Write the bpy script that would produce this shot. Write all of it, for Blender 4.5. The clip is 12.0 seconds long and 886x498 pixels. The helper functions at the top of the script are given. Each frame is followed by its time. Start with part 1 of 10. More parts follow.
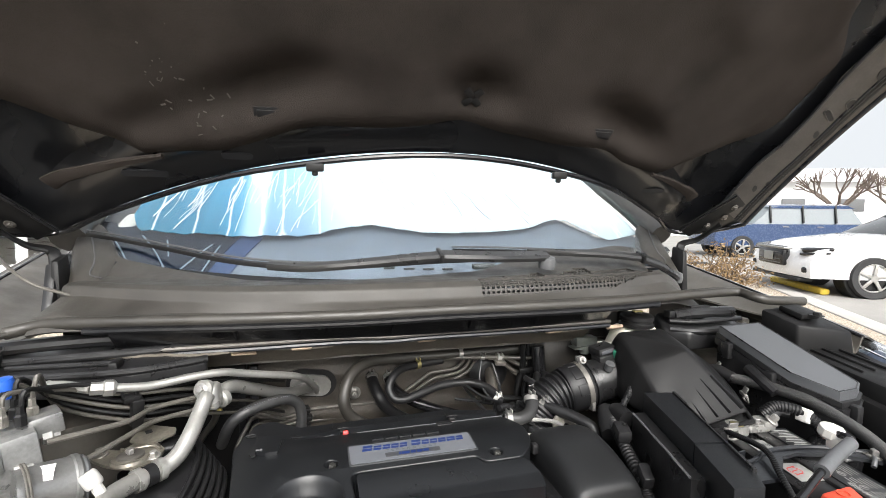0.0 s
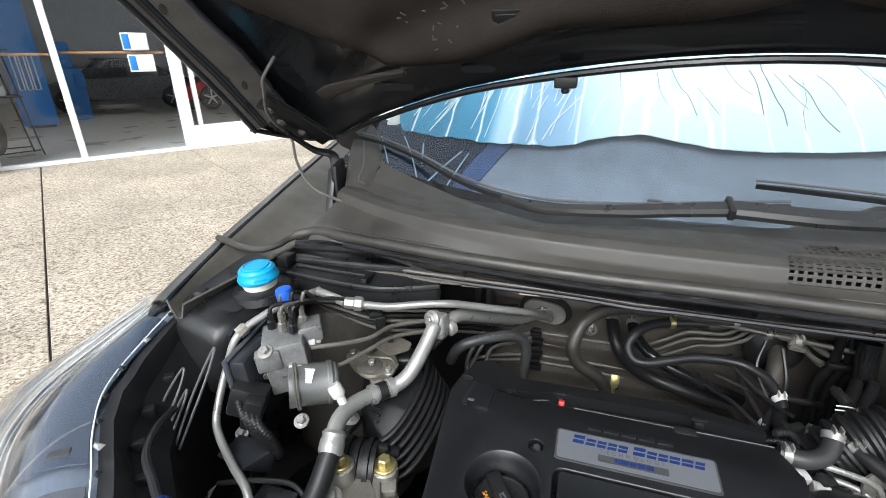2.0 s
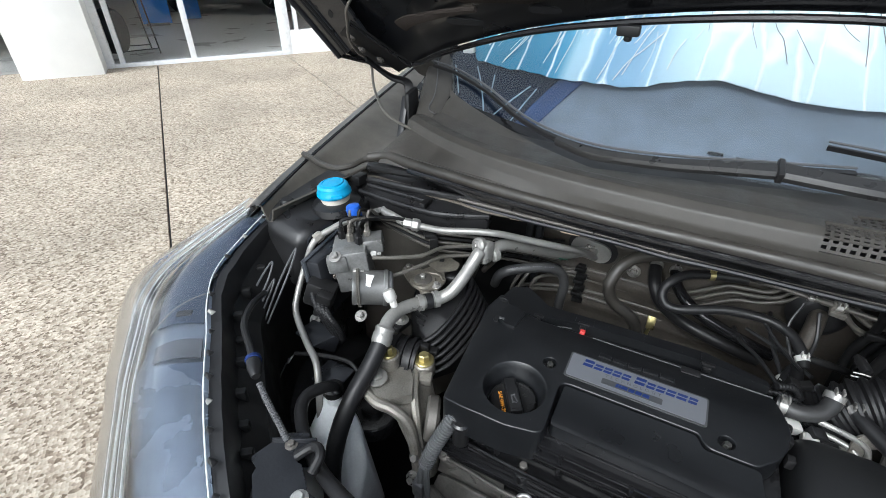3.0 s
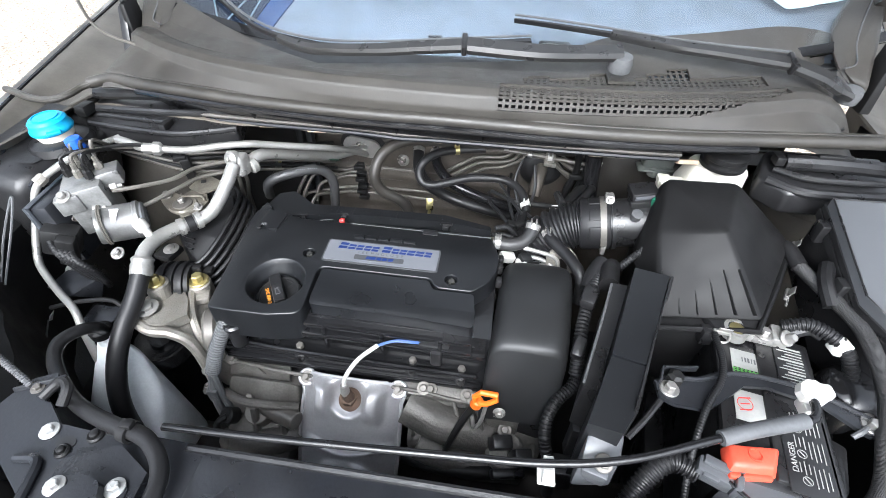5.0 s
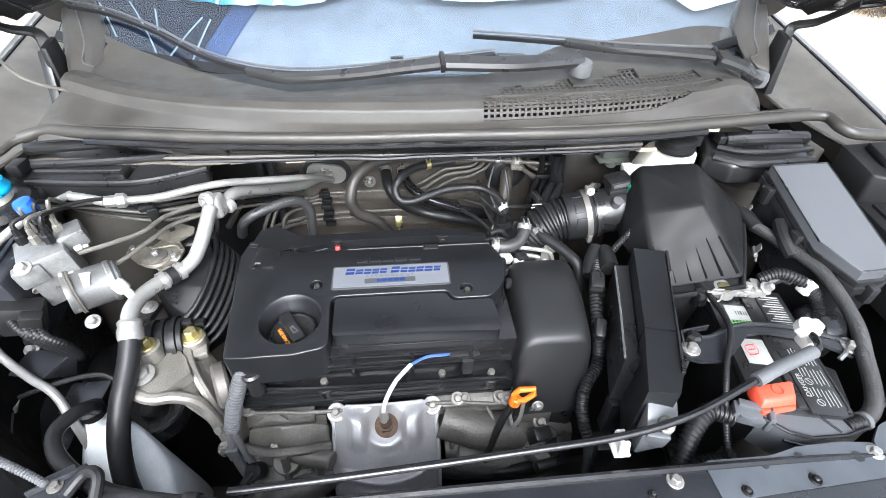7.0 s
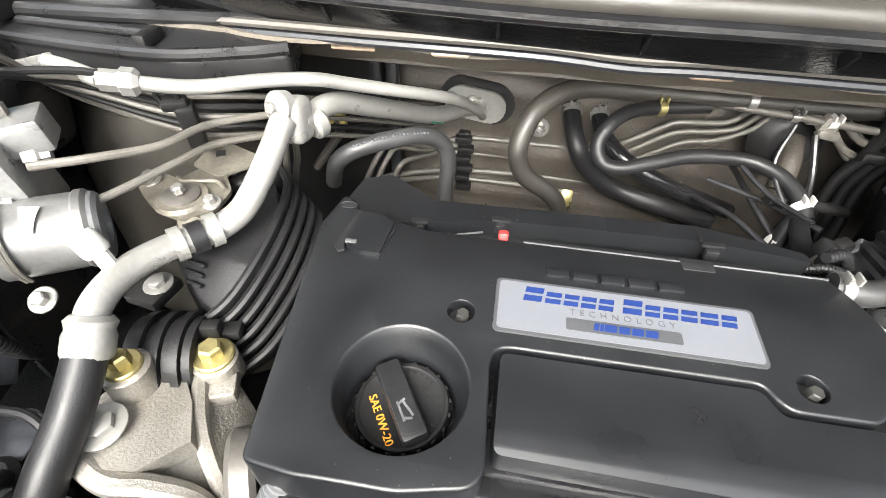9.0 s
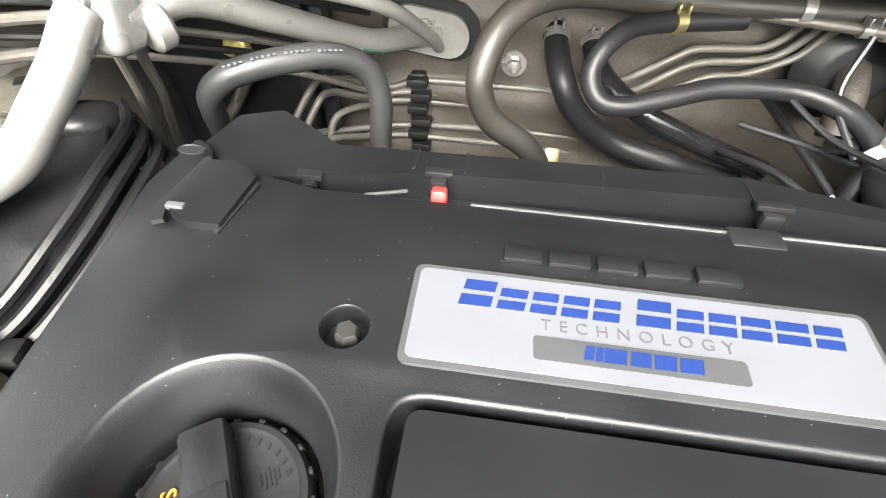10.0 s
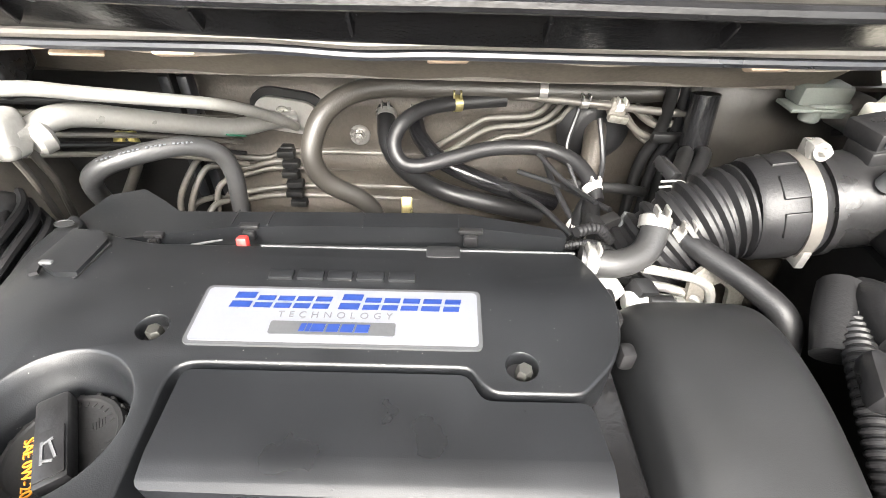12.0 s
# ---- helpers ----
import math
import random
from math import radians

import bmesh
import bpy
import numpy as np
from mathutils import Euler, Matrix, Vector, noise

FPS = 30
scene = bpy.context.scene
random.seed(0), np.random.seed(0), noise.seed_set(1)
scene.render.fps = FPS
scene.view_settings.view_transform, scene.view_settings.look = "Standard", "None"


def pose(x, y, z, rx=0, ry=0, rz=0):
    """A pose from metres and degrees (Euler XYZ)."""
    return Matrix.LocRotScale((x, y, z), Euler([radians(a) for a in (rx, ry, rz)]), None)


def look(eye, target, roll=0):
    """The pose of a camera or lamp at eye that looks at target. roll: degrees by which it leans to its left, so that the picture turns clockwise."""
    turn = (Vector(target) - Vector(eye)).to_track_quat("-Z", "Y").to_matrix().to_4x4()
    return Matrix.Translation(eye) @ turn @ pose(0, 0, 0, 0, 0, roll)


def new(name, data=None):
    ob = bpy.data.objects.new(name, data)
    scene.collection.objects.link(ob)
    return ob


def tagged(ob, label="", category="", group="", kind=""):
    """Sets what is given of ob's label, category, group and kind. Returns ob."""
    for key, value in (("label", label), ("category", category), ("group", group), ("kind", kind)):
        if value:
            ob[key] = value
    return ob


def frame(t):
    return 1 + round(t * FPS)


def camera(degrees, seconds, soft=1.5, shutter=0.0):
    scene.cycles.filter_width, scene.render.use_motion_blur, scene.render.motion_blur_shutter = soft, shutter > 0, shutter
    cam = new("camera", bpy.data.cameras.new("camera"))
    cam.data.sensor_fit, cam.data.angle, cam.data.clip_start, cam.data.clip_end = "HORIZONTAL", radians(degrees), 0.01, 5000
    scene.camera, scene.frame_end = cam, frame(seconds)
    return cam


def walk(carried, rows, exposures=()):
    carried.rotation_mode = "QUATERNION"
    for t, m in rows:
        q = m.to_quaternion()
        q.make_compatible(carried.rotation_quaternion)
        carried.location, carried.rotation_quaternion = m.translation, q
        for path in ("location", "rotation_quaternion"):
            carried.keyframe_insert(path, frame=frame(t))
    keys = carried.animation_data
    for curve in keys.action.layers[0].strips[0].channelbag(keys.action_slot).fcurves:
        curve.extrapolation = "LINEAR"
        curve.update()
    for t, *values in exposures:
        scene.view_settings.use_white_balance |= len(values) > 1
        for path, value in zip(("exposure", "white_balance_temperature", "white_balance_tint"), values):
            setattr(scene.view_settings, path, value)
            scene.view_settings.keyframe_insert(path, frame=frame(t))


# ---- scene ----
from mathutils.geometry import tessellate_polygon

cam = camera(87.5, 12.0, soft=0.7)
METRES, EYE, TILT, LEAN, TURN = 1.6, 1.3, -4.6, -0.6, -15.7
ROWS = [
    (0.0, 0.0, 0.0, 0.0, -0.0, 0.0, 0.0),
    (0.5, 0.022, 0.0649, 0.0133, 0.61, -3.0, 0.24),
    (1.0, 0.0389, 0.1184, 0.0399, 7.75, -6.66, -0.1),
    (1.5, 0.02, 0.1228, 0.0558, 19.84, -12.17, -0.13),
    (2.0, 0.0002, 0.0999, 0.0756, 33.13, -18.47, -1.47),
    (2.5, 0.0153, 0.0822, 0.0886, 41.65, -22.38, -3.0),
    (4.5, 0.1407, 0.1036, 0.1031, 31.16, -37.63, -2.56),
    (5.0, 0.1622, 0.1078, 0.1039, 23.93, -37.43, -2.18),
    (5.5, 0.1645, 0.1103, 0.1038, 17.36, -36.94, -1.82),
    (6.0, 0.1527, 0.111, 0.1016, 12.78, -36.47, -1.56),
    (6.5, 0.1178, 0.0973, 0.1008, 10.02, -35.91, -1.24),
    (7.0, 0.0808, 0.0727, 0.1039, 10.36, -35.15, -1.13),
    (7.5, 0.0621, 0.0599, 0.1051, 14.86, -34.75, -1.42),
    (9.5, -0.0657, 0.3058, -0.0749, 24.3, -40.73, -3.03),
    (10.0, -0.0466, 0.3276, -0.0903, 23.29, -41.11, -2.81),
    (10.5, -0.0215, 0.3356, -0.0954, 21.76, -41.06, -2.75),
    (11.0, 0.0057, 0.3381, -0.0906, 19.71, -40.11, -2.67),
    (11.5, 0.0368, 0.3177, -0.0728, 17.83, -37.97, -2.33),
    (12.0, 0.0468, 0.2928, -0.0478, 16.28, -35.17, -1.98),
]
EXPOSURES = [(0.0, 0.78, 6300, 8), (1.5, 0.68, 6100, 7), (2.6, 0.12, 5800, 5), (4.4, 0.95, 5780, 7), (6.0, 1.62, 5780, 8), (7.6, 1.58, 5850, 8), (9.4, 2.16, 6500, 7), (12.0, 2.55, 6550, 8)]
path = [(t, pose(0, 0, EYE, TILT, LEAN, TURN) @ pose(METRES * x, METRES * y, METRES * z, 90 + pitch, roll, yaw)) for t, x, y, z, yaw, pitch, roll in ROWS]
path += [(2.7, look((0.080, 0.125, 1.457), (-0.753, 1.667, 0.494), 1.1)), (4.3, look((0.241, 0.107, 1.454), (-0.202, 1.531, 0.121), 0.8)),
         (7.7, look((0.113, 0.089, 1.457), (0.101, 1.630, 0.183), 1.2)), (9.3, look((0.027, 0.463, 1.165), (-0.163, 1.877, -0.236), 2.2))]
path.sort(key=lambda row: row[0])
walk(cam, path, EXPOSURES)

# ---- light: bright overcast day ----
SUN_EL, SUN_AZ = 42.0, 182.0
world = bpy.data.worlds.new("sky_world")
scene.world = world
world.use_nodes = True
wn = world.node_tree.nodes
sky = wn.new("ShaderNodeTexSky")
sky.sky_type, sky.sun_disc = "NISHITA", False
sky.sun_elevation, sky.sun_rotation = radians(SUN_EL), radians(SUN_AZ)
sky.air_density, sky.dust_density, sky.ozone_density = 1.0, 8.0, 1.0
wn["Background"].inputs["Strength"].default_value = 0.172
pale = wn.new("ShaderNodeHueSaturation")  # thin high cloud takes the blue out of the sky
pale.inputs["Saturation"].default_value = 0.38
pale.inputs["Value"].default_value = 1.15
world.node_tree.links.new(sky.outputs["Color"], pale.inputs["Color"])
veil = wn.new("ShaderNodeVectorMath")  # even cloud veil: no part of the sky falls below it
veil.operation = "MAXIMUM"
veil.inputs[1].default_value = (2.98, 3.02, 3.10)
world.node_tree.links.new(pale.outputs["Color"], veil.inputs[0])
world.node_tree.links.new(veil.outputs["Vector"], wn["Background"].inputs["Color"])
sun_data = bpy.data.lights.new("sun", "SUN")
sun_data.energy, sun_data.angle, sun_data.color = 0.85, radians(40), (1.0, 0.98, 0.95)
sun = new("sun", sun_data)
az, el = radians(SUN_AZ), radians(SUN_EL)
sun_dir = Vector((math.sin(az) * math.cos(el), math.cos(az) * math.cos(el), math.sin(el)))
sun.matrix_world = look(sun_dir * 30, (0, 0, 0))


# ---- materials ----
def mat(name, base, rough=0.5, metal=0.0, var=0.18, scale=25.0, bump=0.12, fine=260.0, dust=None, dust_amount=0.0, dust_scale=9.0, coat=0.0, rvar=0.12, spec=0.5, specks=0.0):
    m = bpy.data.materials.new(name)
    m.use_nodes = True
    nt = m.node_tree
    n, l = nt.nodes, nt.links
    b = n["Principled BSDF"]
    tc = n.new("ShaderNodeTexCoord")
    big = n.new("ShaderNodeTexNoise")
    big.inputs["Scale"].default_value, big.inputs["Detail"].default_value = scale, 5
    l.new(tc.outputs["Object"], big.inputs["Vector"])
    small = n.new("ShaderNodeTexNoise")
    small.inputs["Scale"].default_value, small.inputs["Detail"].default_value = fine, 3
    l.new(tc.outputs["Object"], small.inputs["Vector"])
    ramp = n.new("ShaderNodeMapRange")
    ramp.inputs["From Min"].default_value, ramp.inputs["From Max"].default_value = 0.3, 0.7
    ramp.inputs["To Min"].default_value, ramp.inputs["To Max"].default_value = 1 - var, 1 + var
    l.new(big.outputs["Fac"], ramp.inputs["Value"])
    ramp2 = n.new("ShaderNodeMapRange")
    ramp2.inputs["From Min"].default_value, ramp2.inputs["From Max"].default_value = 0.3, 0.7
    ramp2.inputs["To Min"].default_value, ramp2.inputs["To Max"].default_value = 1 - var * 0.5, 1 + var * 0.5
    l.new(small.outputs["Fac"], ramp2.inputs["Value"])
    mul = n.new("ShaderNodeMath")
    mul.operation = "MULTIPLY"
    l.new(ramp.outputs["Result"], mul.inputs[0])
    l.new(ramp2.outputs["Result"], mul.inputs[1])
    col = n.new("ShaderNodeVectorMath")
    col.operation = "SCALE"
    col.inputs[0].default_value = base
    l.new(mul.outputs[0], col.inputs["Scale"])
    out = col.outputs["Vector"]
    rough_in = n.new("ShaderNodeMapRange")
    rough_in.inputs["From Min"].default_value, rough_in.inputs["From Max"].default_value = 0.3, 0.7
    rough_in.inputs["To Min"].default_value, rough_in.inputs["To Max"].default_value = max(0.02, rough - rvar), min(1, rough + rvar)
    l.new(big.outputs["Fac"], rough_in.inputs["Value"])
    if dust:
        dn = n.new("ShaderNodeTexNoise")
        dn.inputs["Scale"].default_value, dn.inputs["Detail"].default_value = dust_scale, 7
        dn.inputs["Roughness"].default_value = 0.65
        l.new(tc.outputs["Object"], dn.inputs["Vector"])
        dr = n.new("ShaderNodeMapRange")
        dr.inputs["From Min"].default_value, dr.inputs["From Max"].default_value = 0.38, 0.72
        dr.inputs["To Min"].default_value, dr.inputs["To Max"].default_value = dust_amount * 0.25, dust_amount
        l.new(dn.outputs["Fac"], dr.inputs["Value"])
        mix = n.new("ShaderNodeMix")
        mix.data_type = "RGBA"
        mix.inputs["B"].default_value = (*dust, 1)
        l.new(dr.outputs["Result"], mix.inputs["Factor"])
        l.new(out, mix.inputs["A"])
        out = mix.outputs["Result"]
    if specks:
        vo = n.new("ShaderNodeTexVoronoi")
        vo.inputs["Scale"].default_value = 160
        l.new(tc.outputs["Object"], vo.inputs["Vector"])
        lt = n.new("ShaderNodeMath")
        lt.operation, lt.inputs[1].default_value = "LESS_THAN", 0.055
        l.new(vo.outputs["Distance"], lt.inputs[0])
        amt = n.new("ShaderNodeMath")
        amt.operation, amt.inputs[1].default_value = "MULTIPLY", specks
        l.new(lt.outputs[0], amt.inputs[0])
        sm = n.new("ShaderNodeMix")
        sm.data_type = "RGBA"
        sm.inputs["B"].default_value = (0.5, 0.48, 0.44, 1)
        l.new(amt.outputs[0], sm.inputs["Factor"])
        l.new(out, sm.inputs["A"])
        out = sm.outputs["Result"]
    l.new(out, b.inputs["Base Color"])
    l.new(rough_in.outputs["Result"], b.inputs["Roughness"])
    b.inputs["Metallic"].default_value = metal
    b.inputs["Coat Weight"].default_value = coat
    b.inputs["Specular IOR Level"].default_value = spec
    if bump:
        bp = n.new("ShaderNodeBump")
        bp.inputs["Strength"].default_value, bp.inputs["Distance"].default_value = bump, 0.002
        l.new(small.outputs["Fac"], bp.inputs["Height"])
        l.new(bp.outputs["Normal"], b.inputs["Normal"])
    return m


DUST = (0.13, 0.12, 0.105)
BLACK = mat("black_plastic", (0.011, 0.011, 0.012), 0.34, dust=DUST, dust_amount=0.04)
COVER = mat("cover_plastic", (0.0085, 0.0091, 0.0104), 0.33, fine=1400, bump=0.10, rvar=0.05, dust=DUST, dust_amount=0.012, spec=0.5, specks=0.25)
AIRBOX = mat("airbox_plastic", (0.0085, 0.0085, 0.0090), 0.46, fine=1500, bump=0.06, dust=DUST, dust_amount=0.03, spec=0.16)
GLOSSY = mat("glossy_black", (0.009, 0.009, 0.010), 0.16, dust=DUST, dust_amount=0.02)
RESM = mat("resonator_plastic", (0.0110, 0.0115, 0.0125), 0.46, fine=1400, bump=0.08, rvar=0.04, dust=DUST, dust_amount=0.03, spec=0.45)
MOTORM = mat("motor_can", (0.20, 0.20, 0.198), 0.36, 0.6, var=0.15, dust=DUST, dust_amount=0.25)
PANELG = mat("panel_plastic", (0.0082, 0.0088, 0.0102), 0.29, fine=1400, bump=0.05, rvar=0.03, dust=DUST, dust_amount=0.012, spec=0.5)
MATTE = mat("matte_black", (0.007, 0.007, 0.0075), 0.5, dust=DUST, dust_amount=0.03, spec=0.35)
DEEP = mat("dark_steel", (0.02, 0.019, 0.018), 0.6, 0.3, dust=DUST, dust_amount=0.15)
RUBBER = mat("rubber", (0.0095, 0.0095, 0.0105), 0.42, fine=500, dust=DUST, dust_amount=0.04, spec=0.32)
COWL = mat("cowl_plastic", (0.034, 0.0315, 0.0285), 0.5, fine=1100, bump=0.2, dust=(0.118, 0.107, 0.090), dust_amount=0.24)
GREY = mat("grey_plastic", (0.09, 0.092, 0.095), 0.5)
LOOM = mat("loom_grey", (0.082, 0.085, 0.091), 0.5, dust=DUST, dust_amount=0.3)
ALU = mat("aluminium", (0.30, 0.295, 0.282), 0.36, 0.45, var=0.12, dust=(0.30, 0.285, 0.255), dust_amount=0.3, dust_scale=22)
CAST = mat("cast_aluminium", (0.30, 0.286, 0.26), 0.48, 0.6, var=0.28, bump=0.4, fine=420, dust=(0.22, 0.19, 0.15), dust_amount=0.4, dust_scale=20)
DARKZINC = mat("dark_zinc", (0.11, 0.108, 0.1), 0.38, 0.8)
ABSM = mat("machined_alloy", (0.29, 0.29, 0.286), 0.38, 0.6, var=0.2, scale=60, dust=DUST, dust_amount=0.3)
LINEM = mat("dusty_line_coating", (0.085, 0.08, 0.072), 0.42, 0.1, var=0.25, dust=(0.15, 0.135, 0.112), dust_amount=0.4, dust_scale=30)
DUSTRUB = mat("dusty_rubber", (0.012, 0.0118, 0.0115), 0.45, fine=500, dust=(0.115, 0.10, 0.080), dust_amount=0.31, dust_scale=7)
DULL = mat("dull_metal", (0.15, 0.14, 0.128), 0.5, 0.5, dust=DUST, dust_amount=0.5)
DARKCAST = mat("dark_casting", (0.105, 0.10, 0.092), 0.5, 0.4, var=0.35, bump=0.4, dust=DUST, dust_amount=0.4, dust_scale=16)
SHIELD = mat("heat_shield", (0.46, 0.46, 0.475), 0.42, 0.5, var=0.12, scale=14, dust=(0.36, 0.35, 0.34), dust_amount=0.5, dust_scale=12)
ZINC = mat("zinc", (0.31, 0.30, 0.285), 0.33, 0.6, var=0.15)
WHITEZINC = mat("white_zinc", (0.46, 0.46, 0.45), 0.36, 0.5, var=0.1)
BRASSY = mat("yellow_zinc", (0.44, 0.38, 0.18), 0.36, 0.85, var=0.2)
RUST = mat("rust", (0.09, 0.058, 0.04), 0.75, 0.3, var=0.35, bump=0.5)
WALLM = mat("firewall_panel", (0.050, 0.044, 0.038), 0.55, 0.2, var=0.5, scale=11, bump=0.3, dust=(0.105, 0.090, 0.073), dust_amount=0.62, dust_scale=17, specks=0.3)
CHAN = mat("dusty_channel", (0.11, 0.096, 0.080), 0.68, 0.15, var=0.35, scale=10, dust=(0.19, 0.165, 0.13), dust_amount=0.55, dust_scale=18)
PAINT = mat("dark_grey_paint", (0.032, 0.031, 0.031), 0.4, 0.25, coat=0.5, dust=(0.17, 0.155, 0.13), dust_amount=0.28, scale=5)
PAINT_IN = mat("dusty_inner_paint", (0.05, 0.047, 0.043), 0.5, 0.2, dust=(0.2, 0.18, 0.15), dust_amount=0.55, dust_scale=6)
SUPPORT = mat("support_paint", (0.014, 0.016, 0.021), 0.34, 0.2, dust=DUST, dust_amount=0.12, coat=0.2)
FELT = mat("hood_felt", (0.030, 0.0255, 0.0230), 0.95, var=0.35, scale=9, bump=0.7, fine=700, dust=(0.058, 0.049, 0.044), dust_amount=0.4, dust_scale=6, spec=0.1)
WHITE = mat("white_plastic", (0.5, 0.49, 0.465), 0.4, var=0.06)
TANK = mat("milky_plastic", (0.8, 0.83, 0.84), 0.4, var=0.08)
RESERVOIR = mat("reservoir_plastic", (0.72, 0.69, 0.6), 0.4, var=0.1, dust=DUST, dust_amount=0.25)
BLUECAP = mat("blue_cap", (0.02, 0.33, 0.6), 0.38, var=0.1)
BLUE2 = mat("deep_blue_cap", (0.02, 0.1, 0.5), 0.4, var=0.1)
ORANGE = mat("orange_plastic", (0.85, 0.16, 0.01), 0.4, var=0.1)
REDCAP = mat("red_cover_plastic", (0.60, 0.070, 0.035), 0.5, var=0.12)
RED = mat("red_plastic", (0.52, 0.038, 0.034), 0.5, var=0.15)
GREEN = mat("green_plastic", (0.015, 0.11, 0.065), 0.4)
YELLOW = mat("yellow_plastic", (0.42, 0.36, 0.12), 0.45)
TAN = mat("tan_foam", (0.5, 0.38, 0.28), 0.9, var=0.25)
BADGE = mat("badge_silver", (0.140, 0.146, 0.162), 0.5, 0.2, var=0.02, bump=0.03)
BADGE_BLUE = mat("badge_blue", (0.009, 0.026, 0.125), 0.4, 0.1, var=0.05)
LEAD_BLUE = mat("blue_lead", (0.035, 0.09, 0.28), 0.45)
BADGE_GREY = mat("badge_grey", (0.068, 0.070, 0.074), 0.45, 0.3, var=0.05)
# black for print and small dark parts, also for painted shade in gaps and holes
INK_SHADE = mat("black_ink_and_shade", (0.015, 0.015, 0.016), 0.4, var=0.05, bump=0)
GREY_INK = mat("grey_ink", (0.07, 0.072, 0.08), 0.4, var=0.05, bump=0)
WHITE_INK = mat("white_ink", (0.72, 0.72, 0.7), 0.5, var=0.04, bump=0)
YELLOW_INK = mat("orange_ink", (0.75, 0.3, 0.03), 0.5, var=0.05, bump=0)
GREEN_INK = mat("green_ink", (0.12, 0.36, 0.08), 0.5, bump=0)
STEEL_BLUE = mat("bluish_panel", (0.046, 0.053, 0.064), 0.4, fine=900, bump=0.06, dust=(0.16, 0.15, 0.14), dust_amount=0.15)
VALVEG = mat("grey_green_plastic", (0.11, 0.125, 0.115), 0.45, fine=600, dust=(0.2, 0.19, 0.16), dust_amount=0.3)
SEALM = mat("seal_rubber", (0.022, 0.0205, 0.0185), 0.45, fine=700, dust=(0.125, 0.112, 0.092), dust_amount=0.27)
# blue-grey of the sky mirrored in the glass is put into this colour
DASH = mat("dashboard_sky_sheen", (0.125, 0.15, 0.19), 0.6, fine=900)
NAVY = mat("navy_reflection", (0.004, 0.009, 0.022), 0.7, spec=0.15)
NAVY_EDGE = mat("navy_border", (0.03, 0.055, 0.13), 0.7, spec=0.15)
PALE_LINE = mat("pale_line", (0.22, 0.30, 0.36), 0.7)
WHITE_PAINT = mat("white_wall_paint", (0.8, 0.8, 0.78), 0.5, var=0.04, scale=3, bump=0.05)
FRAME_WHITE = mat("white_aluminium_frame", (0.78, 0.79, 0.8), 0.35, var=0.05)
TYRE = mat("tyre", (0.02, 0.02, 0.021), 0.75, bump=0.3)
CAR_WHITE = mat("white_car_paint", (0.78, 0.78, 0.78), 0.2, coat=1.0, var=0.03, bump=0)
CAR_BLUE = mat("blue_car_paint", (0.020, 0.045, 0.115), 0.25, 0.1, coat=1.0, var=0.03, bump=0)
# sky reflected in the estate car's windows, painted as a pale base colour
SKYGLASS = mat("sky_lit_window", (0.17, 0.19, 0.20), 0.08, var=0.05, bump=0, rvar=0.02)
DARKGLASS = mat("tinted_window", (0.012, 0.014, 0.016), 0.06, var=0.05, bump=0, rvar=0.02)
BARK = mat("bark", (0.13, 0.1, 0.08), 0.9, var=0.3, bump=0.8, fine=90)
SHRUB = mat("dry_shrub", (0.2, 0.13, 0.06), 0.8, var=0.4)
INFLOOR = mat("showroom_floor", (0.5, 0.48, 0.46), 0.35, var=0.1, scale=1.5)
INWALL = mat("showroom_wall", (0.65, 0.64, 0.63), 0.7)
DARKCAR = mat("dark_car_paint", (0.05, 0.052, 0.055), 0.3, 0.3, coat=0.5)
BANNER = mat("blue_banner", (0.03, 0.2, 0.6), 0.5, var=0.06)
WOOD = mat("wood_rail", (0.38, 0.2, 0.09), 0.5, var=0.2)
ASPHALT = mat("asphalt", (0.26, 0.25, 0.235), 0.9, var=0.25, scale=0.8, bump=0.8, fine=70, dust=(0.33, 0.315, 0.29), dust_amount=0.4, dust_scale=0.6)
KERB = mat("kerb_concrete", (0.42, 0.4, 0.37), 0.85, var=0.15, scale=3, bump=0.4, fine=120)
YSTOP = mat("yellow_paint", (0.62, 0.44, 0.05), 0.7, var=0.2)
ROOFB = mat("far_building", (0.7, 0.7, 0.7), 0.7, var=0.1, scale=0.5)


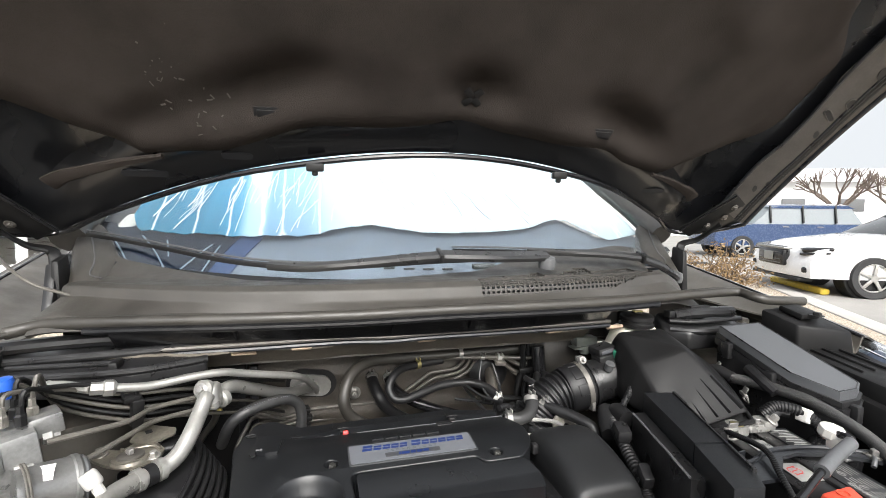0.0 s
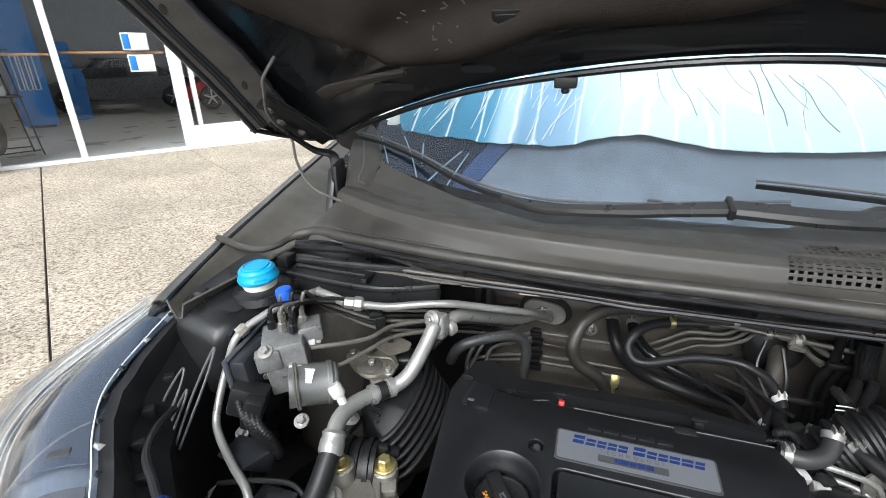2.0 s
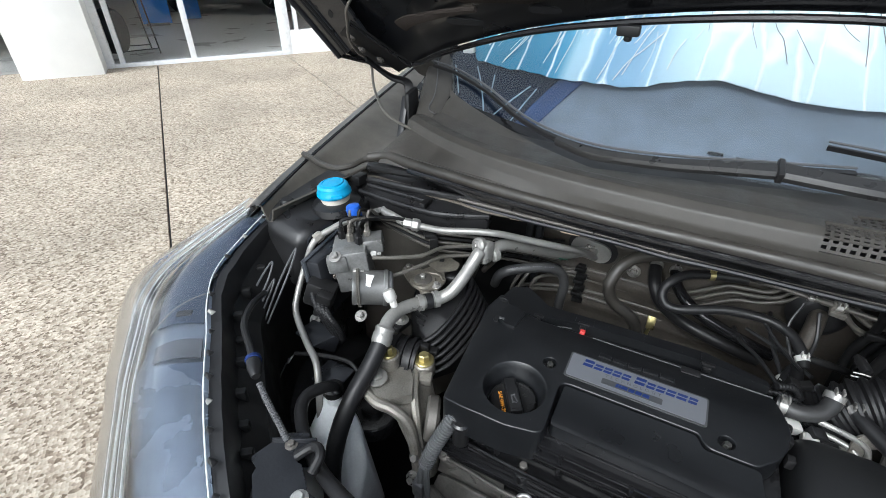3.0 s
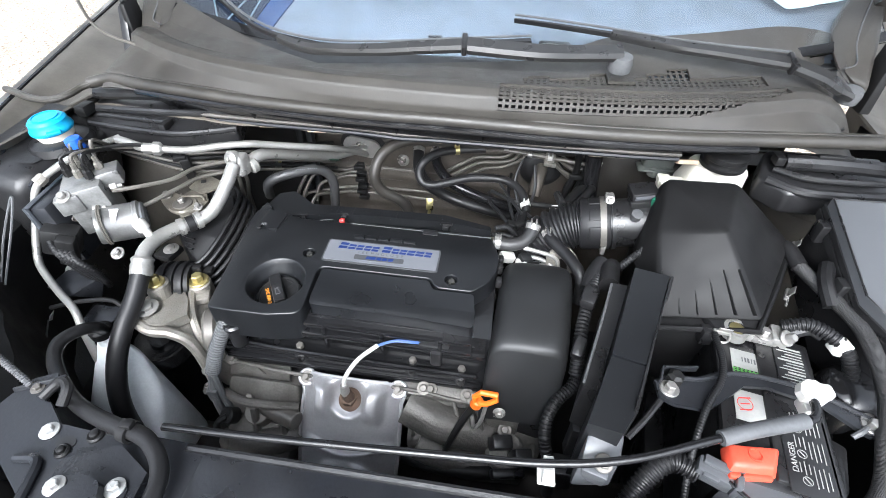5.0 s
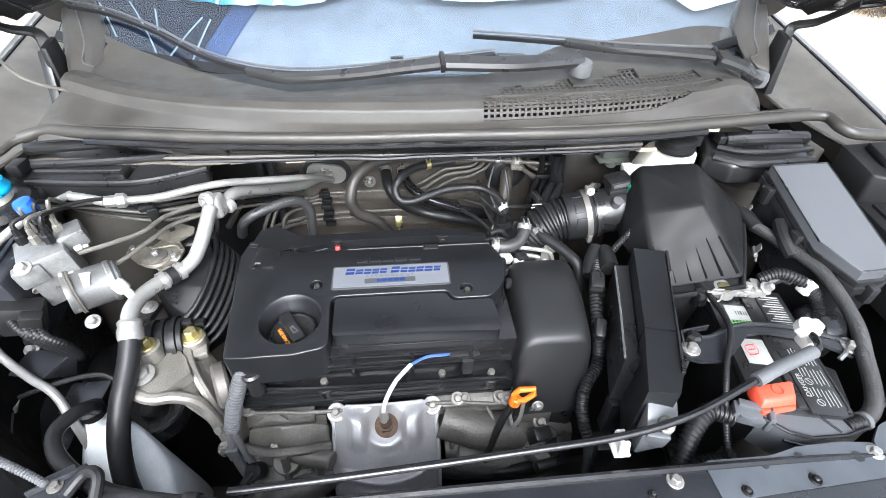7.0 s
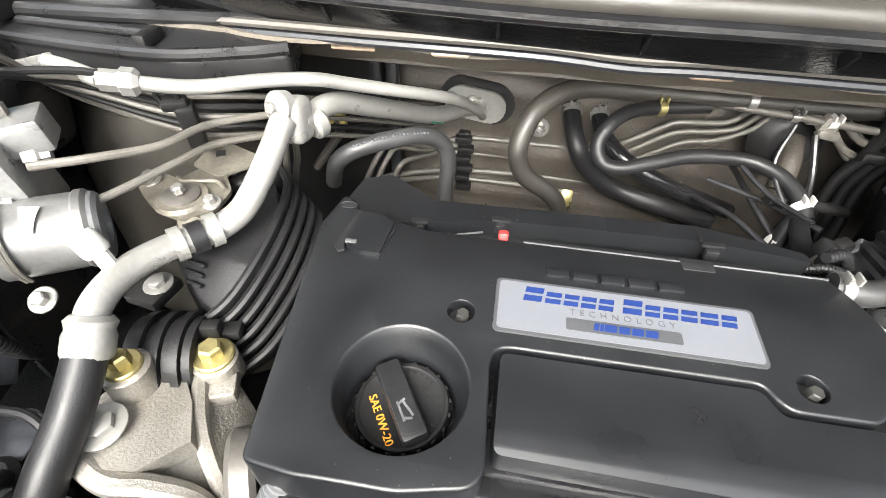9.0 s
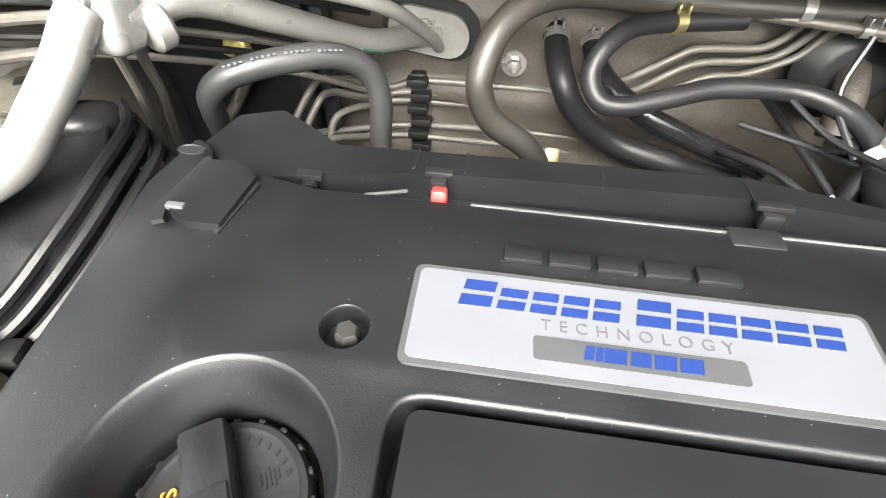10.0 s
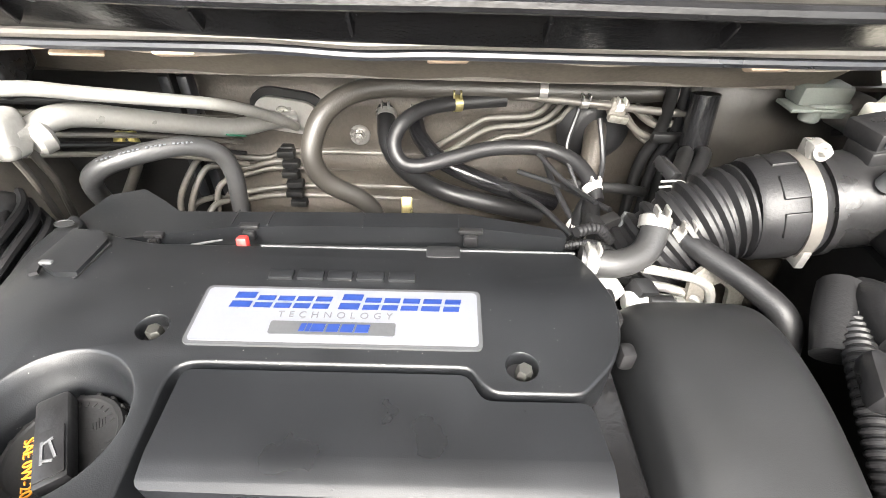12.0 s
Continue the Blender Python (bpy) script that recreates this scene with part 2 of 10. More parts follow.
def aggregate():
    """Exposed-aggregate concrete: pale pebbles in buff cement, with darker worn patches."""
    m = bpy.data.materials.new("aggregate_concrete")
    m.use_nodes = True
    n, l = m.node_tree.nodes, m.node_tree.links
    b = n["Principled BSDF"]
    tc = n.new("ShaderNodeTexCoord")
    vor = n.new("ShaderNodeTexVoronoi")
    vor.inputs["Scale"].default_value = 85
    l.new(tc.outputs["Object"], vor.inputs["Vector"])
    sep = n.new("ShaderNodeSeparateColor")
    l.new(vor.outputs["Color"], sep.inputs["Color"])
    ramp = n.new("ShaderNodeValToRGB")
    e = ramp.color_ramp.elements
    e[0].position, e[0].color = 0.0, (0.13, 0.095, 0.065, 1)
    e[1].position, e[1].color = 1.0, (0.62, 0.55, 0.45, 1)
    mid = ramp.color_ramp.elements.new(0.35)
    mid.color = (0.36, 0.3, 0.23, 1)
    mid = ramp.color_ramp.elements.new(0.7)
    mid.color = (0.46, 0.4, 0.32, 1)
    l.new(sep.outputs["Red"], ramp.inputs["Fac"])
    big = n.new("ShaderNodeTexNoise")
    big.inputs["Scale"].default_value, big.inputs["Detail"].default_value = 0.9, 6
    l.new(tc.outputs["Object"], big.inputs["Vector"])
    mr = n.new("ShaderNodeMapRange")
    mr.inputs["From Min"].default_value, mr.inputs["From Max"].default_value = 0.35, 0.65
    mr.inputs["To Min"].default_value, mr.inputs["To Max"].default_value = 0.82, 1.1
    l.new(big.outputs["Fac"], mr.inputs["Value"])
    col = n.new("ShaderNodeVectorMath")
    col.operation = "SCALE"
    l.new(ramp.outputs["Color"], col.inputs[0])
    l.new(mr.outputs["Result"], col.inputs["Scale"])
    l.new(col.outputs["Vector"], b.inputs["Base Color"])
    b.inputs["Roughness"].default_value = 0.85
    bp = n.new("ShaderNodeBump")
    bp.inputs["Strength"].default_value, bp.inputs["Distance"].default_value = 0.6, 0.004
    l.new(vor.outputs["Distance"], bp.inputs["Height"])
    l.new(bp.outputs["Normal"], b.inputs["Normal"])
    return m


def clear(name, tint, rough=0.0, ior=1.45):
    m = bpy.data.materials.new(name)
    m.use_nodes = True
    b = m.node_tree.nodes["Principled BSDF"]
    b.inputs["Base Color"].default_value = (*tint, 1)
    b.inputs["Roughness"].default_value = rough
    b.inputs["Transmission Weight"].default_value = 1.0
    b.inputs["IOR"].default_value = ior
    return m


def crinkled():
    """Silvered plastic sheet with long upright creases."""
    m = mat("crinkled_foil", (0.62, 0.76, 0.86), 0.42, 0.3, var=0.08, scale=3, bump=0)
    n, l = m.node_tree.nodes, m.node_tree.links
    tc = n.new("ShaderNodeTexCoord")
    # cyan-to-silver bands along X put the sky's reflection into the sheet's colour
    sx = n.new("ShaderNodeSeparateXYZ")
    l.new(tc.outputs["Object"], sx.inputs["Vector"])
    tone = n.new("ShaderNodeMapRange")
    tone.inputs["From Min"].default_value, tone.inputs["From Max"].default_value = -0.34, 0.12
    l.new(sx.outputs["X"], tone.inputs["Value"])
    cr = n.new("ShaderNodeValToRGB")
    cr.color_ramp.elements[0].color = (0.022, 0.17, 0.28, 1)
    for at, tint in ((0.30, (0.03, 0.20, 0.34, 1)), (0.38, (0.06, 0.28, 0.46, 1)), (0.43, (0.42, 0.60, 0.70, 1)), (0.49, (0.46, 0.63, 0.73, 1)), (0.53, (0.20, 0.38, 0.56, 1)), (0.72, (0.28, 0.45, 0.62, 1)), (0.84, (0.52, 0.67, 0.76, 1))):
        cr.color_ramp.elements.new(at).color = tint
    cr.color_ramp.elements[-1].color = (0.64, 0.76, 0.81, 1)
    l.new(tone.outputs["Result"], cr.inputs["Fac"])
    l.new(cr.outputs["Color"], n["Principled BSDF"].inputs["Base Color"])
    mp = n.new("ShaderNodeMapping")
    mp.inputs["Scale"].default_value = (13, 0.9, 1.6)
    l.new(tc.outputs["Object"], mp.inputs["Vector"])
    v = n.new("ShaderNodeTexVoronoi")
    v.feature = "DISTANCE_TO_EDGE"
    v.inputs["Scale"].default_value = 1.0
    wob = n.new("ShaderNodeTexNoise")
    wob.inputs["Scale"].default_value, wob.inputs["Detail"].default_value = 9, 3
    l.new(tc.outputs["Object"], wob.inputs["Vector"])
    add = n.new("ShaderNodeVectorMath")
    add.operation = "MULTIPLY_ADD"
    add.inputs[1].default_value = (0.22, 0.22, 0.22)
    l.new(wob.outputs["Color"], add.inputs[0])
    l.new(mp.outputs["Vector"], add.inputs[2])
    l.new(add.outputs["Vector"], v.inputs["Vector"])
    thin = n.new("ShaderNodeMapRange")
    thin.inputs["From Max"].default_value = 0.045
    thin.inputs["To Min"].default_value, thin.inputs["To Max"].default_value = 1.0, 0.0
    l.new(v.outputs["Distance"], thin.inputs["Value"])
    white = n.new("ShaderNodeMix")  # glints along the creases, painted white into the foil's colour
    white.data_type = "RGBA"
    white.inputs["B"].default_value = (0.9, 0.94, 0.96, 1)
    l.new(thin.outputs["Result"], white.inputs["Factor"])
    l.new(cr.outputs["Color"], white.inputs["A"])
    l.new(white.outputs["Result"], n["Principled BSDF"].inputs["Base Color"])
    bp = n.new("ShaderNodeBump")
    bp.inputs["Strength"].default_value, bp.inputs["Distance"].default_value = 0.25, 0.010
    l.new(thin.outputs["Result"], bp.inputs["Height"])
    l.new(bp.outputs["Normal"], n["Principled BSDF"].inputs["Normal"])
    return m


LID = mat("lid_plastic", (0.074, 0.077, 0.083), 0.36, var=0.06, rvar=0.04, scale=8, fine=1400, bump=0.1, dust=(0.14, 0.135, 0.13), dust_amount=0.04)
AGG = aggregate()
GLASS = clear("window_glass", (0.93, 0.97, 0.98))
LENS = clear("lamp_lens", (0.95, 0.97, 1.0), 0.08)
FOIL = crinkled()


RAILP = mat("hood_rail_paint", (0.075, 0.069, 0.064), 0.4, 0.2, dust=DUST, dust_amount=0.12, dust_scale=6)
HOODBLK = mat("hood_frame_paint", (0.0065, 0.007, 0.0085), 0.3, 0.1, var=0.1, scale=6, bump=0.03, coat=0.3)
SCUFF = mat("scuffed_fibre", (0.075, 0.067, 0.06), 0.9, bump=0)
LOOMD = mat("dark_loom", (0.020, 0.0205, 0.022), 0.5, dust=DUST, dust_amount=0.15)
PRINT = mat("printed_white", (0.30, 0.30, 0.285), 0.5, var=0.1, bump=0)


# ---- building helpers ----
def finish(ob, bm, material, smooth=35):
    bmesh.ops.recalc_face_normals(bm, faces=bm.faces)
    bm.to_mesh(ob.data)
    bm.free()
    ob.data.materials.append(material)
    ob.data.polygons.foreach_set("use_smooth", [True] * len(ob.data.polygons))
    ob.data.set_sharp_from_angle(angle=radians(smooth))


def part(name, bm, material, parent, label="", smooth=35):
    ob = new(name, bpy.data.meshes.new(name))
    finish(ob, bm, material, smooth)
    if parent:
        ob.parent = parent
        if parent.parent is None:
            ob.matrix_parent_inverse = parent.matrix_basis.inverted()
    if label:
        tagged(ob, label)
    return ob


def thing(name, base, label, category, group="", kind=""):
    ob = new(name)
    ob.empty_display_size = 0.05
    ob.matrix_basis = Matrix.Translation(base)
    return tagged(ob, label, category, group, kind)


def solo(name, bm, material, label, category="", group="", kind="", smooth=35):
    ob = new(name, bpy.data.meshes.new(name))
    finish(ob, bm, material, smooth)
    return tagged(ob, label, category, group, kind)


def merge(*bms):
    a = bms[0]
    for b in bms[1:]:
        me = bpy.data.meshes.new("tmp")
        b.to_mesh(me)
        b.free()
        a.from_mesh(me)
        bpy.data.meshes.remove(me)
    return a


def moved(bm, m):
    bm.transform(m)
    return bm


def bevel(bm, r, seg=2, angle=25):
    if r > 0:
        edges = [e for e in bm.edges if len(e.link_faces) == 2 and e.calc_face_angle(0) > radians(angle)]
        bmesh.ops.bevel(bm, geom=edges, offset=r, segments=seg, profile=0.5, affect="EDGES", clamp_overlap=True)
    return bm


def rbox(c, s, r=0.004, rot=(0, 0, 0), seg=2):
    bm = bmesh.new()
    bmesh.ops.create_cube(bm, size=1)
    bm.transform(Matrix.Diagonal((*s, 1)))
    bevel(bm, min(r, min(s) * 0.45), seg)
    return moved(bm, pose(*c, *rot))


def prism(outline, z0, z1, r=0.004, seg=2, taper=0.0):
    bm = bmesh.new()
    cx, cy = sum(p[0] for p in outline) / len(outline), sum(p[1] for p in outline) / len(outline)
    low = [bm.verts.new((x, y, z0)) for x, y in outline]
    top = [bm.verts.new((x + (cx - x) * taper, y + (cy - y) * taper, z1)) for x, y in outline]
    bm.faces.new(low[::-1])
    bm.faces.new(top)
    for i in range(len(outline)):
        j = (i + 1) % len(outline)
        bm.faces.new((low[i], low[j], top[j], top[i]))
    return bevel(bm, r, seg)


def round_poly(outline, r, n=4):
    """The outline with its corners rounded."""
    out = []
    for i, p in enumerate(outline):
        p, a, b = Vector(p), Vector(outline[i - 1]), Vector(outline[(i + 1) % len(outline)])
        u = p + (a - p).normalized() * min(r, (a - p).length * 0.45)
        v = p + (b - p).normalized() * min(r, (b - p).length * 0.45)
        out += [tuple((1 - t) ** 2 * u + 2 * t * (1 - t) * p + t * t * v) for t in (k / n for k in range(n + 1))]
    return out


def plate(outline, m, thick, r=0.001):
    return moved(prism(outline, 0, thick, r, 1), m)


def hull(points, r=0.006, seg=2):
    bm = bmesh.new()
    for p in points:
        bm.verts.new(p)
    bmesh.ops.convex_hull(bm, input=bm.verts)
    bmesh.ops.delete(bm, geom=[v for v in bm.verts if not v.link_faces], context="VERTS")
    bmesh.ops.dissolve_limit(bm, angle_limit=radians(3), verts=bm.verts, edges=bm.edges)
    bevel(bm, r, seg, 12)
    return bm


def axis_frame(c, axis):
    return Matrix.Translation(c) @ Vector(axis).to_track_quat("Z", "Y").to_matrix().to_4x4()


def lathe(profile, c, axis=(0, 0, 1), n=24):
    """Turned body: (radius, height) pairs along the axis, closed at both ends."""
    bm = bmesh.new()
    rings = []
    for r, h in profile:
        rings.append([bm.verts.new((max(r, 1e-4) * math.cos(2 * math.pi * i / n), max(r, 1e-4) * math.sin(2 * math.pi * i / n), h)) for i in range(n)])
    for a, b in zip(rings, rings[1:]):
        for i in range(n):
            bm.faces.new((a[i], a[(i + 1) % n], b[(i + 1) % n], b[i]))
    bm.faces.new(rings[0][::-1])
    bm.faces.new(rings[-1])
    return moved(bm, axis_frame(c, axis))


def cyl(c, axis, r, h, b=0.0015, n=20):
    b = min(b, r * 0.4, h * 0.4)
    return lathe([(r - b, 0), (r, b), (r, h - b), (r - b, h)], c, axis, n)


def spline(pts, n=7):
    p = [Vector(q) for q in pts]
    p = [2 * p[0] - p[1]] + p + [2 * p[-1] - p[-2]]
    out = []
    for i in range(1, len(p) - 2):
        a, b, c, d = p[i - 1:i + 3]
        for k in range(n):
            t = k / n
            out.append(0.5 * (2 * b + (c - a) * t + (2 * a - 5 * b + 4 * c - d) * t * t + (3 * b - a - 3 * c + d) * t ** 3))
    return out + [p[-2]]


def tube(pts, r, seg=12, n=7, ribs=0.0, depth=0.12, straight=False):
    """Swept hose or pipe; ribs: the pitch of the corrugation in metres."""
    line = [Vector(q) for q in pts] if straight else spline(pts, n)
    if ribs:
        dense, step = [line[0]], ribs / 4
        for a, b in zip(line, line[1:]):
            k = max(1, round((b - a).length / step))
            dense += [a.lerp(b, (i + 1) / k) for i in range(k)]
        line = dense
    bm = bmesh.new()
    rings, up = [], None
    for i, p in enumerate(line):
        d = (line[min(i + 1, len(line) - 1)] - line[max(i - 1, 0)]).normalized()
        if up is None:
            up = d.orthogonal().normalized()
        up = (up - d * up.dot(d)).normalized()
        side = d.cross(up)
        rr = r * (1 - (depth if ribs and i % 4 in (0, 1) else 0))
        rings.append([bm.verts.new(p + rr * (math.cos(2 * math.pi * k / seg) * up + math.sin(2 * math.pi * k / seg) * side)) for k in range(seg)])
    for a, b in zip(rings, rings[1:]):
        for i in range(seg):
            bm.faces.new((a[i], a[(i + 1) % seg], b[(i + 1) % seg], b[i]))
    bm.faces.new(rings[0][::-1])
    bm.faces.new(rings[-1])
    return bm


def ring(c, axis, r, width, thick=0.002, n=24):
    """A band round a hose."""
    bm = bmesh.new()
    loops = [[bm.verts.new((q * math.cos(2 * math.pi * i / n), q * math.sin(2 * math.pi * i / n), h)) for i in range(n)] for q, h in ((r, -width / 2), (r + thick, -width / 2), (r + thick, width / 2), (r, width / 2))]
    for k in range(4):
        a, b = loops[k], loops[(k + 1) % 4]
        for i in range(n):
            bm.faces.new((a[i], a[(i + 1) % n], b[(i + 1) % n], b[i]))
    return moved(bm, axis_frame(c, axis))


def bolt_bm(c, axis=(0, 0, 1), r=0.006, h=0.006, washer=True):
    a = lathe([(r * 1.02, 0), (r, h * 0.85), (r * 0.8, h)], (0, 0, h * 0.25), n=6)
    if washer:
        a = merge(a, lathe([(r * 1.75, 0), (r * 1.75, h * 0.2), (r * 1.6, h * 0.3)], (0, 0, 0), n=20))
    return moved(a, axis_frame(c, axis))


def bolt(parent, c, axis=(0, 0, 1), r=0.006, h=0.006, material=None, washer=True, label=""):
    return part("bolt", bolt_bm(c, axis, r, h, washer), material or ZINC, parent, label)


def text_bm(body, size, m, depth=0.0006, spacing=1.0):
    cu = bpy.data.curves.new("writing", "FONT")
    cu.body, cu.size, cu.extrude, cu.align_x, cu.align_y, cu.space_character = body, size, depth, "CENTER", "CENTER", spacing
    ob = new("writing", cu)
    bpy.context.view_layer.update()
    me = bpy.data.meshes.new_from_object(ob.evaluated_get(bpy.context.evaluated_depsgraph_get()))
    bpy.data.objects.remove(ob)
    bm = bmesh.new()
    bm.from_mesh(me)
    bpy.data.meshes.remove(me)
    return moved(bm, m)


def grid(nu, nv, f, thick=0.0, skip=None):
    """A sheet f(u, v) with u, v from 0 to 1, made solid downwards by thick."""
    bm = bmesh.new()
    vs = [[bm.verts.new(f(i / nu, j / nv)) for j in range(nv + 1)] for i in range(nu + 1)]
    for i in range(nu):
        for j in range(nv):
            if not (skip and skip((i + 0.5) / nu, (j + 0.5) / nv)):
                bm.faces.new((vs[i][j], vs[i + 1][j], vs[i + 1][j + 1], vs[i][j + 1]))
    if thick:
        bmesh.ops.recalc_face_normals(bm, faces=bm.faces)
        bmesh.ops.solidify(bm, geom=bm.faces[:], thickness=thick)
    return bm


# ---- ground and surroundings ----
SHOP = Matrix(((0.55, -0.835, 0, -7.35), (0.835, 0.55, 0, 5.23), (0, 0, 1, 0), (0, 0, 0, 1)))  # along the shop front, into the shop, up
solo("ground", rbox((0, 0, -0.22), (900, 900, 0.4), 0), ASPHALT, "worn pale grey parking lot reaching the horizon", "ground", kind="structure")
pavement = solo("pavement", moved(rbox((3, -5.9, -0.016), (22, 12.4, 0.02), 0.003), SHOP), MATTE, "exposed-aggregate concrete pavement with straight joints", "pavement", kind="structure")
solo("kerb", moved(rbox((3, -12.25, -0.0), (22, 0.28, 0.05), 0.015), SHOP), KERB, "pale concrete kerb edging between pavement and asphalt", "kerb", kind="structure")
solo("parking_line", moved(rbox((5.2, -15.0, -0.017), (0.1, 4.6, 0.006), 0.001), SHOP), WHITE_INK, "faded white painted parking bay line on asphalt", "road marking", kind="structure")

# shop front
shop = tagged(new("storefront", None), "white shop front with wide glass doors beside the pavement", "storefront", kind="structure")


def shop_part(name, c, s, material, parent=None, label="", r=0.006):
    return part(name, moved(rbox(c, s, r), SHOP), material, parent or shop, label)


shop_part("pillar", (-1.62, -0.3, 1.9), (0.95, 0.8, 3.8), WHITE_PAINT, label="broad white painted pillar")
shop_part("pillar", (-5.8, -0.1, 1.9), (0.9, 0.5, 3.8), WHITE_PAINT, label="broad white painted pillar")
shop_part("fascia", (2.0, -0.1, 3.4), (22, 0.5, 1.0), WHITE_PAINT, label="white fascia over the doors")
shop_part("low_wall", (3.2, -0.2, 0.19), (3.2, 0.14, 0.38), WHITE_PAINT, label="low white wall under the side window")
shop_part("low_wall", (9.0, -0.2, 0.19), (8.0, 0.14, 0.38), WHITE_PAINT, label="low white wall under the side window")
shop_part("sill", (0.2, -0.22, 0.03), (2.7, 0.12, 0.06), FRAME_WHITE, label="white threshold rail of the doors")
for x, w in ((-1.1, 0.12), (-0.93, 0.07), (0.05, 0.085), (1.52, 0.17), (1.72, 0.06), (2.75, 0.07), (4.75, 0.12), (7.0, 0.1), (9.5, 0.1), (13.0, 0.2), (-2.9, 0.1), (-4.2, 0.1), (-7.5, 0.1)):
    shop_part("mullion", (x, -0.2, 1.45), (w, 0.12, 2.9), FRAME_WHITE)
for x0, x1, z0 in ((-0.9, 0.0, 0.06), (0.1, 1.43, 0.06), (1.76, 2.71, 0.4), (2.8, 4.68, 0.4), (4.82, 6.95, 0.4), (7.05, 9.45, 0.4), (9.55, 12.9, 0.4), (-2.85, -2.1, 0.06), (-4.15, -2.95, 0.06), (-5.35, -4.25, 0.06)):
    ob = shop_part("pane", ((x0 + x1) / 2, -0.18, (z0 + 2.88) / 2), (x1 - x0, 0.012, 2.88 - z0), GLASS, label="clear shop window pane", r=0)
    ob.visible_shadow = False
shop_part("floor", (3, 7.0, 0.002), (20, 14.2, 0.03), INFLOOR, label="dark polished showroom floor")
shop_part("wall", (3, 14.0, 1.9), (20, 0.2, 3.8), INWALL, label="grey back wall of the showroom")
shop_part("wall", (-7.0, 7.0, 1.9), (0.2, 14.0, 3.8), INWALL)
shop_part("wall", (13.0, 7.0, 1.9), (0.2, 14.0, 3.8), INWALL)
shop_part("roof", (3, 7.0, 3.85), (20.4, 14.6, 0.2), WHITE_PAINT, label="flat white roof")
shop_part("push_rail", (-0.45, -0.12, 1.48), (0.9, 0.03, 0.035), WOOD, label="wooden push rail across the door")
shop_part("push_rail", (0.76, -0.12, 1.50), (1.3, 0.03, 0.035), WOOD, label="wooden push rail across the door")
for x, z in ((1.08, 1.35), (1.05, 1.65)):
    poster = shop_part("poster", (x, -0.196, z), (0.34, 0.006, 0.24), WHITE_INK, label="white and blue notice on the glass")
    shop_part("poster_strip", (x - 0.11, -0.2005, z), (0.09, 0.004, 0.2), BANNER, poster, "blue strip of the notice")


def banner(x, y, h, w):
    b = thing("display_banner", SHOP @ Vector((x, y, 0)), "tall blue display banner with white loop marks in the showroom", "banner")
    part("panel", moved(rbox((x, y, h / 2 + 0.05), (w, 0.04, h), 0.004), SHOP), BANNER, b)
    part("foot", moved(rbox((x, y, 0.04), (w * 0.8, 0.3, 0.05), 0.01), SHOP), GREY, b)
    for k, z in ((-1, 1.15), (0, 1.15), (1, 1.15)):
        part("loop_mark", moved(tube([(x + w * (0.22 * k + 0.07 * a), y - 0.026, z + 0.34 * c) for a, c in ((-1, -1), (-1, 1), (1, 1), (1, -1), (-1, -1))], 0.016, 6, straight=True), SHOP), WHITE_INK, b)


banner(-0.40, 5.0, 2.6, 0.62)
banner(-4.2, 2.2, 2.2, 0.7)

rack = thing("display_rack", SHOP @ Vector((-0.85, 0.6, 0)), "black metal rack holding rims and small white boxes", "rack")
for x, y in ((-1.15, 0.55), (-0.42, 0.75), (-0.95, 1.25), (-0.55, 1.25)):
    part("post", moved(cyl((x, y, 0.015), (-0.08, 0, 1), 0.012, 1.9), SHOP), MATTE, rack)
for z in (0.10, 0.90, 1.55):
    part("rail", moved(tube([(-1.15, 0.55, z), (-0.45, 0.75, z)], 0.010, 8, straight=True), SHOP), MATTE, rack)
    part("rail", moved(tube([(-1.0, 1.25, z), (-0.55, 1.25, z)], 0.010, 8, straight=True), SHOP), MATTE, rack)
part("shelf", moved(rbox((-0.80, 0.95, 0.91), (0.62, 0.55, 0.02), 0.004), SHOP), MATTE, rack)
for x, z in ((-0.72, 0.99), (-0.76, 1.14)):
    solo("product_box", moved(rbox((x, 0.85, z), (0.16, 0.16, 0.14), 0.006), SHOP), WHITE_INK, "small white carton on the rack shelf", "box")


def loose_rim(x, y, z, r, a):
    m = SHOP @ pose(x, y, z, 90, 0, a)
    rim = tagged(part("alloy_rim", moved(lathe([(r * 0.90, -0.09), (r, -0.10), (r * 0.96, -0.05), (r * 0.92, 0.0), (r * 0.96, 0.06), (r, 0.10), (r * 0.9, 0.09), (r * 0.86, 0.0), (r * 0.90, -0.09)], (0, 0, 0), n=36), m), ALU, None), "bare silver alloy rim on the display rack", "wheel rim")
    part("tyre", moved(lathe([(r, -0.10), (r * 1.16, -0.11), (r * 1.24, -0.06), (r * 1.24, 0.06), (r * 1.16, 0.11), (r, 0.10)], (0, 0, 0), n=36), m), TYRE, rim, "black rubber tyre")
    for k in range(6):
        part("spoke", moved(rbox((r * 0.5, 0, 0.05), (r * 0.8, 0.035, 0.025), 0.006), m @ pose(0, 0, 0, 0, 0, k * 60)), ALU, rim)


loose_rim(-1.02, 0.72, 0.40, 0.27, 68)
loose_rim(-1.02, 0.72, 1.25, 0.27, 68)


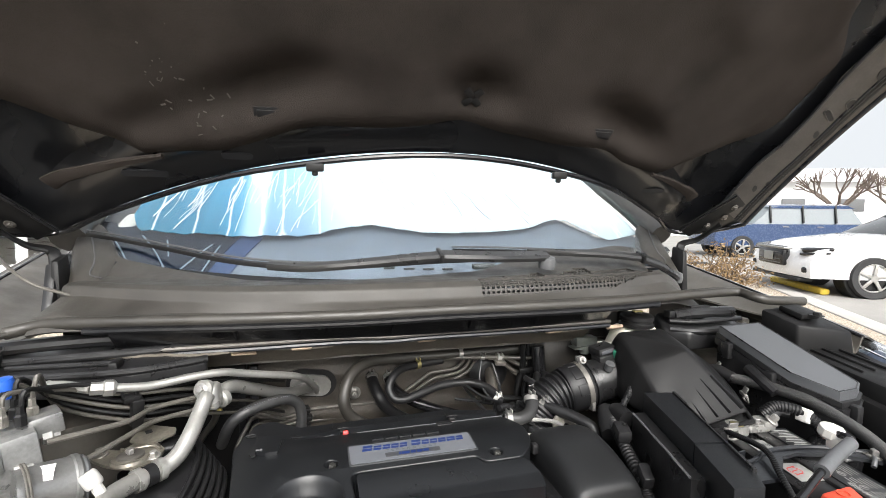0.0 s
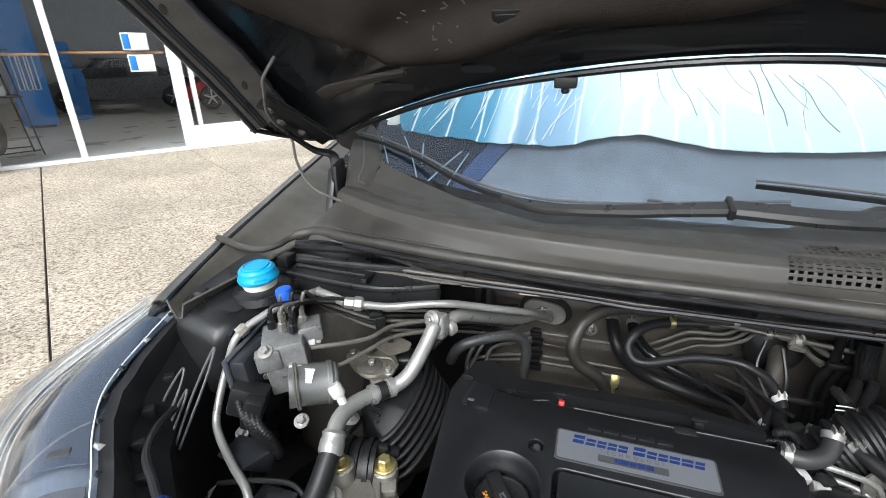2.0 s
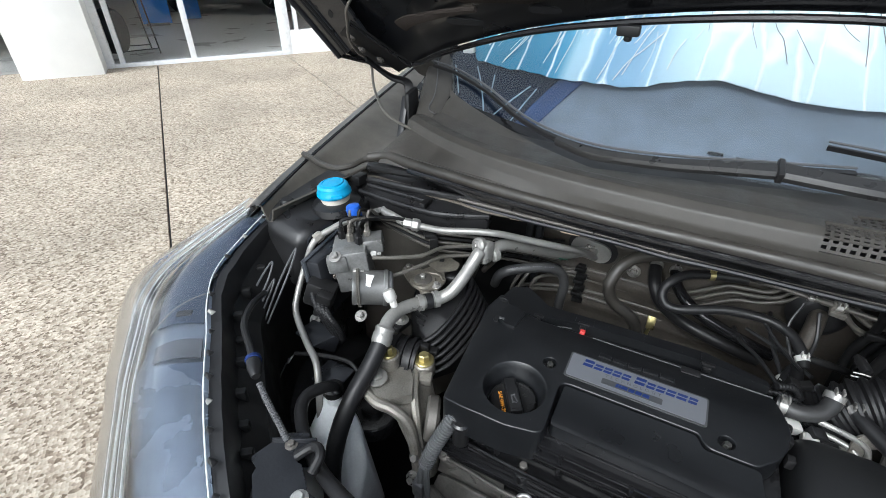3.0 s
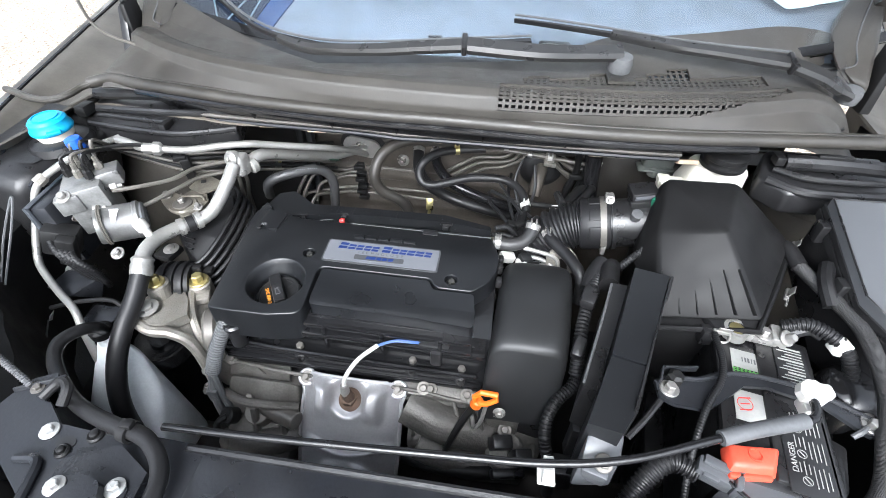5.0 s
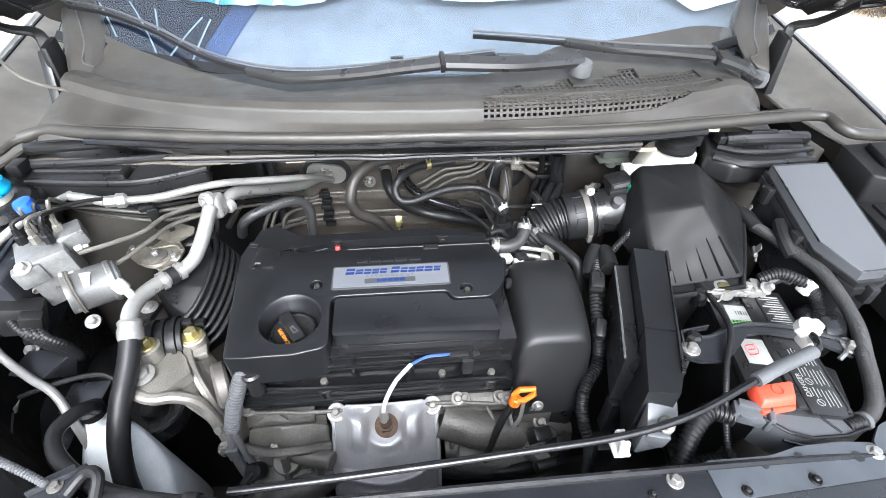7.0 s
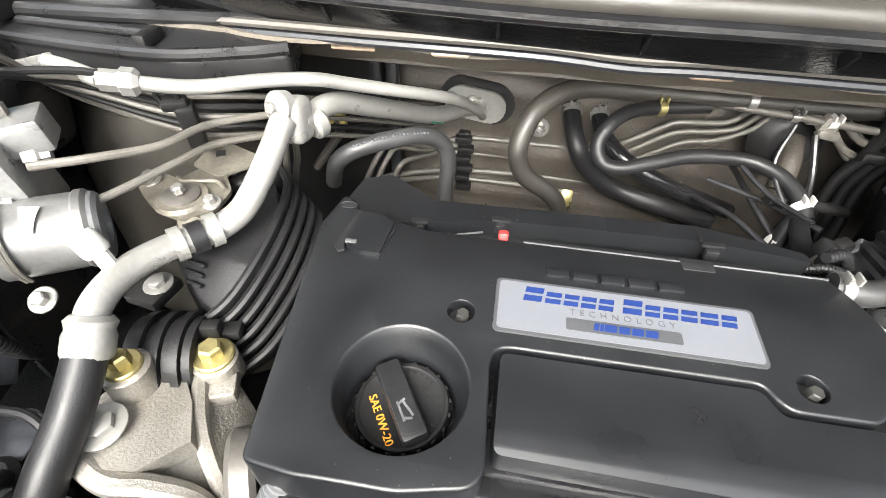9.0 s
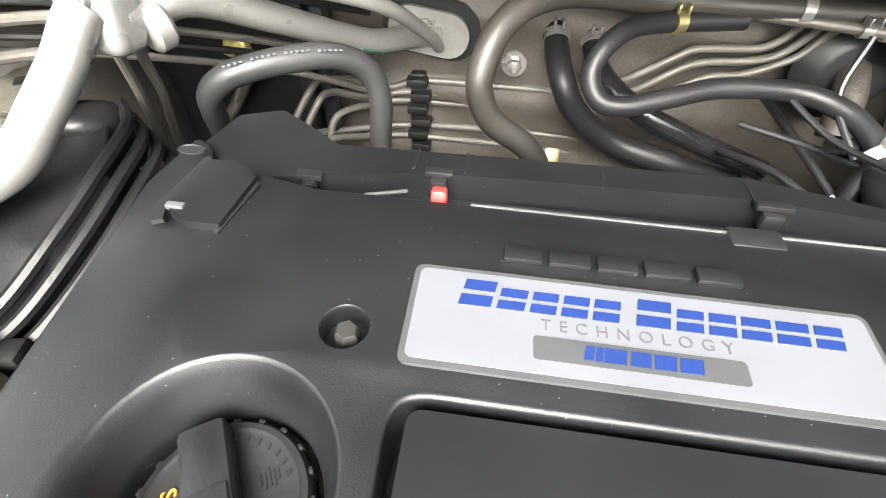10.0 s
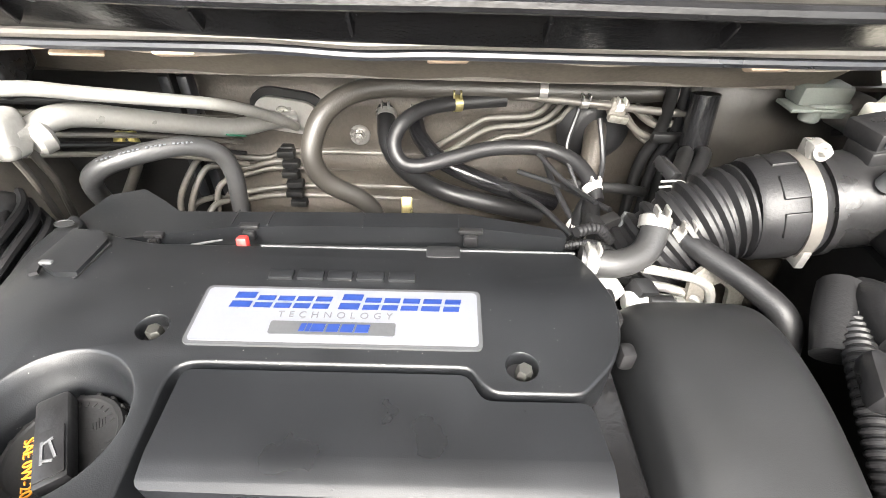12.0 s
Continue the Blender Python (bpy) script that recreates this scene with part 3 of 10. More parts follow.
def show_car(label, m, paint):
    """Low hatchback on display, seen side on through the glass."""
    car_in = thing("display_car", m.translation, label, "car")
    low = [(-1.95, 0.30), (-1.98, 0.62), (-1.2, 0.86), (1.5, 0.92), (1.95, 0.80), (1.98, 0.32)]
    up = [(-1.15, 0.88), (-0.45, 1.36), (0.75, 1.40), (1.45, 0.93)]
    part("body", moved(prism(low, -0.84, 0.84, 0.07, 3), m @ pose(0, 0, 0, 90, 0, 0)), paint, car_in)
    part("cabin", moved(prism(up, -0.70, 0.70, 0.06, 3), m @ pose(0, 0, 0, 90, 0, 0)), DARKGLASS, car_in, "dark glazed cabin")
    part("roof", moved(rbox((0.15, 0, 1.40), (1.25, 1.36, 0.04), 0.02), m), paint, car_in)
    for x in (-1.28, 1.30):
        w = part("wheel", moved(lathe([(0.22, -0.10), (0.30, -0.11), (0.325, -0.07), (0.325, 0.07), (0.30, 0.11), (0.22, 0.10)], (x, -0.76, 0.325), (0, 1, 0), 32), m), TYRE, car_in)
        for k in range(5):
            a = radians(72 * k + 18)
            part("spoke", moved(rbox((x + 0.11 * math.cos(a), -0.855, 0.325 + 0.11 * math.sin(a)), (0.22, 0.02, 0.045), 0.008, (0, -72 * k - 18, 0)), m), ALU, w)


show_car("dark grey hatchback standing on the showroom floor", SHOP @ pose(1.55, 8.6, 0.018, 0, 0, 0), DARKCAR)
show_car("bright red hatchback standing on the showroom floor", SHOP @ pose(4.9, 7.4, 0.018, 0, 0, 0), RED)
solo("display_stand", moved(merge(rbox((0.42, 6.2, 0.62), (0.42, 0.4, 1.2), 0.03), rbox((0.36, 6.2, 1.5), (0.30, 0.3, 0.6), 0.05), rbox((0.55, 5.98, 0.95), (0.22, 0.06, 0.3), 0.02)), SHOP), BANNER, "bright blue display stand in the showroom", "display stand")

# ---- parked vehicles, shrub and trees beyond the right wing ----


def road_wheel(parent, m, x, y, r=0.33, side=1):
    w = part("wheel", moved(cyl((x, y, r), (0, side, 0), r * 0.62, 0.05, 0.01, 24), m), MATTE, parent)
    part("tyre", moved(lathe([(r * 0.66, -0.1), (r * 0.96, -0.11), (r, -0.08), (r, 0.08), (r * 0.96, 0.11), (r * 0.70, 0.1), (r * 0.66, 0.03)], (x, y, r), (0, side, 0), 32), m), TYRE, w)
    rim = lathe([(0.05, 0.05), (0.06, 0.1)], (0, 0, 0), n=12)
    for k in range(5):
        rim = merge(rim, moved(rbox((r * 0.37, 0, 0.085), (r * 0.56, 0.05, 0.03), 0.008), pose(0, 0, 0, 0, 0, k * 72 + 10)))
    rim = merge(rim, tube([(r * 0.65 * math.cos(k * math.pi / 12), r * 0.65 * math.sin(k * math.pi / 12), 0.085) for k in range(25)], r * 0.035, 8, 1))
    part("rim", moved(rim, m @ axis_frame((x, y, r), (0, side, 0))), ALU, w)


def profile_body(parent, name, prof, hw, m, material, r=0.07, tuck=0.0):
    """Side outline (x, z) swept over the width, x forward."""
    bm = bmesh.new()
    cols = []
    for j, f in enumerate((-1, -0.86, -0.5, 0, 0.5, 0.86, 1)):
        k = 1 - 0.05 * abs(f) ** 3
        cols.append([bm.verts.new((x * (1 - 0.045 * f * f), f * hw * (1 - tuck * max(0, z - 0.85)), 0.3 + (z - 0.3) * k)) for x, z in prof])
    for a, b in zip(cols, cols[1:]):
        for i in range(len(prof)):
            j = (i + 1) % len(prof)
            bm.faces.new((a[i], a[j], b[j], b[i]))
    bm.faces.new(cols[0][::-1])
    bm.faces.new(cols[-1])
    bevel(bm, r, 3, 40)
    return part(name, moved(bm, m), material, parent, smooth=50)


# white sedan
WS = pose(10.25, 5.40, -0.02, 0, 0, 155)
sedan = thing("sedan", WS.translation, "white sedan with black grille and five-spoke alloy wheels, parked", "car")
profile_body(sedan, "body", [(2.42, 0.3), (2.45, 0.55), (2.3, 0.78), (1.9, 0.9), (1.0, 1.02), (-1.7, 1.05), (-2.35, 1.0), (-2.42, 0.6), (-2.38, 0.3)], 0.92, WS, CAR_WHITE)
profile_body(sedan, "cabin", [(1.05, 0.98), (0.25, 1.4), (-0.8, 1.44), (-1.9, 1.04)], 0.84, WS, DARKGLASS, 0.06, 0.35)
profile_body(sedan, "roof", [(0.3, 1.39), (0.1, 1.43), (-0.7, 1.47), (-0.95, 1.42)], 0.66, WS, CAR_WHITE, 0.02)
part("grille", moved(rbox((2.43, 0, 0.62), (0.14, 0.82, 0.34), 0.05), WS), GLOSSY, sedan, "black front grille")
part("grille_bar", moved(rbox((2.44, 0, 0.76), (0.14, 0.95, 0.04), 0.015), WS), ALU, sedan)
for z in (0.50, 0.56, 0.68):
    part("grille_slat", moved(rbox((2.497, 0, z), (0.02, 0.72, 0.012), 0.003), WS), GREY, sedan)
part("number_plate", moved(rbox((2.512, 0, 0.61), (0.01, 0.3, 0.15), 0.005), WS), PRINT, sedan)
for s in (-1, 1):
    lamp = part("headlight", moved(rbox((2.11, s * 0.68, 0.765), (0.42, 0.40, 0.065), 0.03, (0, 4, -s * 28)), WS), GLOSSY, sedan, "slim dark-edged headlight")
    for k in range(3):
        part("reflector", moved(rbox((2.285 - 0.03 * k, s * (0.58 + 0.11 * k), 0.768), (0.05, 0.07, 0.03), 0.01, (0, 4, -s * 28)), WS), ALU, lamp)
    part("lamp_surround", moved(rbox((2.15, s * 0.68, 0.70), (0.4, 0.4, 0.03), 0.01, (0, 4, -s * 28)), WS), GLOSSY, sedan)
    part("fog_lamp", moved(rbox((2.25, s * 0.72, 0.43), (0.2, 0.3, 0.1), 0.03, (0, 0, -s * 25)), WS), GLOSSY, sedan)
    for x in (1.43, -1.4):
        part("wheel_arch", moved(cyl((x, s * 0.60, 0.33), (0, s, 0), 0.39, 0.28, 0.01, 32), WS), MATTE, sedan)
        road_wheel(sedan, WS, x, s * 0.86, 0.335, s)
part("bumper_lip", moved(rbox((2.3, 0, 0.26), (0.25, 1.5, 0.06), 0.02), WS), MATTE, sedan)
solo("wheel_stop", moved(rbox((1.93, -0.15, 0.05), (0.15, 1.6, 0.10), 0.03), WS), YSTOP, "yellow painted concrete wheel stop", "wheel stop")

# blue estate car
BS = pose(14.4, 11.6, -0.02, 0, 0, 160)
wagon = thing("estate_car", BS.translation, "dark blue estate car parked further off", "car")
profile_body(wagon, "body", [(2.3, 0.35), (2.35, 0.7), (2.2, 0.95), (1.1, 1.08), (-2.2, 1.1), (-2.35, 0.8), (-2.3, 0.35)], 0.9, BS, CAR_BLUE)
profile_body(wagon, "cabin", [(1.15, 1.05), (0.5, 1.62), (-1.9, 1.64), (-2.25, 1.08)], 0.84, BS, SKYGLASS, 0.05, 0.2)
profile_body(wagon, "roof", [(0.55, 1.6), (0.3, 1.67), (-1.8, 1.69), (-2.0, 1.6)], 0.74, BS, CAR_BLUE, 0.02)
for x in (0.55, -0.4, -1.35):
    for s in (-1, 1):
        part("window_post", moved(rbox((x, s * 0.775, 1.35), (0.05, 0.06, 0.54), 0.01, (s * 11, 0, 0)), BS), MATTE, wagon)
for s in (-1, 1):
    for x in (1.4, -1.4):
        part("wheel_arch", moved(cyl((x, s * 0.6, 0.34), (0, s, 0), 0.4, 0.29, 0.01, 28), BS), MATTE, wagon)
        road_wheel(wagon, BS, x, s * 0.84, 0.34, s)
    for x in (0.15, -0.85):
        part("door_handle", moved(rbox((x, s * 0.9, 0.97), (0.18, 0.03, 0.035), 0.01), BS), GREY, wagon)

# far building with a light gable, and fence posts
far = thing("far_building", (27, 25, 0), "low pale building with a shallow roof across the lot", "building")
FB = pose(30, 23, 0, 0, 0, -25)
part("wall", moved(rbox((0, 0, 1.6), (26, 8, 3.2), 0.02), FB), ROOFB, far, "pale plaster wall")
part("roof", moved(prism([(-4.6, 3.2), (0, 4.3), (4.6, 3.2)], -13.5, 13.5, 0.02), FB @ pose(0, 0, 0, 90, 0, 90)), ROOFB, far)
for k in range(8):
    part("window", moved(rbox((-11 + 3 * k, -4.02, 1.9), (1.2, 0.08, 0.7), 0.01), FB), GREY, far)

# dry shrub beyond the wing: many small leaves on twigs
shrub = thing("shrub", (6.6, 6.3, 0), "low dry golden-brown shrub beside the pavement", "shrub")
rnd = random.Random(4)
twigs, leaves = bmesh.new(), bmesh.new()
tips = []
for k in range(70):
    a, e, ln = rnd.uniform(0, 6.28), rnd.uniform(0.2, 1.45), rnd.uniform(0.45, 0.85)
    d = Vector((math.cos(a) * math.cos(e), math.sin(a) * math.cos(e), math.sin(e)))
    p0 = Vector((6.6 + rnd.uniform(-0.3, 0.3), 6.3 + rnd.uniform(-0.3, 0.3), 0))
    twigs = merge(twigs, tube([p0, p0 + d * ln * 0.5 + Vector((0, 0, 0.05)), p0 + d * ln], 0.006, 5, 2))
    tips.append((p0, d, ln))
for k in range(2600):
    p0, d, ln = rnd.choice(tips)
    c = p0 + d * ln * rnd.uniform(0.3, 1.05) + Vector([rnd.uniform(-0.07, 0.07) for _ in range(3)])
    a = Vector([rnd.uniform(-1, 1) for _ in range(3)]).normalized() * 0.03
    b = Vector([rnd.uniform(-1, 1) for _ in range(3)]).normalized() * 0.016
    leaves.faces.new([leaves.verts.new(c + v) for v in (-a, b, a, -b)])
part("stem", twigs, BARK, shrub)
part("foliage", leaves, SHRUB, shrub, "dense small dry leaves")


def bare_tree(x, y, h, seed):
    t = thing("bare_tree", (x, y, 0), "bare pruned winter tree with knotted limbs", "tree", "bare trees")
    r = random.Random(seed)
    trunk = tube([(x, y, 0), (x + 0.05, y, h * 0.2), (x, y + 0.05, h * 0.4)], 0.11, 8, 3)
    limbs = bmesh.new()

    def grow(p, d, ln, rad, lev):
        nonlocal limbs
        q = p + d * ln * 0.5 + Vector((r.uniform(-1, 1), r.uniform(-1, 1), r.uniform(-0.3, 1))) * ln * 0.1
        e = p + d * ln
        limbs = merge(limbs, tube([p, q, e], rad, 6, 3))
        if lev:
            for _ in range(4 if lev > 1 else 5):
                nd = (d + Vector([r.uniform(-0.8, 0.8), r.uniform(-0.8, 0.8), r.uniform(-0.2, 0.7)])).normalized()
                grow(e, nd, ln * 0.62, rad * 0.55, lev - 1)

    for k in range(5):
        a = k * 1.26 + r.uniform(-0.3, 0.3)
        grow(Vector((x, y, h * 0.38)), Vector((math.cos(a) * 0.7, math.sin(a) * 0.7, 0.75)).normalized(), h * 0.28, 0.05, 2)
    part("trunk", trunk, BARK, t)
    part("crown", limbs, BARK, t)


bare_tree(19.5, 13.2, 3.6, 1)
bare_tree(21.5, 12.2, 3.4, 2)
bare_tree(18.2, 16.5, 3.4, 3)

# ---- the car round the engine bay ----
XC = 0.24                      # the car's middle line
car = thing("suv", (XC, 1.2, 0), "dark grey family car with its hood raised", "car")


def cowl_row(y, z, bow, curl, rise=0.0):
    return lambda d: Vector((XC + d, y + bow * d * d + curl * d ** 4, z + rise * d * d))


# rows from the seal over the rounded front roll and the shallow step to the glass
COWL_ROWS = [cowl_row(0.768, 1.112, 0.13, 0.0), cowl_row(0.766, 1.132, 0.14, 0.1), cowl_row(0.763, 1.150, 0.20, 0.45), cowl_row(0.768, 1.166, 0.19, 0.5), cowl_row(0.779, 1.1735, 0.18, 0.56, -0.01),
             cowl_row(0.797, 1.1745, 0.16, 0.64, -0.02), cowl_row(0.806, 1.1705, 0.15, 0.70, -0.02), cowl_row(0.86, 1.1700, 0.18, 0.50, 0.0), cowl_row(0.92, 1.178, 0.25, 0.2, 0.05), cowl_row(0.967, 1.188, 0.27, 0.0, 0.1)]
COWL_V = [0.0, 0.07, 0.15, 0.24, 0.34, 0.46, 0.50, 0.68, 0.84, 1.0]
CW = 0.655                     # half width of the panel


def cowl_at(d, v):
    for k in range(len(COWL_V) - 1):
        if v <= COWL_V[k + 1] + 1e-9:
            t = (v - COWL_V[k]) / (COWL_V[k + 1] - COWL_V[k])
            return COWL_ROWS[k](d).lerp(COWL_ROWS[k + 1](d), t) - Vector((0, 0, 2.2 * max(0, -d - 0.60) ** 2 * (1 - v) + 3.4 * max(0, d - 0.48) ** 2 * (1 - 0.55 * v)))
    return COWL_ROWS[-1](d)


def in_lower_vent(d, v):
    return 0.045 < d < 0.485 - max(0, 0.34 - v) * 0.85 and 0.16 < v < 0.45


def in_upper_vent(d, v):
    if not 0.080 < d < 0.465:
        return False
    top = 0.66
    if 0.09 < d < 0.125 or 0.185 < d < 0.215 or 0.275 < d < 0.34:
        top = 0.70
    elif 0.215 <= d <= 0.255:
        top = 0.60
    if 0.31 < d < 0.345:
        top = 0.735
    return 0.53 < v < top


def cowl_back(d):
    """How far back the panel reaches: the parked wiper lies in a dark recess on the passenger side."""
    if d > 0.24:
        return 1.0
    if d > -0.25:
        goal = 0.836 + 0.058 * min(1, (d + 0.25) / 0.33) + 0.10 * max(0, (d - 0.08) / 0.16)
    else:
        goal = 0.836 + 0.50 * (-0.25 - d) + 0.25 * (-0.25 - d) ** 2
    lo, hi = 0.5, 1.0
    for _ in range(20):
        mid = (lo + hi) / 2
        lo, hi = (mid, hi) if cowl_at(d, mid).y < goal else (lo, mid)
    return lo


def cowl_uv(u, v):
    d = -CW + 2 * CW * u
    return cowl_at(d, v if v < 0.5 else 0.5 + (v - 0.5) * (cowl_back(d) - 0.5) / 0.5)


cowl = part("cowl_panel", grid(190, 90, cowl_uv, 0.004, lambda u, v: in_lower_vent(-CW + 2 * CW * u, v) or in_upper_vent(-CW + 2 * CW * u, v)),
            COWL, car, "dusty grey textured plastic cowl panel below the windshield", 32)
# black sheet stands in for the shade below the wiper
part("recess_shade", grid(80, 16, lambda u, v: cowl_at(-0.645 + 0.90 * u, 0.55 + 0.34 * v) - Vector((0, 0, 0.024)), 0.003), INK_SHADE, cowl, "dark sheet put in for the shade under the parked wiper")


def lattice(test, d0, d1, v0, v1, pitch, rows, w, thick):
    """Crossing flat bars that leave square vent holes."""
    bm = bmesh.new()

    def bar(a, b, nrm):
        along = (b - a).normalized()
        side = along.cross(nrm).normalized()
        m = Matrix((side, along, side.cross(along))).transposed().to_4x4()
        m.translation = (a + b) / 2
        return moved(rbox((0, 0, 0), (w, (b - a).length * 1.04, thick), 0), m)

    def normal(d, v):
        return (cowl_at(d + 0.01, v) - cowl_at(d - 0.01, v)).cross(cowl_at(d, min(1, v + 0.02)) - cowl_at(d, v - 0.02)).normalized()

    n = int((d1 - d0) / pitch)
    for i in range(n + 1):
        d = d0 + i * pitch
        for j in range(rows * 3):
            va, vb = v0 + (v1 - v0) * j / (rows * 3), v0 + (v1 - v0) * (j + 1) / (rows * 3)
            if test(d, (va + vb) / 2):
                bm = merge(bm, bar(cowl_at(d, va), cowl_at(d, vb), normal(d, va)))
    for j in range(rows + 1):
        v = v0 + (v1 - v0) * j / rows
        run = [d0 + (d1 - d0) * i / 60 for i in range(61) if test(d0 + (d1 - d0) * i / 60, min(max(v, v0 + 0.008), v1 - 0.008))]
        for a, b in zip(run, run[1:]):
            if b - a < (d1 - d0) / 40:
                bm = merge(bm, bar(cowl_at(a, v), cowl_at(b, v), normal(a, v)))
    return bm


part("vent_grille", lattice(in_lower_vent, 0.047, 0.482, 0.165, 0.445, 0.0098, 6, 0.0040, 0.0014), COWL, cowl, "rows of small square vent holes")
part("vent_grille", lattice(in_upper_vent, 0.082, 0.463, 0.535, 0.785, 0.0098, 7, 0.0044, 0.0014), COWL, cowl, "rows of small square vent holes")
part("plenum", grid(30, 6, lambda u, v: Vector((XC - 0.62 + 1.24 * u, 0.785 + 0.18 * v + 0.30 * (1.24 * u - 0.62) ** 2, 1.120 + 0.035 * v - 0.05 * (1.24 * u - 0.62) ** 2)), 0.004), INK_SHADE, car, "dark inner plenum under the vents")
# shallow lips and joints on the panel
part("cowl_joint", tube([cowl_at(d, 0.495) + Vector((0, 0, 0.0006)) for d in (-0.63, -0.56, -0.46, -0.34, -0.22, -0.1, 0.02)], 0.0016, 8), INK_SHADE, cowl)
part("cowl_joint", tube([cowl_at(d, 0.145) + Vector((0, -0.0004, 0.0002)) for d in (-0.62, -0.5, -0.38, -0.25, -0.1, 0.02)], 0.0016, 8), INK_SHADE, cowl)
part("cowl_joint", tube([cowl_at(-0.485, v) + Vector((0, -0.0003, 0.0005)) for v in (0.2, 0.27, 0.34, 0.42, 0.49)], 0.0009, 6), INK_SHADE, cowl)
for k in range(24):
    dd, vv = 0.515 + 0.0115 * (k % 8) + 0.004 * (k // 8), 0.42 + 0.045 * (k // 8) - 0.004 * (k % 8)
    part("vent_slot", moved(rbox((0, 0, 0), (0.0070, 0.0050, 0.003), 0.001), Matrix.Translation(cowl_at(dd, vv) + Vector((0, 0, 0.0005)))), INK_SHADE, cowl)
# raised black disc painted as the pivot's shaded recess
part("pivot_shade", moved(lathe([(0.036, 0), (0.035, 0.004), (0.028, 0.005), (0.026, 0.001)], (0, 0, 0), n=28), Matrix.Translation(cowl_at(0.600, 0.80) + Vector((0, 0, -0.001))) @ Matrix.Diagonal((1, 0.8, 1, 1))), INK_SHADE, cowl, "dark disc painted as the shaded recess round the wiper pivot")
# corner pods that rise to the pillars
for s in (-1, 1):
    part("corner_trim", hull([(XC + s * 0.60, 0.965, 1.168), (XC + s * 0.655, 0.955, 1.150), (XC + s * 0.605, 1.05, 1.203), (XC + s * 0.668, 1.035, 1.205), (XC + s * 0.715, 1.13, 1.262), (XC + s * 0.668, 1.155, 1.272), (XC + s * 0.672, 0.975, 1.12), (XC + s * 0.64, 1.12, 1.19)], 0.010, 3), COWL, car, "grey plastic corner trim at the pillar foot")
    part("trim_groove", tube([(XC + s * 0.612, 0.972, 1.1735), (XC + s * 0.634, 0.985, 1.1795), (XC + s * 0.640, 1.02, 1.198), (XC + s * 0.655, 1.06, 1.223), (XC + s * 0.685, 1.12, 1.260)], 0.0014, 6, 6), GREY, car)

# rubber seal and its channel
tail_pts = [(-0.600, 0.806, 1.098), (-0.560, 0.790, 1.100), (-0.520, 0.776, 1.100), (-0.480, 0.772, 1.102), (-0.458, 0.790, 1.106), (-0.450, 0.815, 1.110), (-0.430, 0.832, 1.115)]
seal_pts = [(-0.444, 0.828, 1.112), (-0.403, 0.835, 1.120), (-0.333, 0.811, 1.126), (-0.241, 0.793, 1.128), (-0.11, 0.775, 1.128), (0.063, 0.763, 1.128), (0.221, 0.759, 1.130), (0.42, 0.755, 1.130), (0.564, 0.762, 1.130),
            (0.669, 0.775, 1.130), (0.808, 0.788, 1.132), (0.870, 0.793, 1.132), (0.895, 0.783, 1.132), (0.896, 0.752, 1.128), (0.922, 0.738, 1.122), (1.02, 0.742, 1.115)]
seal = solo("hood_seal", tube(seal_pts, 0.0098, 12, 8), SEALM, "long grey rubber hood seal along the cowl", "seal")
part("tail", tube(tail_pts, 0.0062, 10, 8), SEALM, seal, "thin folded end of the seal on the wing")
part("lower_lip", tube([(x, y - 0.008, z - 0.011) for x, y, z in seal_pts[2:10]], 0.006, 10, 8), GLOSSY, seal, "glossy black lower lip")
part("upper_lip", tube([(x, y + 0.010, z + 0.006) for x, y, z in seal_pts[1:12]], 0.0038, 8, 8), SEALM, seal)
# bulkhead under the cowl: dark face, channel rim, dusty recess, firewall
part("cowl_face", grid(60, 4, lambda u, v: Vector((-0.30 + 0.87 * u, 0.764 + 0.034 * v + 0.11 * (0.87 * u - 0.54) ** 2, 1.118 - 0.034 * v)), 0.005), GLOSSY, car, "black plastic face below the seal")
part("face_line", tube([(x, 0.783 + 0.11 * (x - XC) ** 2, 1.101) for x in (-0.28, -0.1, 0.1, 0.3, 0.45, 0.55)], 0.0014, 6, 5), GREY, car)
for x in (-0.12, 0.02, 0.13, 0.27, 0.40):
    part("face_rib", rbox((x, 0.776 + 0.11 * (x - XC) ** 2, 1.100), (0.003, 0.012, 0.02), 0.001, (35, 0, 0)), GLOSSY, car)
rim_pts = [(-0.46, 0.842, 1.062), (-0.36, 0.826, 1.070), (-0.25, 0.815, 1.076), (-0.1, 0.806, 1.079), (0.05, 0.801, 1.081), (0.13, 0.800, 1.078), (0.2, 0.800, 1.080), (0.35, 0.800, 1.080), (0.5, 0.802, 1.080), (0.585, 0.806, 1.080)]
part("channel_rim", tube(rim_pts, 0.0042, 8, 6), DULL, car, "folded grey metal rim of the cowl channel")
part("channel_rim_fold", tube([(x, y + 0.002, z - 0.009) for x, y, z in rim_pts], 0.0042, 8, 6), SUPPORT, car)
part("channel", grid(60, 8, lambda u, v: Vector((-0.46 + 1.045 * u, 0.806 + 0.10 * v + 0.13 * max(0, 0.35 - u) ** 2, 1.070 - 0.050 * v + 0.016 * math.sin(math.pi * v) + 0.002 * math.sin(u * 40))), 0.004), CHAN, car, "dusty brown folded cowl channel")
part("channel_step", grid(60, 4, lambda u, v: Vector((-0.46 + 1.36 * u, 0.906 + 0.117 * v, 1.018 - 0.034 * v)), 0.004), WALLM, car)


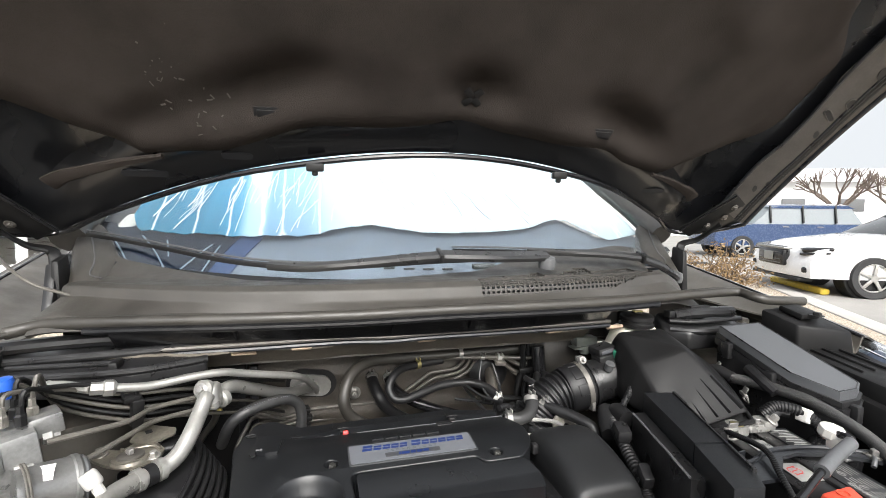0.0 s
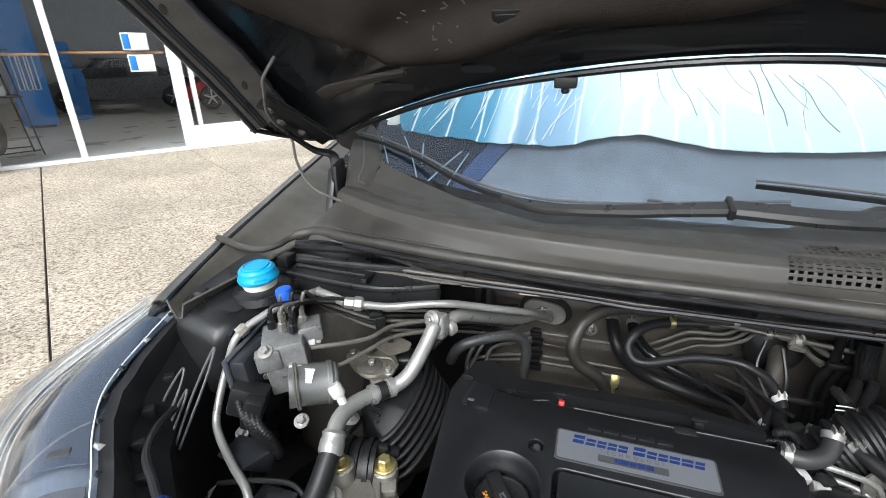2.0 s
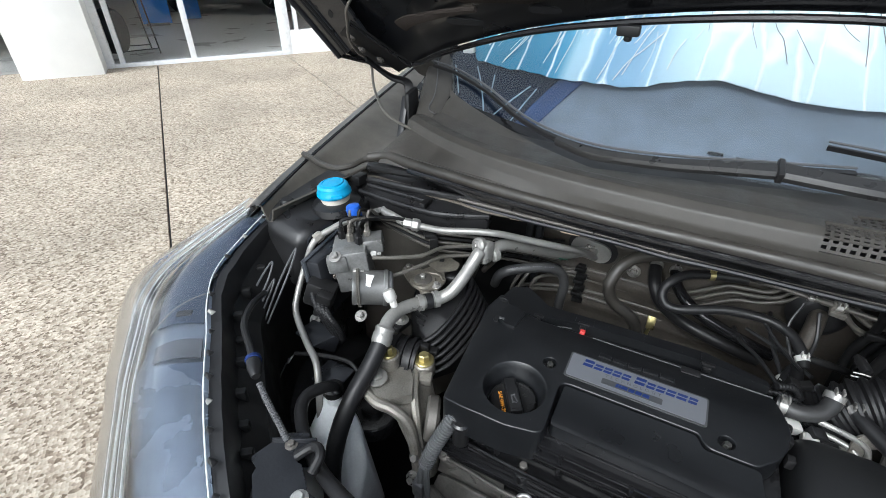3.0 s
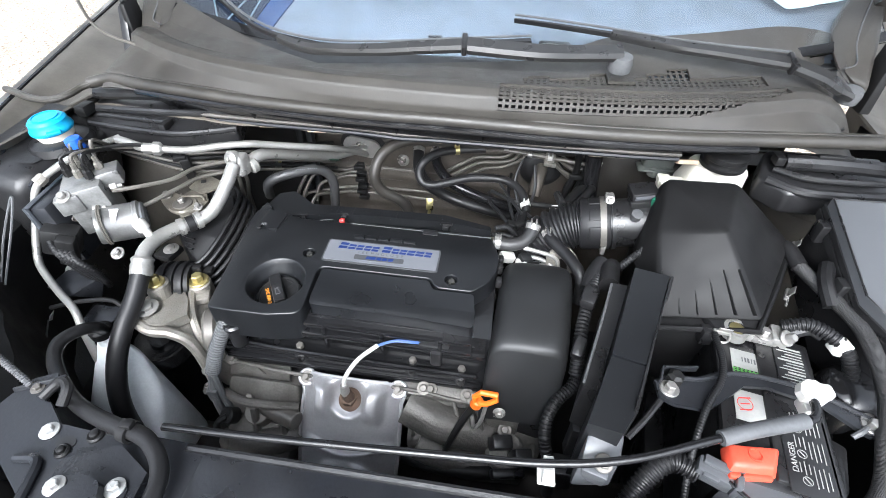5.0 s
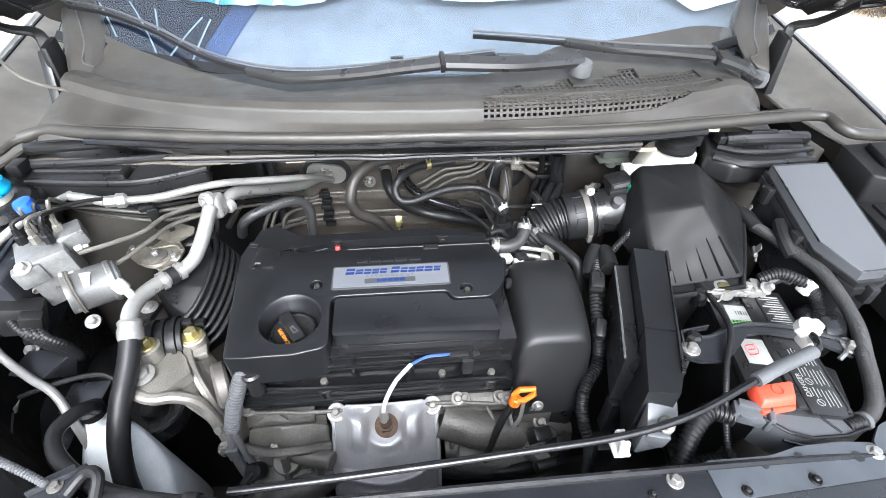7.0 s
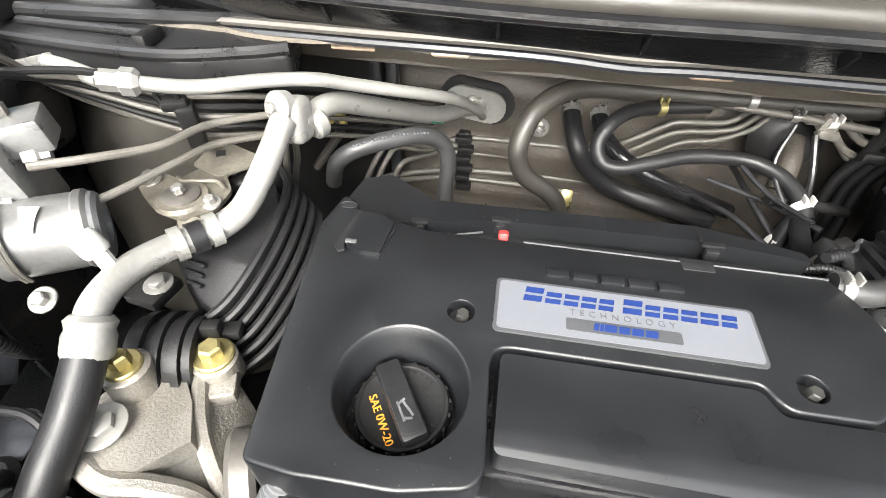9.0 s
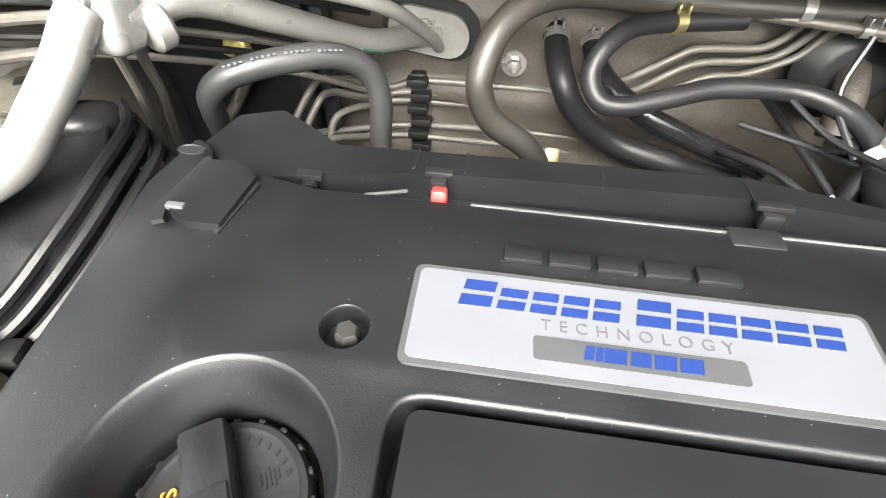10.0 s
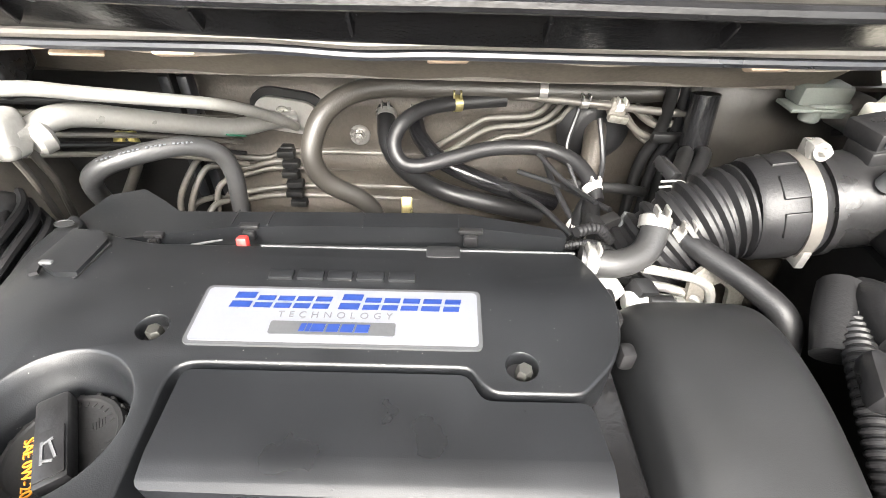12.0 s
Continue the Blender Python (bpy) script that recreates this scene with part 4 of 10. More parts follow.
def firewall_at(u, v):
    x, z = -0.50 + 1.45 * u, 0.99 - 0.65 * v
    bulge = -0.012 * math.exp(-((x - 0.25) / 0.22) ** 2) - 0.05 * math.exp(-((x - 0.66) / 0.10) ** 2) * (0.5 + 0.5 * math.tanh((z - 0.8) * 12))
    rib = 0.006 * (math.sin(z * 75) > 0.7) * (abs(x - 0.05) < 0.28)
    return Vector((x, 1.025 + bulge - rib, z))


firewall = solo("firewall", grid(100, 60, firewall_at, 0.006), WALLM, "grey-brown dusty pressed-metal firewall behind the engine", "firewall", kind="structure", smooth=50)
part("insulator", grid(14, 8, lambda u, v: Vector((-0.49 + 0.36 * u, 0.985 + 0.006 * math.sin(9 * u), 1.0 - 0.35 * v)), 0.012), MATTE, firewall, "black insulation sheet")
for x in (-0.14, -0.118):
    part("insulator_strip", rbox((x, 0.985, 0.90), (0.014, 0.02, 0.17), 0.003), SUPPORT, firewall)
for x in (-0.02, 0.2, 0.46, 0.6):
    part("foam_tab", rbox((x, 0.811, 1.066), (0.035, 0.014, 0.008), 0.003, (-25, 0, 4)), TAN, firewall, "torn tan foam tab")
for x in (-0.05, 0.44):
    part("push_clip", merge(cyl((x, 0.832, 1.068), (0, -0.6, 0.8), 0.009, 0.008, 0.002, 14), cyl((x, 0.829, 1.072), (0, -0.6, 0.8), 0.004, 0.012, 0.001, 8)), MATTE, firewall)

# side aprons and shock towers
for s in (-1, 1):
    x0 = XC + s * 0.70
    part("inner_wing", grid(24, 14, lambda u, v, s=s: Vector((XC + s * (0.775 - 0.10 * (1 - u) ** 2 + 0.02 * math.sin(3.1 * v)), 0.62 + 0.46 * u, 1.03 - 0.6 * v)), 0.004), SUPPORT if s < 0 else MATTE, car, "black painted inner wing")
    if s > 0:
        part("front_apron", grid(14, 8, lambda u, v, s=s: Vector((XC + s * (0.70 - 0.02 * v + 0.012 * math.sin(9 * u)), 0.28 + 0.40 * u, 0.985 - 0.5 * v + 0.04 * u)), 0.004), SUPPORT if s < 0 else MATTE, car, "black plastic apron beside the headlight")
    part("shock_tower", lathe([(0.14, 0), (0.13, 0.4), (0.105, 0.5), (0.09, 0.51)], (XC + s * 0.66, 0.94, 0.45), n=28), PAINT_IN, car)

    def wing_top(u, v, s=s):
        y = 0.63 + 0.84 * u
        edge = 0.79 + 0.13 * u ** 0.8
        inner = 0.76 - 0.08 * min(1, u * 3)
        d = inner + (edge - inner) * v
        dip = 0.028 * math.sin(math.pi * min(1, v * 1.15)) * (1 - 0.3 * u)
        return Vector((XC + s * d, y, 1.065 + 0.085 * u + 0.035 * v * u - dip * (u < 0.97)))

    part("wing_gutter", grid(30, 12, wing_top, 0.004), PAINT_IN, car, "dusty dark grey gutter along the wing")
    part("wing", grid(36, 16, lambda u, v, s=s: Vector((XC + s * (0.79 + 0.13 * u ** 0.8 + 0.09 * math.sin(1.57 * v) ** 0.7), 0.63 + 0.84 * u, 1.066 + 0.12 * u - 0.06 * v * v - 0.55 * v ** 2.2)), 0.003), PAINT, car, "dark grey painted front wing")
    part("wing_edge", tube([wing_top(u, 1.0) for u in (0, 0.2, 0.4, 0.6, 0.8, 1.0)], 0.004, 8), GLOSSY, car)
    part("door_side", rbox((XC + s * 0.87, 2.5, 0.75), (0.06, 2.1, 0.9), 0.03), PAINT, car)
    part("pillar", tube([(XC + s * 0.715, 1.10, 1.24), (XC + s * 0.70, 1.3, 1.36), (XC + s * 0.66, 1.62, 1.53), (XC + s * 0.6, 1.9, 1.63)], 0.035, 12), PAINT, car, "dark windshield pillar")
    for y in (0.55, 3.15):
        w = part("wheel", lathe([(0.2, -0.09), (0.33, -0.11), (0.345, -0.08), (0.345, 0.08), (0.33, 0.11), (0.2, 0.09)], (XC + s * 0.79, y + 0.05, 0.345), (1, 0, 0), 32), TYRE, car)
        part("rim", lathe([(0.2, -0.05), (0.21, 0.05)], (XC + s * 0.80, y + 0.05, 0.345), (s, 0, 0), 24), ALU, w)
part("roof", grid(10, 12, lambda u, v: Vector((XC - 0.62 + 1.24 * u, 1.88 + 2.2 * v, 1.655 - 0.04 * (2 * u - 1) ** 2 - 0.03 * v * v)), 0.03), PAINT, car)
part("tailgate", rbox((XC, 4.1, 1.05), (1.5, 0.1, 1.2), 0.04), PAINT, car)
part("underbody", rbox((XC, 2.1, 0.3), (1.55, 4.0, 0.08), 0.02), MATTE, car)
part("bay_tray", rbox((XC, 0.62, 0.36), (1.3, 0.9, 0.02), 0.005), MATTE, car, "dark undertray below the engine")
part("bumper", hull([(XC + a, b, c) for a, b, c in ((-0.75, 0.45, 0.3), (0.75, 0.45, 0.3), (-0.85, 0.5, 0.6), (0.85, 0.5, 0.6), (-0.4, 0.02, 0.35), (0.4, 0.02, 0.35), (-0.45, -0.02, 0.62), (0.45, -0.02, 0.62), (-0.4, 0.1, 0.72), (0.4, 0.1, 0.72))], 0.03, 3), PAINT, car)

# ---- windshield, dashboard, film ----


def glass_at(u, s):
    d = -0.70 + 1.40 * u
    d2 = d * (1 - 0.12 * s)
    return Vector((XC + d2, 0.98 + 0.27 * d * d + s * (0.90 - 0.12 * d * d), 1.188 + 0.1 * d * d + 0.47 * s + 0.05 * math.sin(3.14 * s) - 0.12 * d * d * s))


windshield = solo("windshield", grid(40, 20, lambda u, v: glass_at(u, -0.07 + 1.07 * v), 0.004), GLASS, "curved clear windshield reflecting the sky", "windshield", smooth=60)
windshield.visible_shadow = False
part("frit_band", grid(40, 2, lambda u, v: glass_at(u, -0.07 + 0.018 * v) + Vector((0, -0.002, 0.003)), 0.001), GLOSSY, windshield, "black printed border along the lower edge")
part("side_moulding", tube([glass_at(0.0, s) for s in (0, 0.3, 0.6, 1.0)], 0.008, 8), RUBBER, windshield)
part("side_moulding", tube([glass_at(1.0, s) for s in (0, 0.3, 0.6, 1.0)], 0.008, 8), RUBBER, windshield)


def film_foot(d):
    """Lower edge of the sheet, as a share of the way up the glass."""
    foot = 0.070 + 0.045 * min(1, max(0, (d + 0.6) / 0.6)) + 0.038 * math.exp(-((d + 0.12) / 0.10) ** 2) + 0.030 * math.exp(-((d - 0.42) / 0.08) ** 2)
    return max(0.035, foot - 0.9 * max(0, d - 0.46)) + 0.05 * (max(0, -0.60 - d) / 0.04) ** 2


def dash_at(u, v):
    d = -0.68 + 1.36 * u
    a = Vector((XC + d, 0.925 + 0.26 * d * d, 1.132 + 0.07 * d * d))
    b = glass_at((d + 0.70) / 1.40, film_foot(min(0.60, max(-0.60, d))) + 0.03) + Vector((0, 0.035, -0.030))
    return a.lerp(b, v) + Vector((0, 0, 0.006 * math.sin(math.pi * v) - 0.01 * max(0, v - 0.95)))


dashboard = solo("dashboard", merge(grid(60, 24, dash_at, 0.02), rbox((XC, 1.42, 1.0), (1.3, 0.1, 0.36), 0.02)), DASH, "dashboard top coloured with blue-grey sky reflection, below a reflective sheet", "dashboard", smooth=60)
for k in range(4):
    part("demist_slot", rbox(dash_at(0.44 + 0.032 * k, 0.27) + Vector((0, 0, 0.003)), (0.024, 0.007, 0.005), 0.001), INK_SHADE, dashboard)
part("demist_grille", rbox(dash_at(0.60, 0.27) + Vector((0, 0, 0.006)), (0.055, 0.014, 0.012), 0.004), INK_SHADE, dashboard, "dark demist grille")


def film_at(u, v):
    d = -0.64 + 1.32 * u
    foot = film_foot(d)
    crumple = 0.25 + 0.75 * min(1, max(0, (0.0 - d) / 0.2))  # smoother towards the silver end
    crease = crumple * (0.0022 * math.sin(d * 61 + 2.5 * math.sin(v * 5 + d * 9)) + 0.0014 * math.sin(d * 131 + 4 * v))
    return glass_at((d + 0.70) / 1.40, foot + (0.62 - foot) * v) + Vector((0, 0.018, -0.014)) + Vector((0, 0.47, -0.88)) * crease


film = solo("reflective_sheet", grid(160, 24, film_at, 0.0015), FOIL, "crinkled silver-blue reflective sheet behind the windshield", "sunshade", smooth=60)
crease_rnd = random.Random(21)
# thin tubes draw crease glints in white and crease shade in grey
for name, shade, u0, u1, count, thick, words in (("crease_glint", WHITE_INK, 0.01, 0.36, 40, 0.0010, "white glint lines painted along creases across the blue end"), ("crease_shade", GREY, 0.36, 0.76, 15, 0.0007, "thin grey shade lines painted along creases in the silver part")):
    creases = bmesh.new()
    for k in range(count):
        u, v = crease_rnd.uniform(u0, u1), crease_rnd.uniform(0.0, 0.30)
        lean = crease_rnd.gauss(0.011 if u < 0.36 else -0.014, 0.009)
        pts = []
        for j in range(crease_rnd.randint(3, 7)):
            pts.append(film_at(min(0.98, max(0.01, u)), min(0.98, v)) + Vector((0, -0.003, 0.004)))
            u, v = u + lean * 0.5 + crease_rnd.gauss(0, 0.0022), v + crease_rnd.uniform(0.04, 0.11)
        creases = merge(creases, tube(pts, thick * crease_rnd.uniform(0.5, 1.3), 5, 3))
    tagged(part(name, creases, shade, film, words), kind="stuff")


def lining_at(u, v):
    return dash_at(-0.02 + (0.185 + 0.045 * v) * u, 0.02 + 0.96 * v) + Vector((0, 0, 0.006))


# added navy sheet: a dark reflection in the windshield, built as a surface
lining = solo("dash_end_reflection", grid(16, 16, lining_at, 0.002), NAVY, "dark navy reflection painted on the dashboard end, with pale straight lines", "dashboard trim")
part("border", grid(3, 16, lambda u, v: lining_at(1.0 + 0.16 * u, v) - Vector((0, 0, 0.002)), 0.002), NAVY_EDGE, lining, "dull blue slanting border")
# pale straight lines across the navy sheet
for a, b in (((0.17, 0.62), (0.38, 0.25)), ((0.36, 0.72), (0.75, 0.06)), ((0.88, 0.62), (0.80, 0.08)), ((0.94, 0.60), (0.98, 0.02)), ((0.55, 0.66), (0.66, 0.34))):
    pts = [lining_at(a[0] + (b[0] - a[0]) * k / 5, a[1] + (b[1] - a[1]) * k / 5) + Vector((0, 0, 0.004)) for k in range(6)]
    part("pale_line", tube(pts, 0.0016, 6, 2), PALE_LINE, lining)
part("corner_tab", hull([(-0.425, 1.19, 1.222), (-0.385, 1.19, 1.222), (-0.425, 1.20, 1.265), (-0.39, 1.20, 1.268), (-0.42, 1.245, 1.225), (-0.385, 1.245, 1.225), (-0.415, 1.235, 1.288), (-0.39, 1.235, 1.290)], 0.010, 3), WHITE, lining, "pale rounded tab behind the glass")

# ---- wipers ----


def ribbon(pts, w, h, up=(0.0, -0.45, 0.9), n=7, taper=0.0):
    """Flat bar with chamfered upper edges, swept along the points."""
    line, bm, rings = spline(pts, n), bmesh.new(), []
    for i, p in enumerate(line):
        d = (line[min(i + 1, len(line) - 1)] - line[max(i - 1, 0)]).normalized()
        side = d.cross(Vector(up)).normalized()
        top = side.cross(d)
        k = 1 - taper * i / (len(line) - 1)
        rings.append([bm.verts.new(p + side * a * w * k + top * b * h) for a, b in ((-0.5, -0.5), (0.5, -0.5), (0.5, 0.05), (0.36, 0.5), (-0.30, 0.5), (-0.5, 0.1))])
    for a, b in zip(rings, rings[1:]):
        for i in range(6):
            bm.faces.new((a[i], a[(i + 1) % 6], b[(i + 1) % 6], b[i]))
    bm.faces.new(rings[0][::-1])
    bm.faces.new(rings[-1])
    return bm


def wiper(arm, shoe, blade, pivot, label):
    w = thing("wiper", pivot, label, "wiper", "windshield wipers")
    part("pivot_cap", lathe([(0.0175, 0), (0.0185, 0.012), (0.0155, 0.022), (0.006, 0.026)], pivot, (0, -0.15, 1), 24), GREY, w, "rounded grey pivot cap")
    part("arm", ribbon(arm, 0.026, 0.012), WIPER, w, "broad black wiper arm")
    part("shoe", ribbon(shoe, 0.021, 0.011, taper=0.4), WIPER, w, "tapering black arm end")
    part("blade", ribbon(blade, 0.010, 0.008, taper=0.6), INK_SHADE, w, "flat black rubber blade")
    part("blade_spine", tube([Vector(p) + Vector((0, 0.004, 0.008)) for p in blade], 0.0022, 6, 6), GREY, w)
    part("joint", rbox(arm[-1], (0.008, 0.032, 0.017), 0.002, (24, 0, 4)), BLACK, w)


WIPER = mat("wiper_paint", (0.016, 0.016, 0.017), 0.34, fine=900, bump=0.05, dust=(0.12, 0.115, 0.105), dust_amount=0.16, dust_scale=14)
wiper([(0.466, 0.862, 1.212), (0.40, 0.846, 1.213), (0.335, 0.833, 1.215), (0.229, 0.832, 1.219)],
      [(0.226, 0.832, 1.218), (0.16, 0.820, 1.215), (0.104, 0.812, 1.211), (0.035, 0.813, 1.206), (-0.018, 0.820, 1.203), (-0.075, 0.850, 1.204)],
      [(0.33, 0.925, 1.200), (0.22, 0.885, 1.202), (0.10, 0.850, 1.201), (0.0, 0.842, 1.200), (-0.083, 0.862, 1.204), (-0.165, 0.915, 1.210), (-0.275, 1.018, 1.222), (-0.37, 1.075, 1.236), (-0.435, 1.080, 1.248)], (0.468, 0.863, 1.186), "long black wiper parked at the windshield foot, on the passenger side")
wiper([(0.850, 0.925, 1.150), (0.820, 0.908, 1.165), (0.786, 0.904, 1.182), (0.728, 0.900, 1.200)],
      [(0.727, 0.900, 1.200), (0.629, 0.896, 1.210), (0.551, 0.906, 1.213), (0.460, 0.941, 1.215)],
      [(0.735, 0.925, 1.200), (0.629, 0.918, 1.206), (0.54, 0.928, 1.209), (0.46, 0.948, 1.212), (0.363, 0.972, 1.214), (0.30, 0.988, 1.214)], (0.857, 0.935, 1.135), "long black wiper parked at the windshield foot, on the driver side")

# ---- raised hood ----
HOOD_A = radians(44)
HW = 0.84


def hood_at(u, v, lift=0.0):
    """u across, v from the rear lip (0) to the front edge (1); lift above the inner face."""
    d = HW * (2 * u - 1)
    c, over = min(abs(d), 0.68), max(0, abs(d) - 0.68)
    y0, z0 = 0.803 + 0.50 * c * c, 1.392 - 0.30 * c * c - 0.55 * over
    ln = 0.98 - 0.15 * d * d
    crown = 0.035 * math.sin(math.pi * v) - 0.05 * d * d * v
    s = v * ln
    nx = Vector((0, math.sin(HOOD_A), math.cos(HOOD_A)))
    return Vector((XC + d * (1 + 0.08 * v), y0 - s * math.cos(HOOD_A), z0 + s * math.sin(HOOD_A))) + nx * (crown + lift)


def corner_cut(u):
    """Where the lid begins at u: its rear corners are rounded off."""
    return 0.155 * max(0, 1 - min(u, 1 - u) / 0.09) ** 1.5


def lid_at(u, v, lift=0.0):
    c = corner_cut(u)
    return hood_at(u, c + (1 - c) * v, lift)


hood = thing("hood", (XC, 1.05, 1.2), "raised dark grey hood with felt lining underneath", "hood")
part("outer_skin", grid(40, 24, lambda u, v: lid_at(u, v, 0.035 + 0.037 * min(1, u / 0.05, (1 - u) / 0.05, v / 0.07, (1 - v) / 0.07)), 0.002), PAINT, hood, "dark grey painted outer skin")


def rounded_bar(w, h):
    return [(s * (w - h) / 2 + h / 2 * math.cos(a), h / 2 * math.sin(a)) for s, a0 in ((1, -90), (-1, 90)) for a in (radians(a0 + 22.5 * k) for k in range(9))]


def inner_lift(u, v):
    d = abs(HW * (2 * u - 1))
    ridge = 0.012 * math.sin(v * 22) * (v < 0.14)
    side = 0.008 * math.sin(min(1, max(0, (d - 0.72) / 0.1)) * math.pi) * (d > 0.72)
    deep = 0.034 * min(1, max(0, (0.70 - d) / 0.06)) * min(1, max(0, (v - 0.085) / 0.04))
    return 0.024 - ridge * 0.4 - side + deep


part("inner_frame", grid(60, 40, lambda u, v: lid_at(u, v, inner_lift(u, corner_cut(u) + (1 - corner_cut(u)) * v)), 0.003), HOODBLK, hood, "black pressed inner frame of the hood")
part("rear_flange", tube([lid_at(u, 0.0, 0.012) for u in (0.0, 0.01, 0.03, 0.06, 0.09, 0.15, 0.3, 0.5, 0.7, 0.85, 0.91, 0.94, 0.97, 0.99, 1.0)], 0.005, 8, 6), GLOSSY, hood)


def pad_width(v):
    """Half width of the felt pad, narrow at the rear corners and behind the front bend."""
    a, b = min(1, max(0, (v - 0.06) / 0.30)), min(1, max(0, (v - 0.5) / 0.14))
    return 0.50 + 0.225 * math.sin(a * math.pi / 2) - 0.07 * b * b * (3 - 2 * b)


def pad_at(u, v):
    d = (2 * u - 1) * pad_width(0.06 + 0.82 * v)
    uu = (d + HW) / (2 * HW)
    start = 0.060 + 0.30 * max(0, abs(d) - 0.38) + (0.05 * math.exp(-((d + 0.24) / 0.07) ** 2) + 0.05 * math.exp(-(d / 0.06) ** 2) + 0.06 * math.exp(-((d - 0.33) / 0.08) ** 2)) * 0.3
    vv = start + (0.88 - start) * v
    q = hood_at(uu, vv)
    dent = sum(a * math.exp(-((d - cx) / wx) ** 2 - ((vv - cv) / wv) ** 2) for cx, cv, wx, wv, a in
               ((-0.30, 0.158, 0.085, 0.040, 0.042), (0.02, 0.130, 0.05, 0.038, 0.04), (0.33, 0.145, 0.09, 0.042, 0.045), (0.05, 0.40, 0.09, 0.05, -0.012), (0.42, 0.42, 0.08, 0.05, -0.012), (-0.3, 0.45, 0.1, 0.06, -0.01), (-0.48, 0.155, 0.06, 0.04, 0.016)))
    wave = 0.003 * noise.noise(Vector((d * 7, vv * 9, 0)))
    edge = 0.02 * (1 - min(1, min(v, 1 - v, u, 1 - u) * 22)) ** 2
    return q + Vector((0, math.sin(HOOD_A), math.cos(HOOD_A))) * (-0.006 + dent + wave + edge)


pad = part("insulation_pad", grid(110, 70, pad_at, 0.006), FELT, hood, "dark brown moulded felt insulation pad", 80)
for cx, cv in ((0.015, 0.118), (-0.505, 0.135), (0.42, 0.4), (-0.1, 0.45)):
    c = hood_at((cx + HW) / (2 * HW), cv, 0.008)
    clip = bmesh.new()
    for k in range(4):
        clip = merge(clip, moved(rbox((0.011, 0, 0), (0.017, 0.012, 0.004), 0.003), pose(0, 0, 0, 0, 0, k * 90 + 45)))
    part("fastener", moved(clip, axis_frame(c, (0, math.sin(HOOD_A), math.cos(HOOD_A)))), MATTE, pad, "black four-petal push fastener")
for cx, cv in ((-0.30, 0.112), (0.285, 0.108)):
    c = hood_at((cx + HW) / (2 * HW), cv, 0.002)
    # black blocks paint the dark inside of the slots on the felt
    part("slot", moved(merge(rbox((0, 0, 0), (0.046, 0.022, 0.003), 0.0014), rbox((0, 0, -0.002), (0.036, 0.013, 0.003), 0.001)), axis_frame(c, (0, math.sin(HOOD_A), math.cos(HOOD_A)))), INK_SHADE, pad, "dark oblong slot")
scuff_rnd = random.Random(8)
for cx, cv, n_s in ((-0.42, 0.23, 26), (-0.36, 0.29, 18), (-0.40, 0.15, 14), (0.16, 0.36, 14), (-0.15, 0.30, 10)):
    scuffs = bmesh.new()
    for k in range(n_s):
        q = hood_at((cx + scuff_rnd.gauss(0, 0.022) + HW) / (2 * HW), cv + scuff_rnd.gauss(0, 0.022), -0.0105)
        scuffs = merge(scuffs, moved(rbox((0, 0, 0), (scuff_rnd.uniform(0.003, 0.009), scuff_rnd.uniform(0.001, 0.0025), 0.001), 0, (0, 0, scuff_rnd.uniform(0, 180))), axis_frame(q, (0, math.sin(HOOD_A), math.cos(HOOD_A)))))
    tagged(part("scuff", scuffs, SCUFF, pad, "pale rubbed scuff marks on the felt"), kind="stuff")
for dd, vv, ln in ((-0.50, 0.045, 0.10), (-0.36, 0.035, 0.05), (0.52, 0.045, 0.08)):
    part("frame_slot", moved(plate(rounded_bar(ln, 0.014), Matrix.Identity(4), 0.004, 0.001), axis_frame(hood_at((dd + HW) / (2 * HW), vv, inner_lift((dd + HW) / (2 * HW), vv) - 0.006), (0, math.sin(HOOD_A), math.cos(HOOD_A)))), SUPPORT, hood, "raised slot in the black frame")
for s in (-1, 1):
    part("pad_tongue", ribbon([hood_at(0.5 + s * (0.5 - u), v, -0.004) for u, v in ((0.103, 0.122), (0.12, 0.122), (0.14, 0.114), (0.17, 0.104), (0.195, 0.095), (0.22, 0.086))], 0.030, 0.006, (0, -math.sin(HOOD_A), -math.cos(HOOD_A)), 6, 0.75), FELT, pad, "narrow felt tongue along the frame")
for d in (-0.235, 0.232):
    c = hood_at((d + HW) / (2 * HW), 0.0)
    part("rubber_stop", merge(rbox(c + Vector((0, 0.0, -0.002)), (0.030, 0.014, 0.014), 0.003), cyl(c + Vector((0, 0.004, -0.016)), (0, 0, 1), 0.0055, 0.016, 0.002, 12)), MATTE, hood, "small black rubber hood stop")
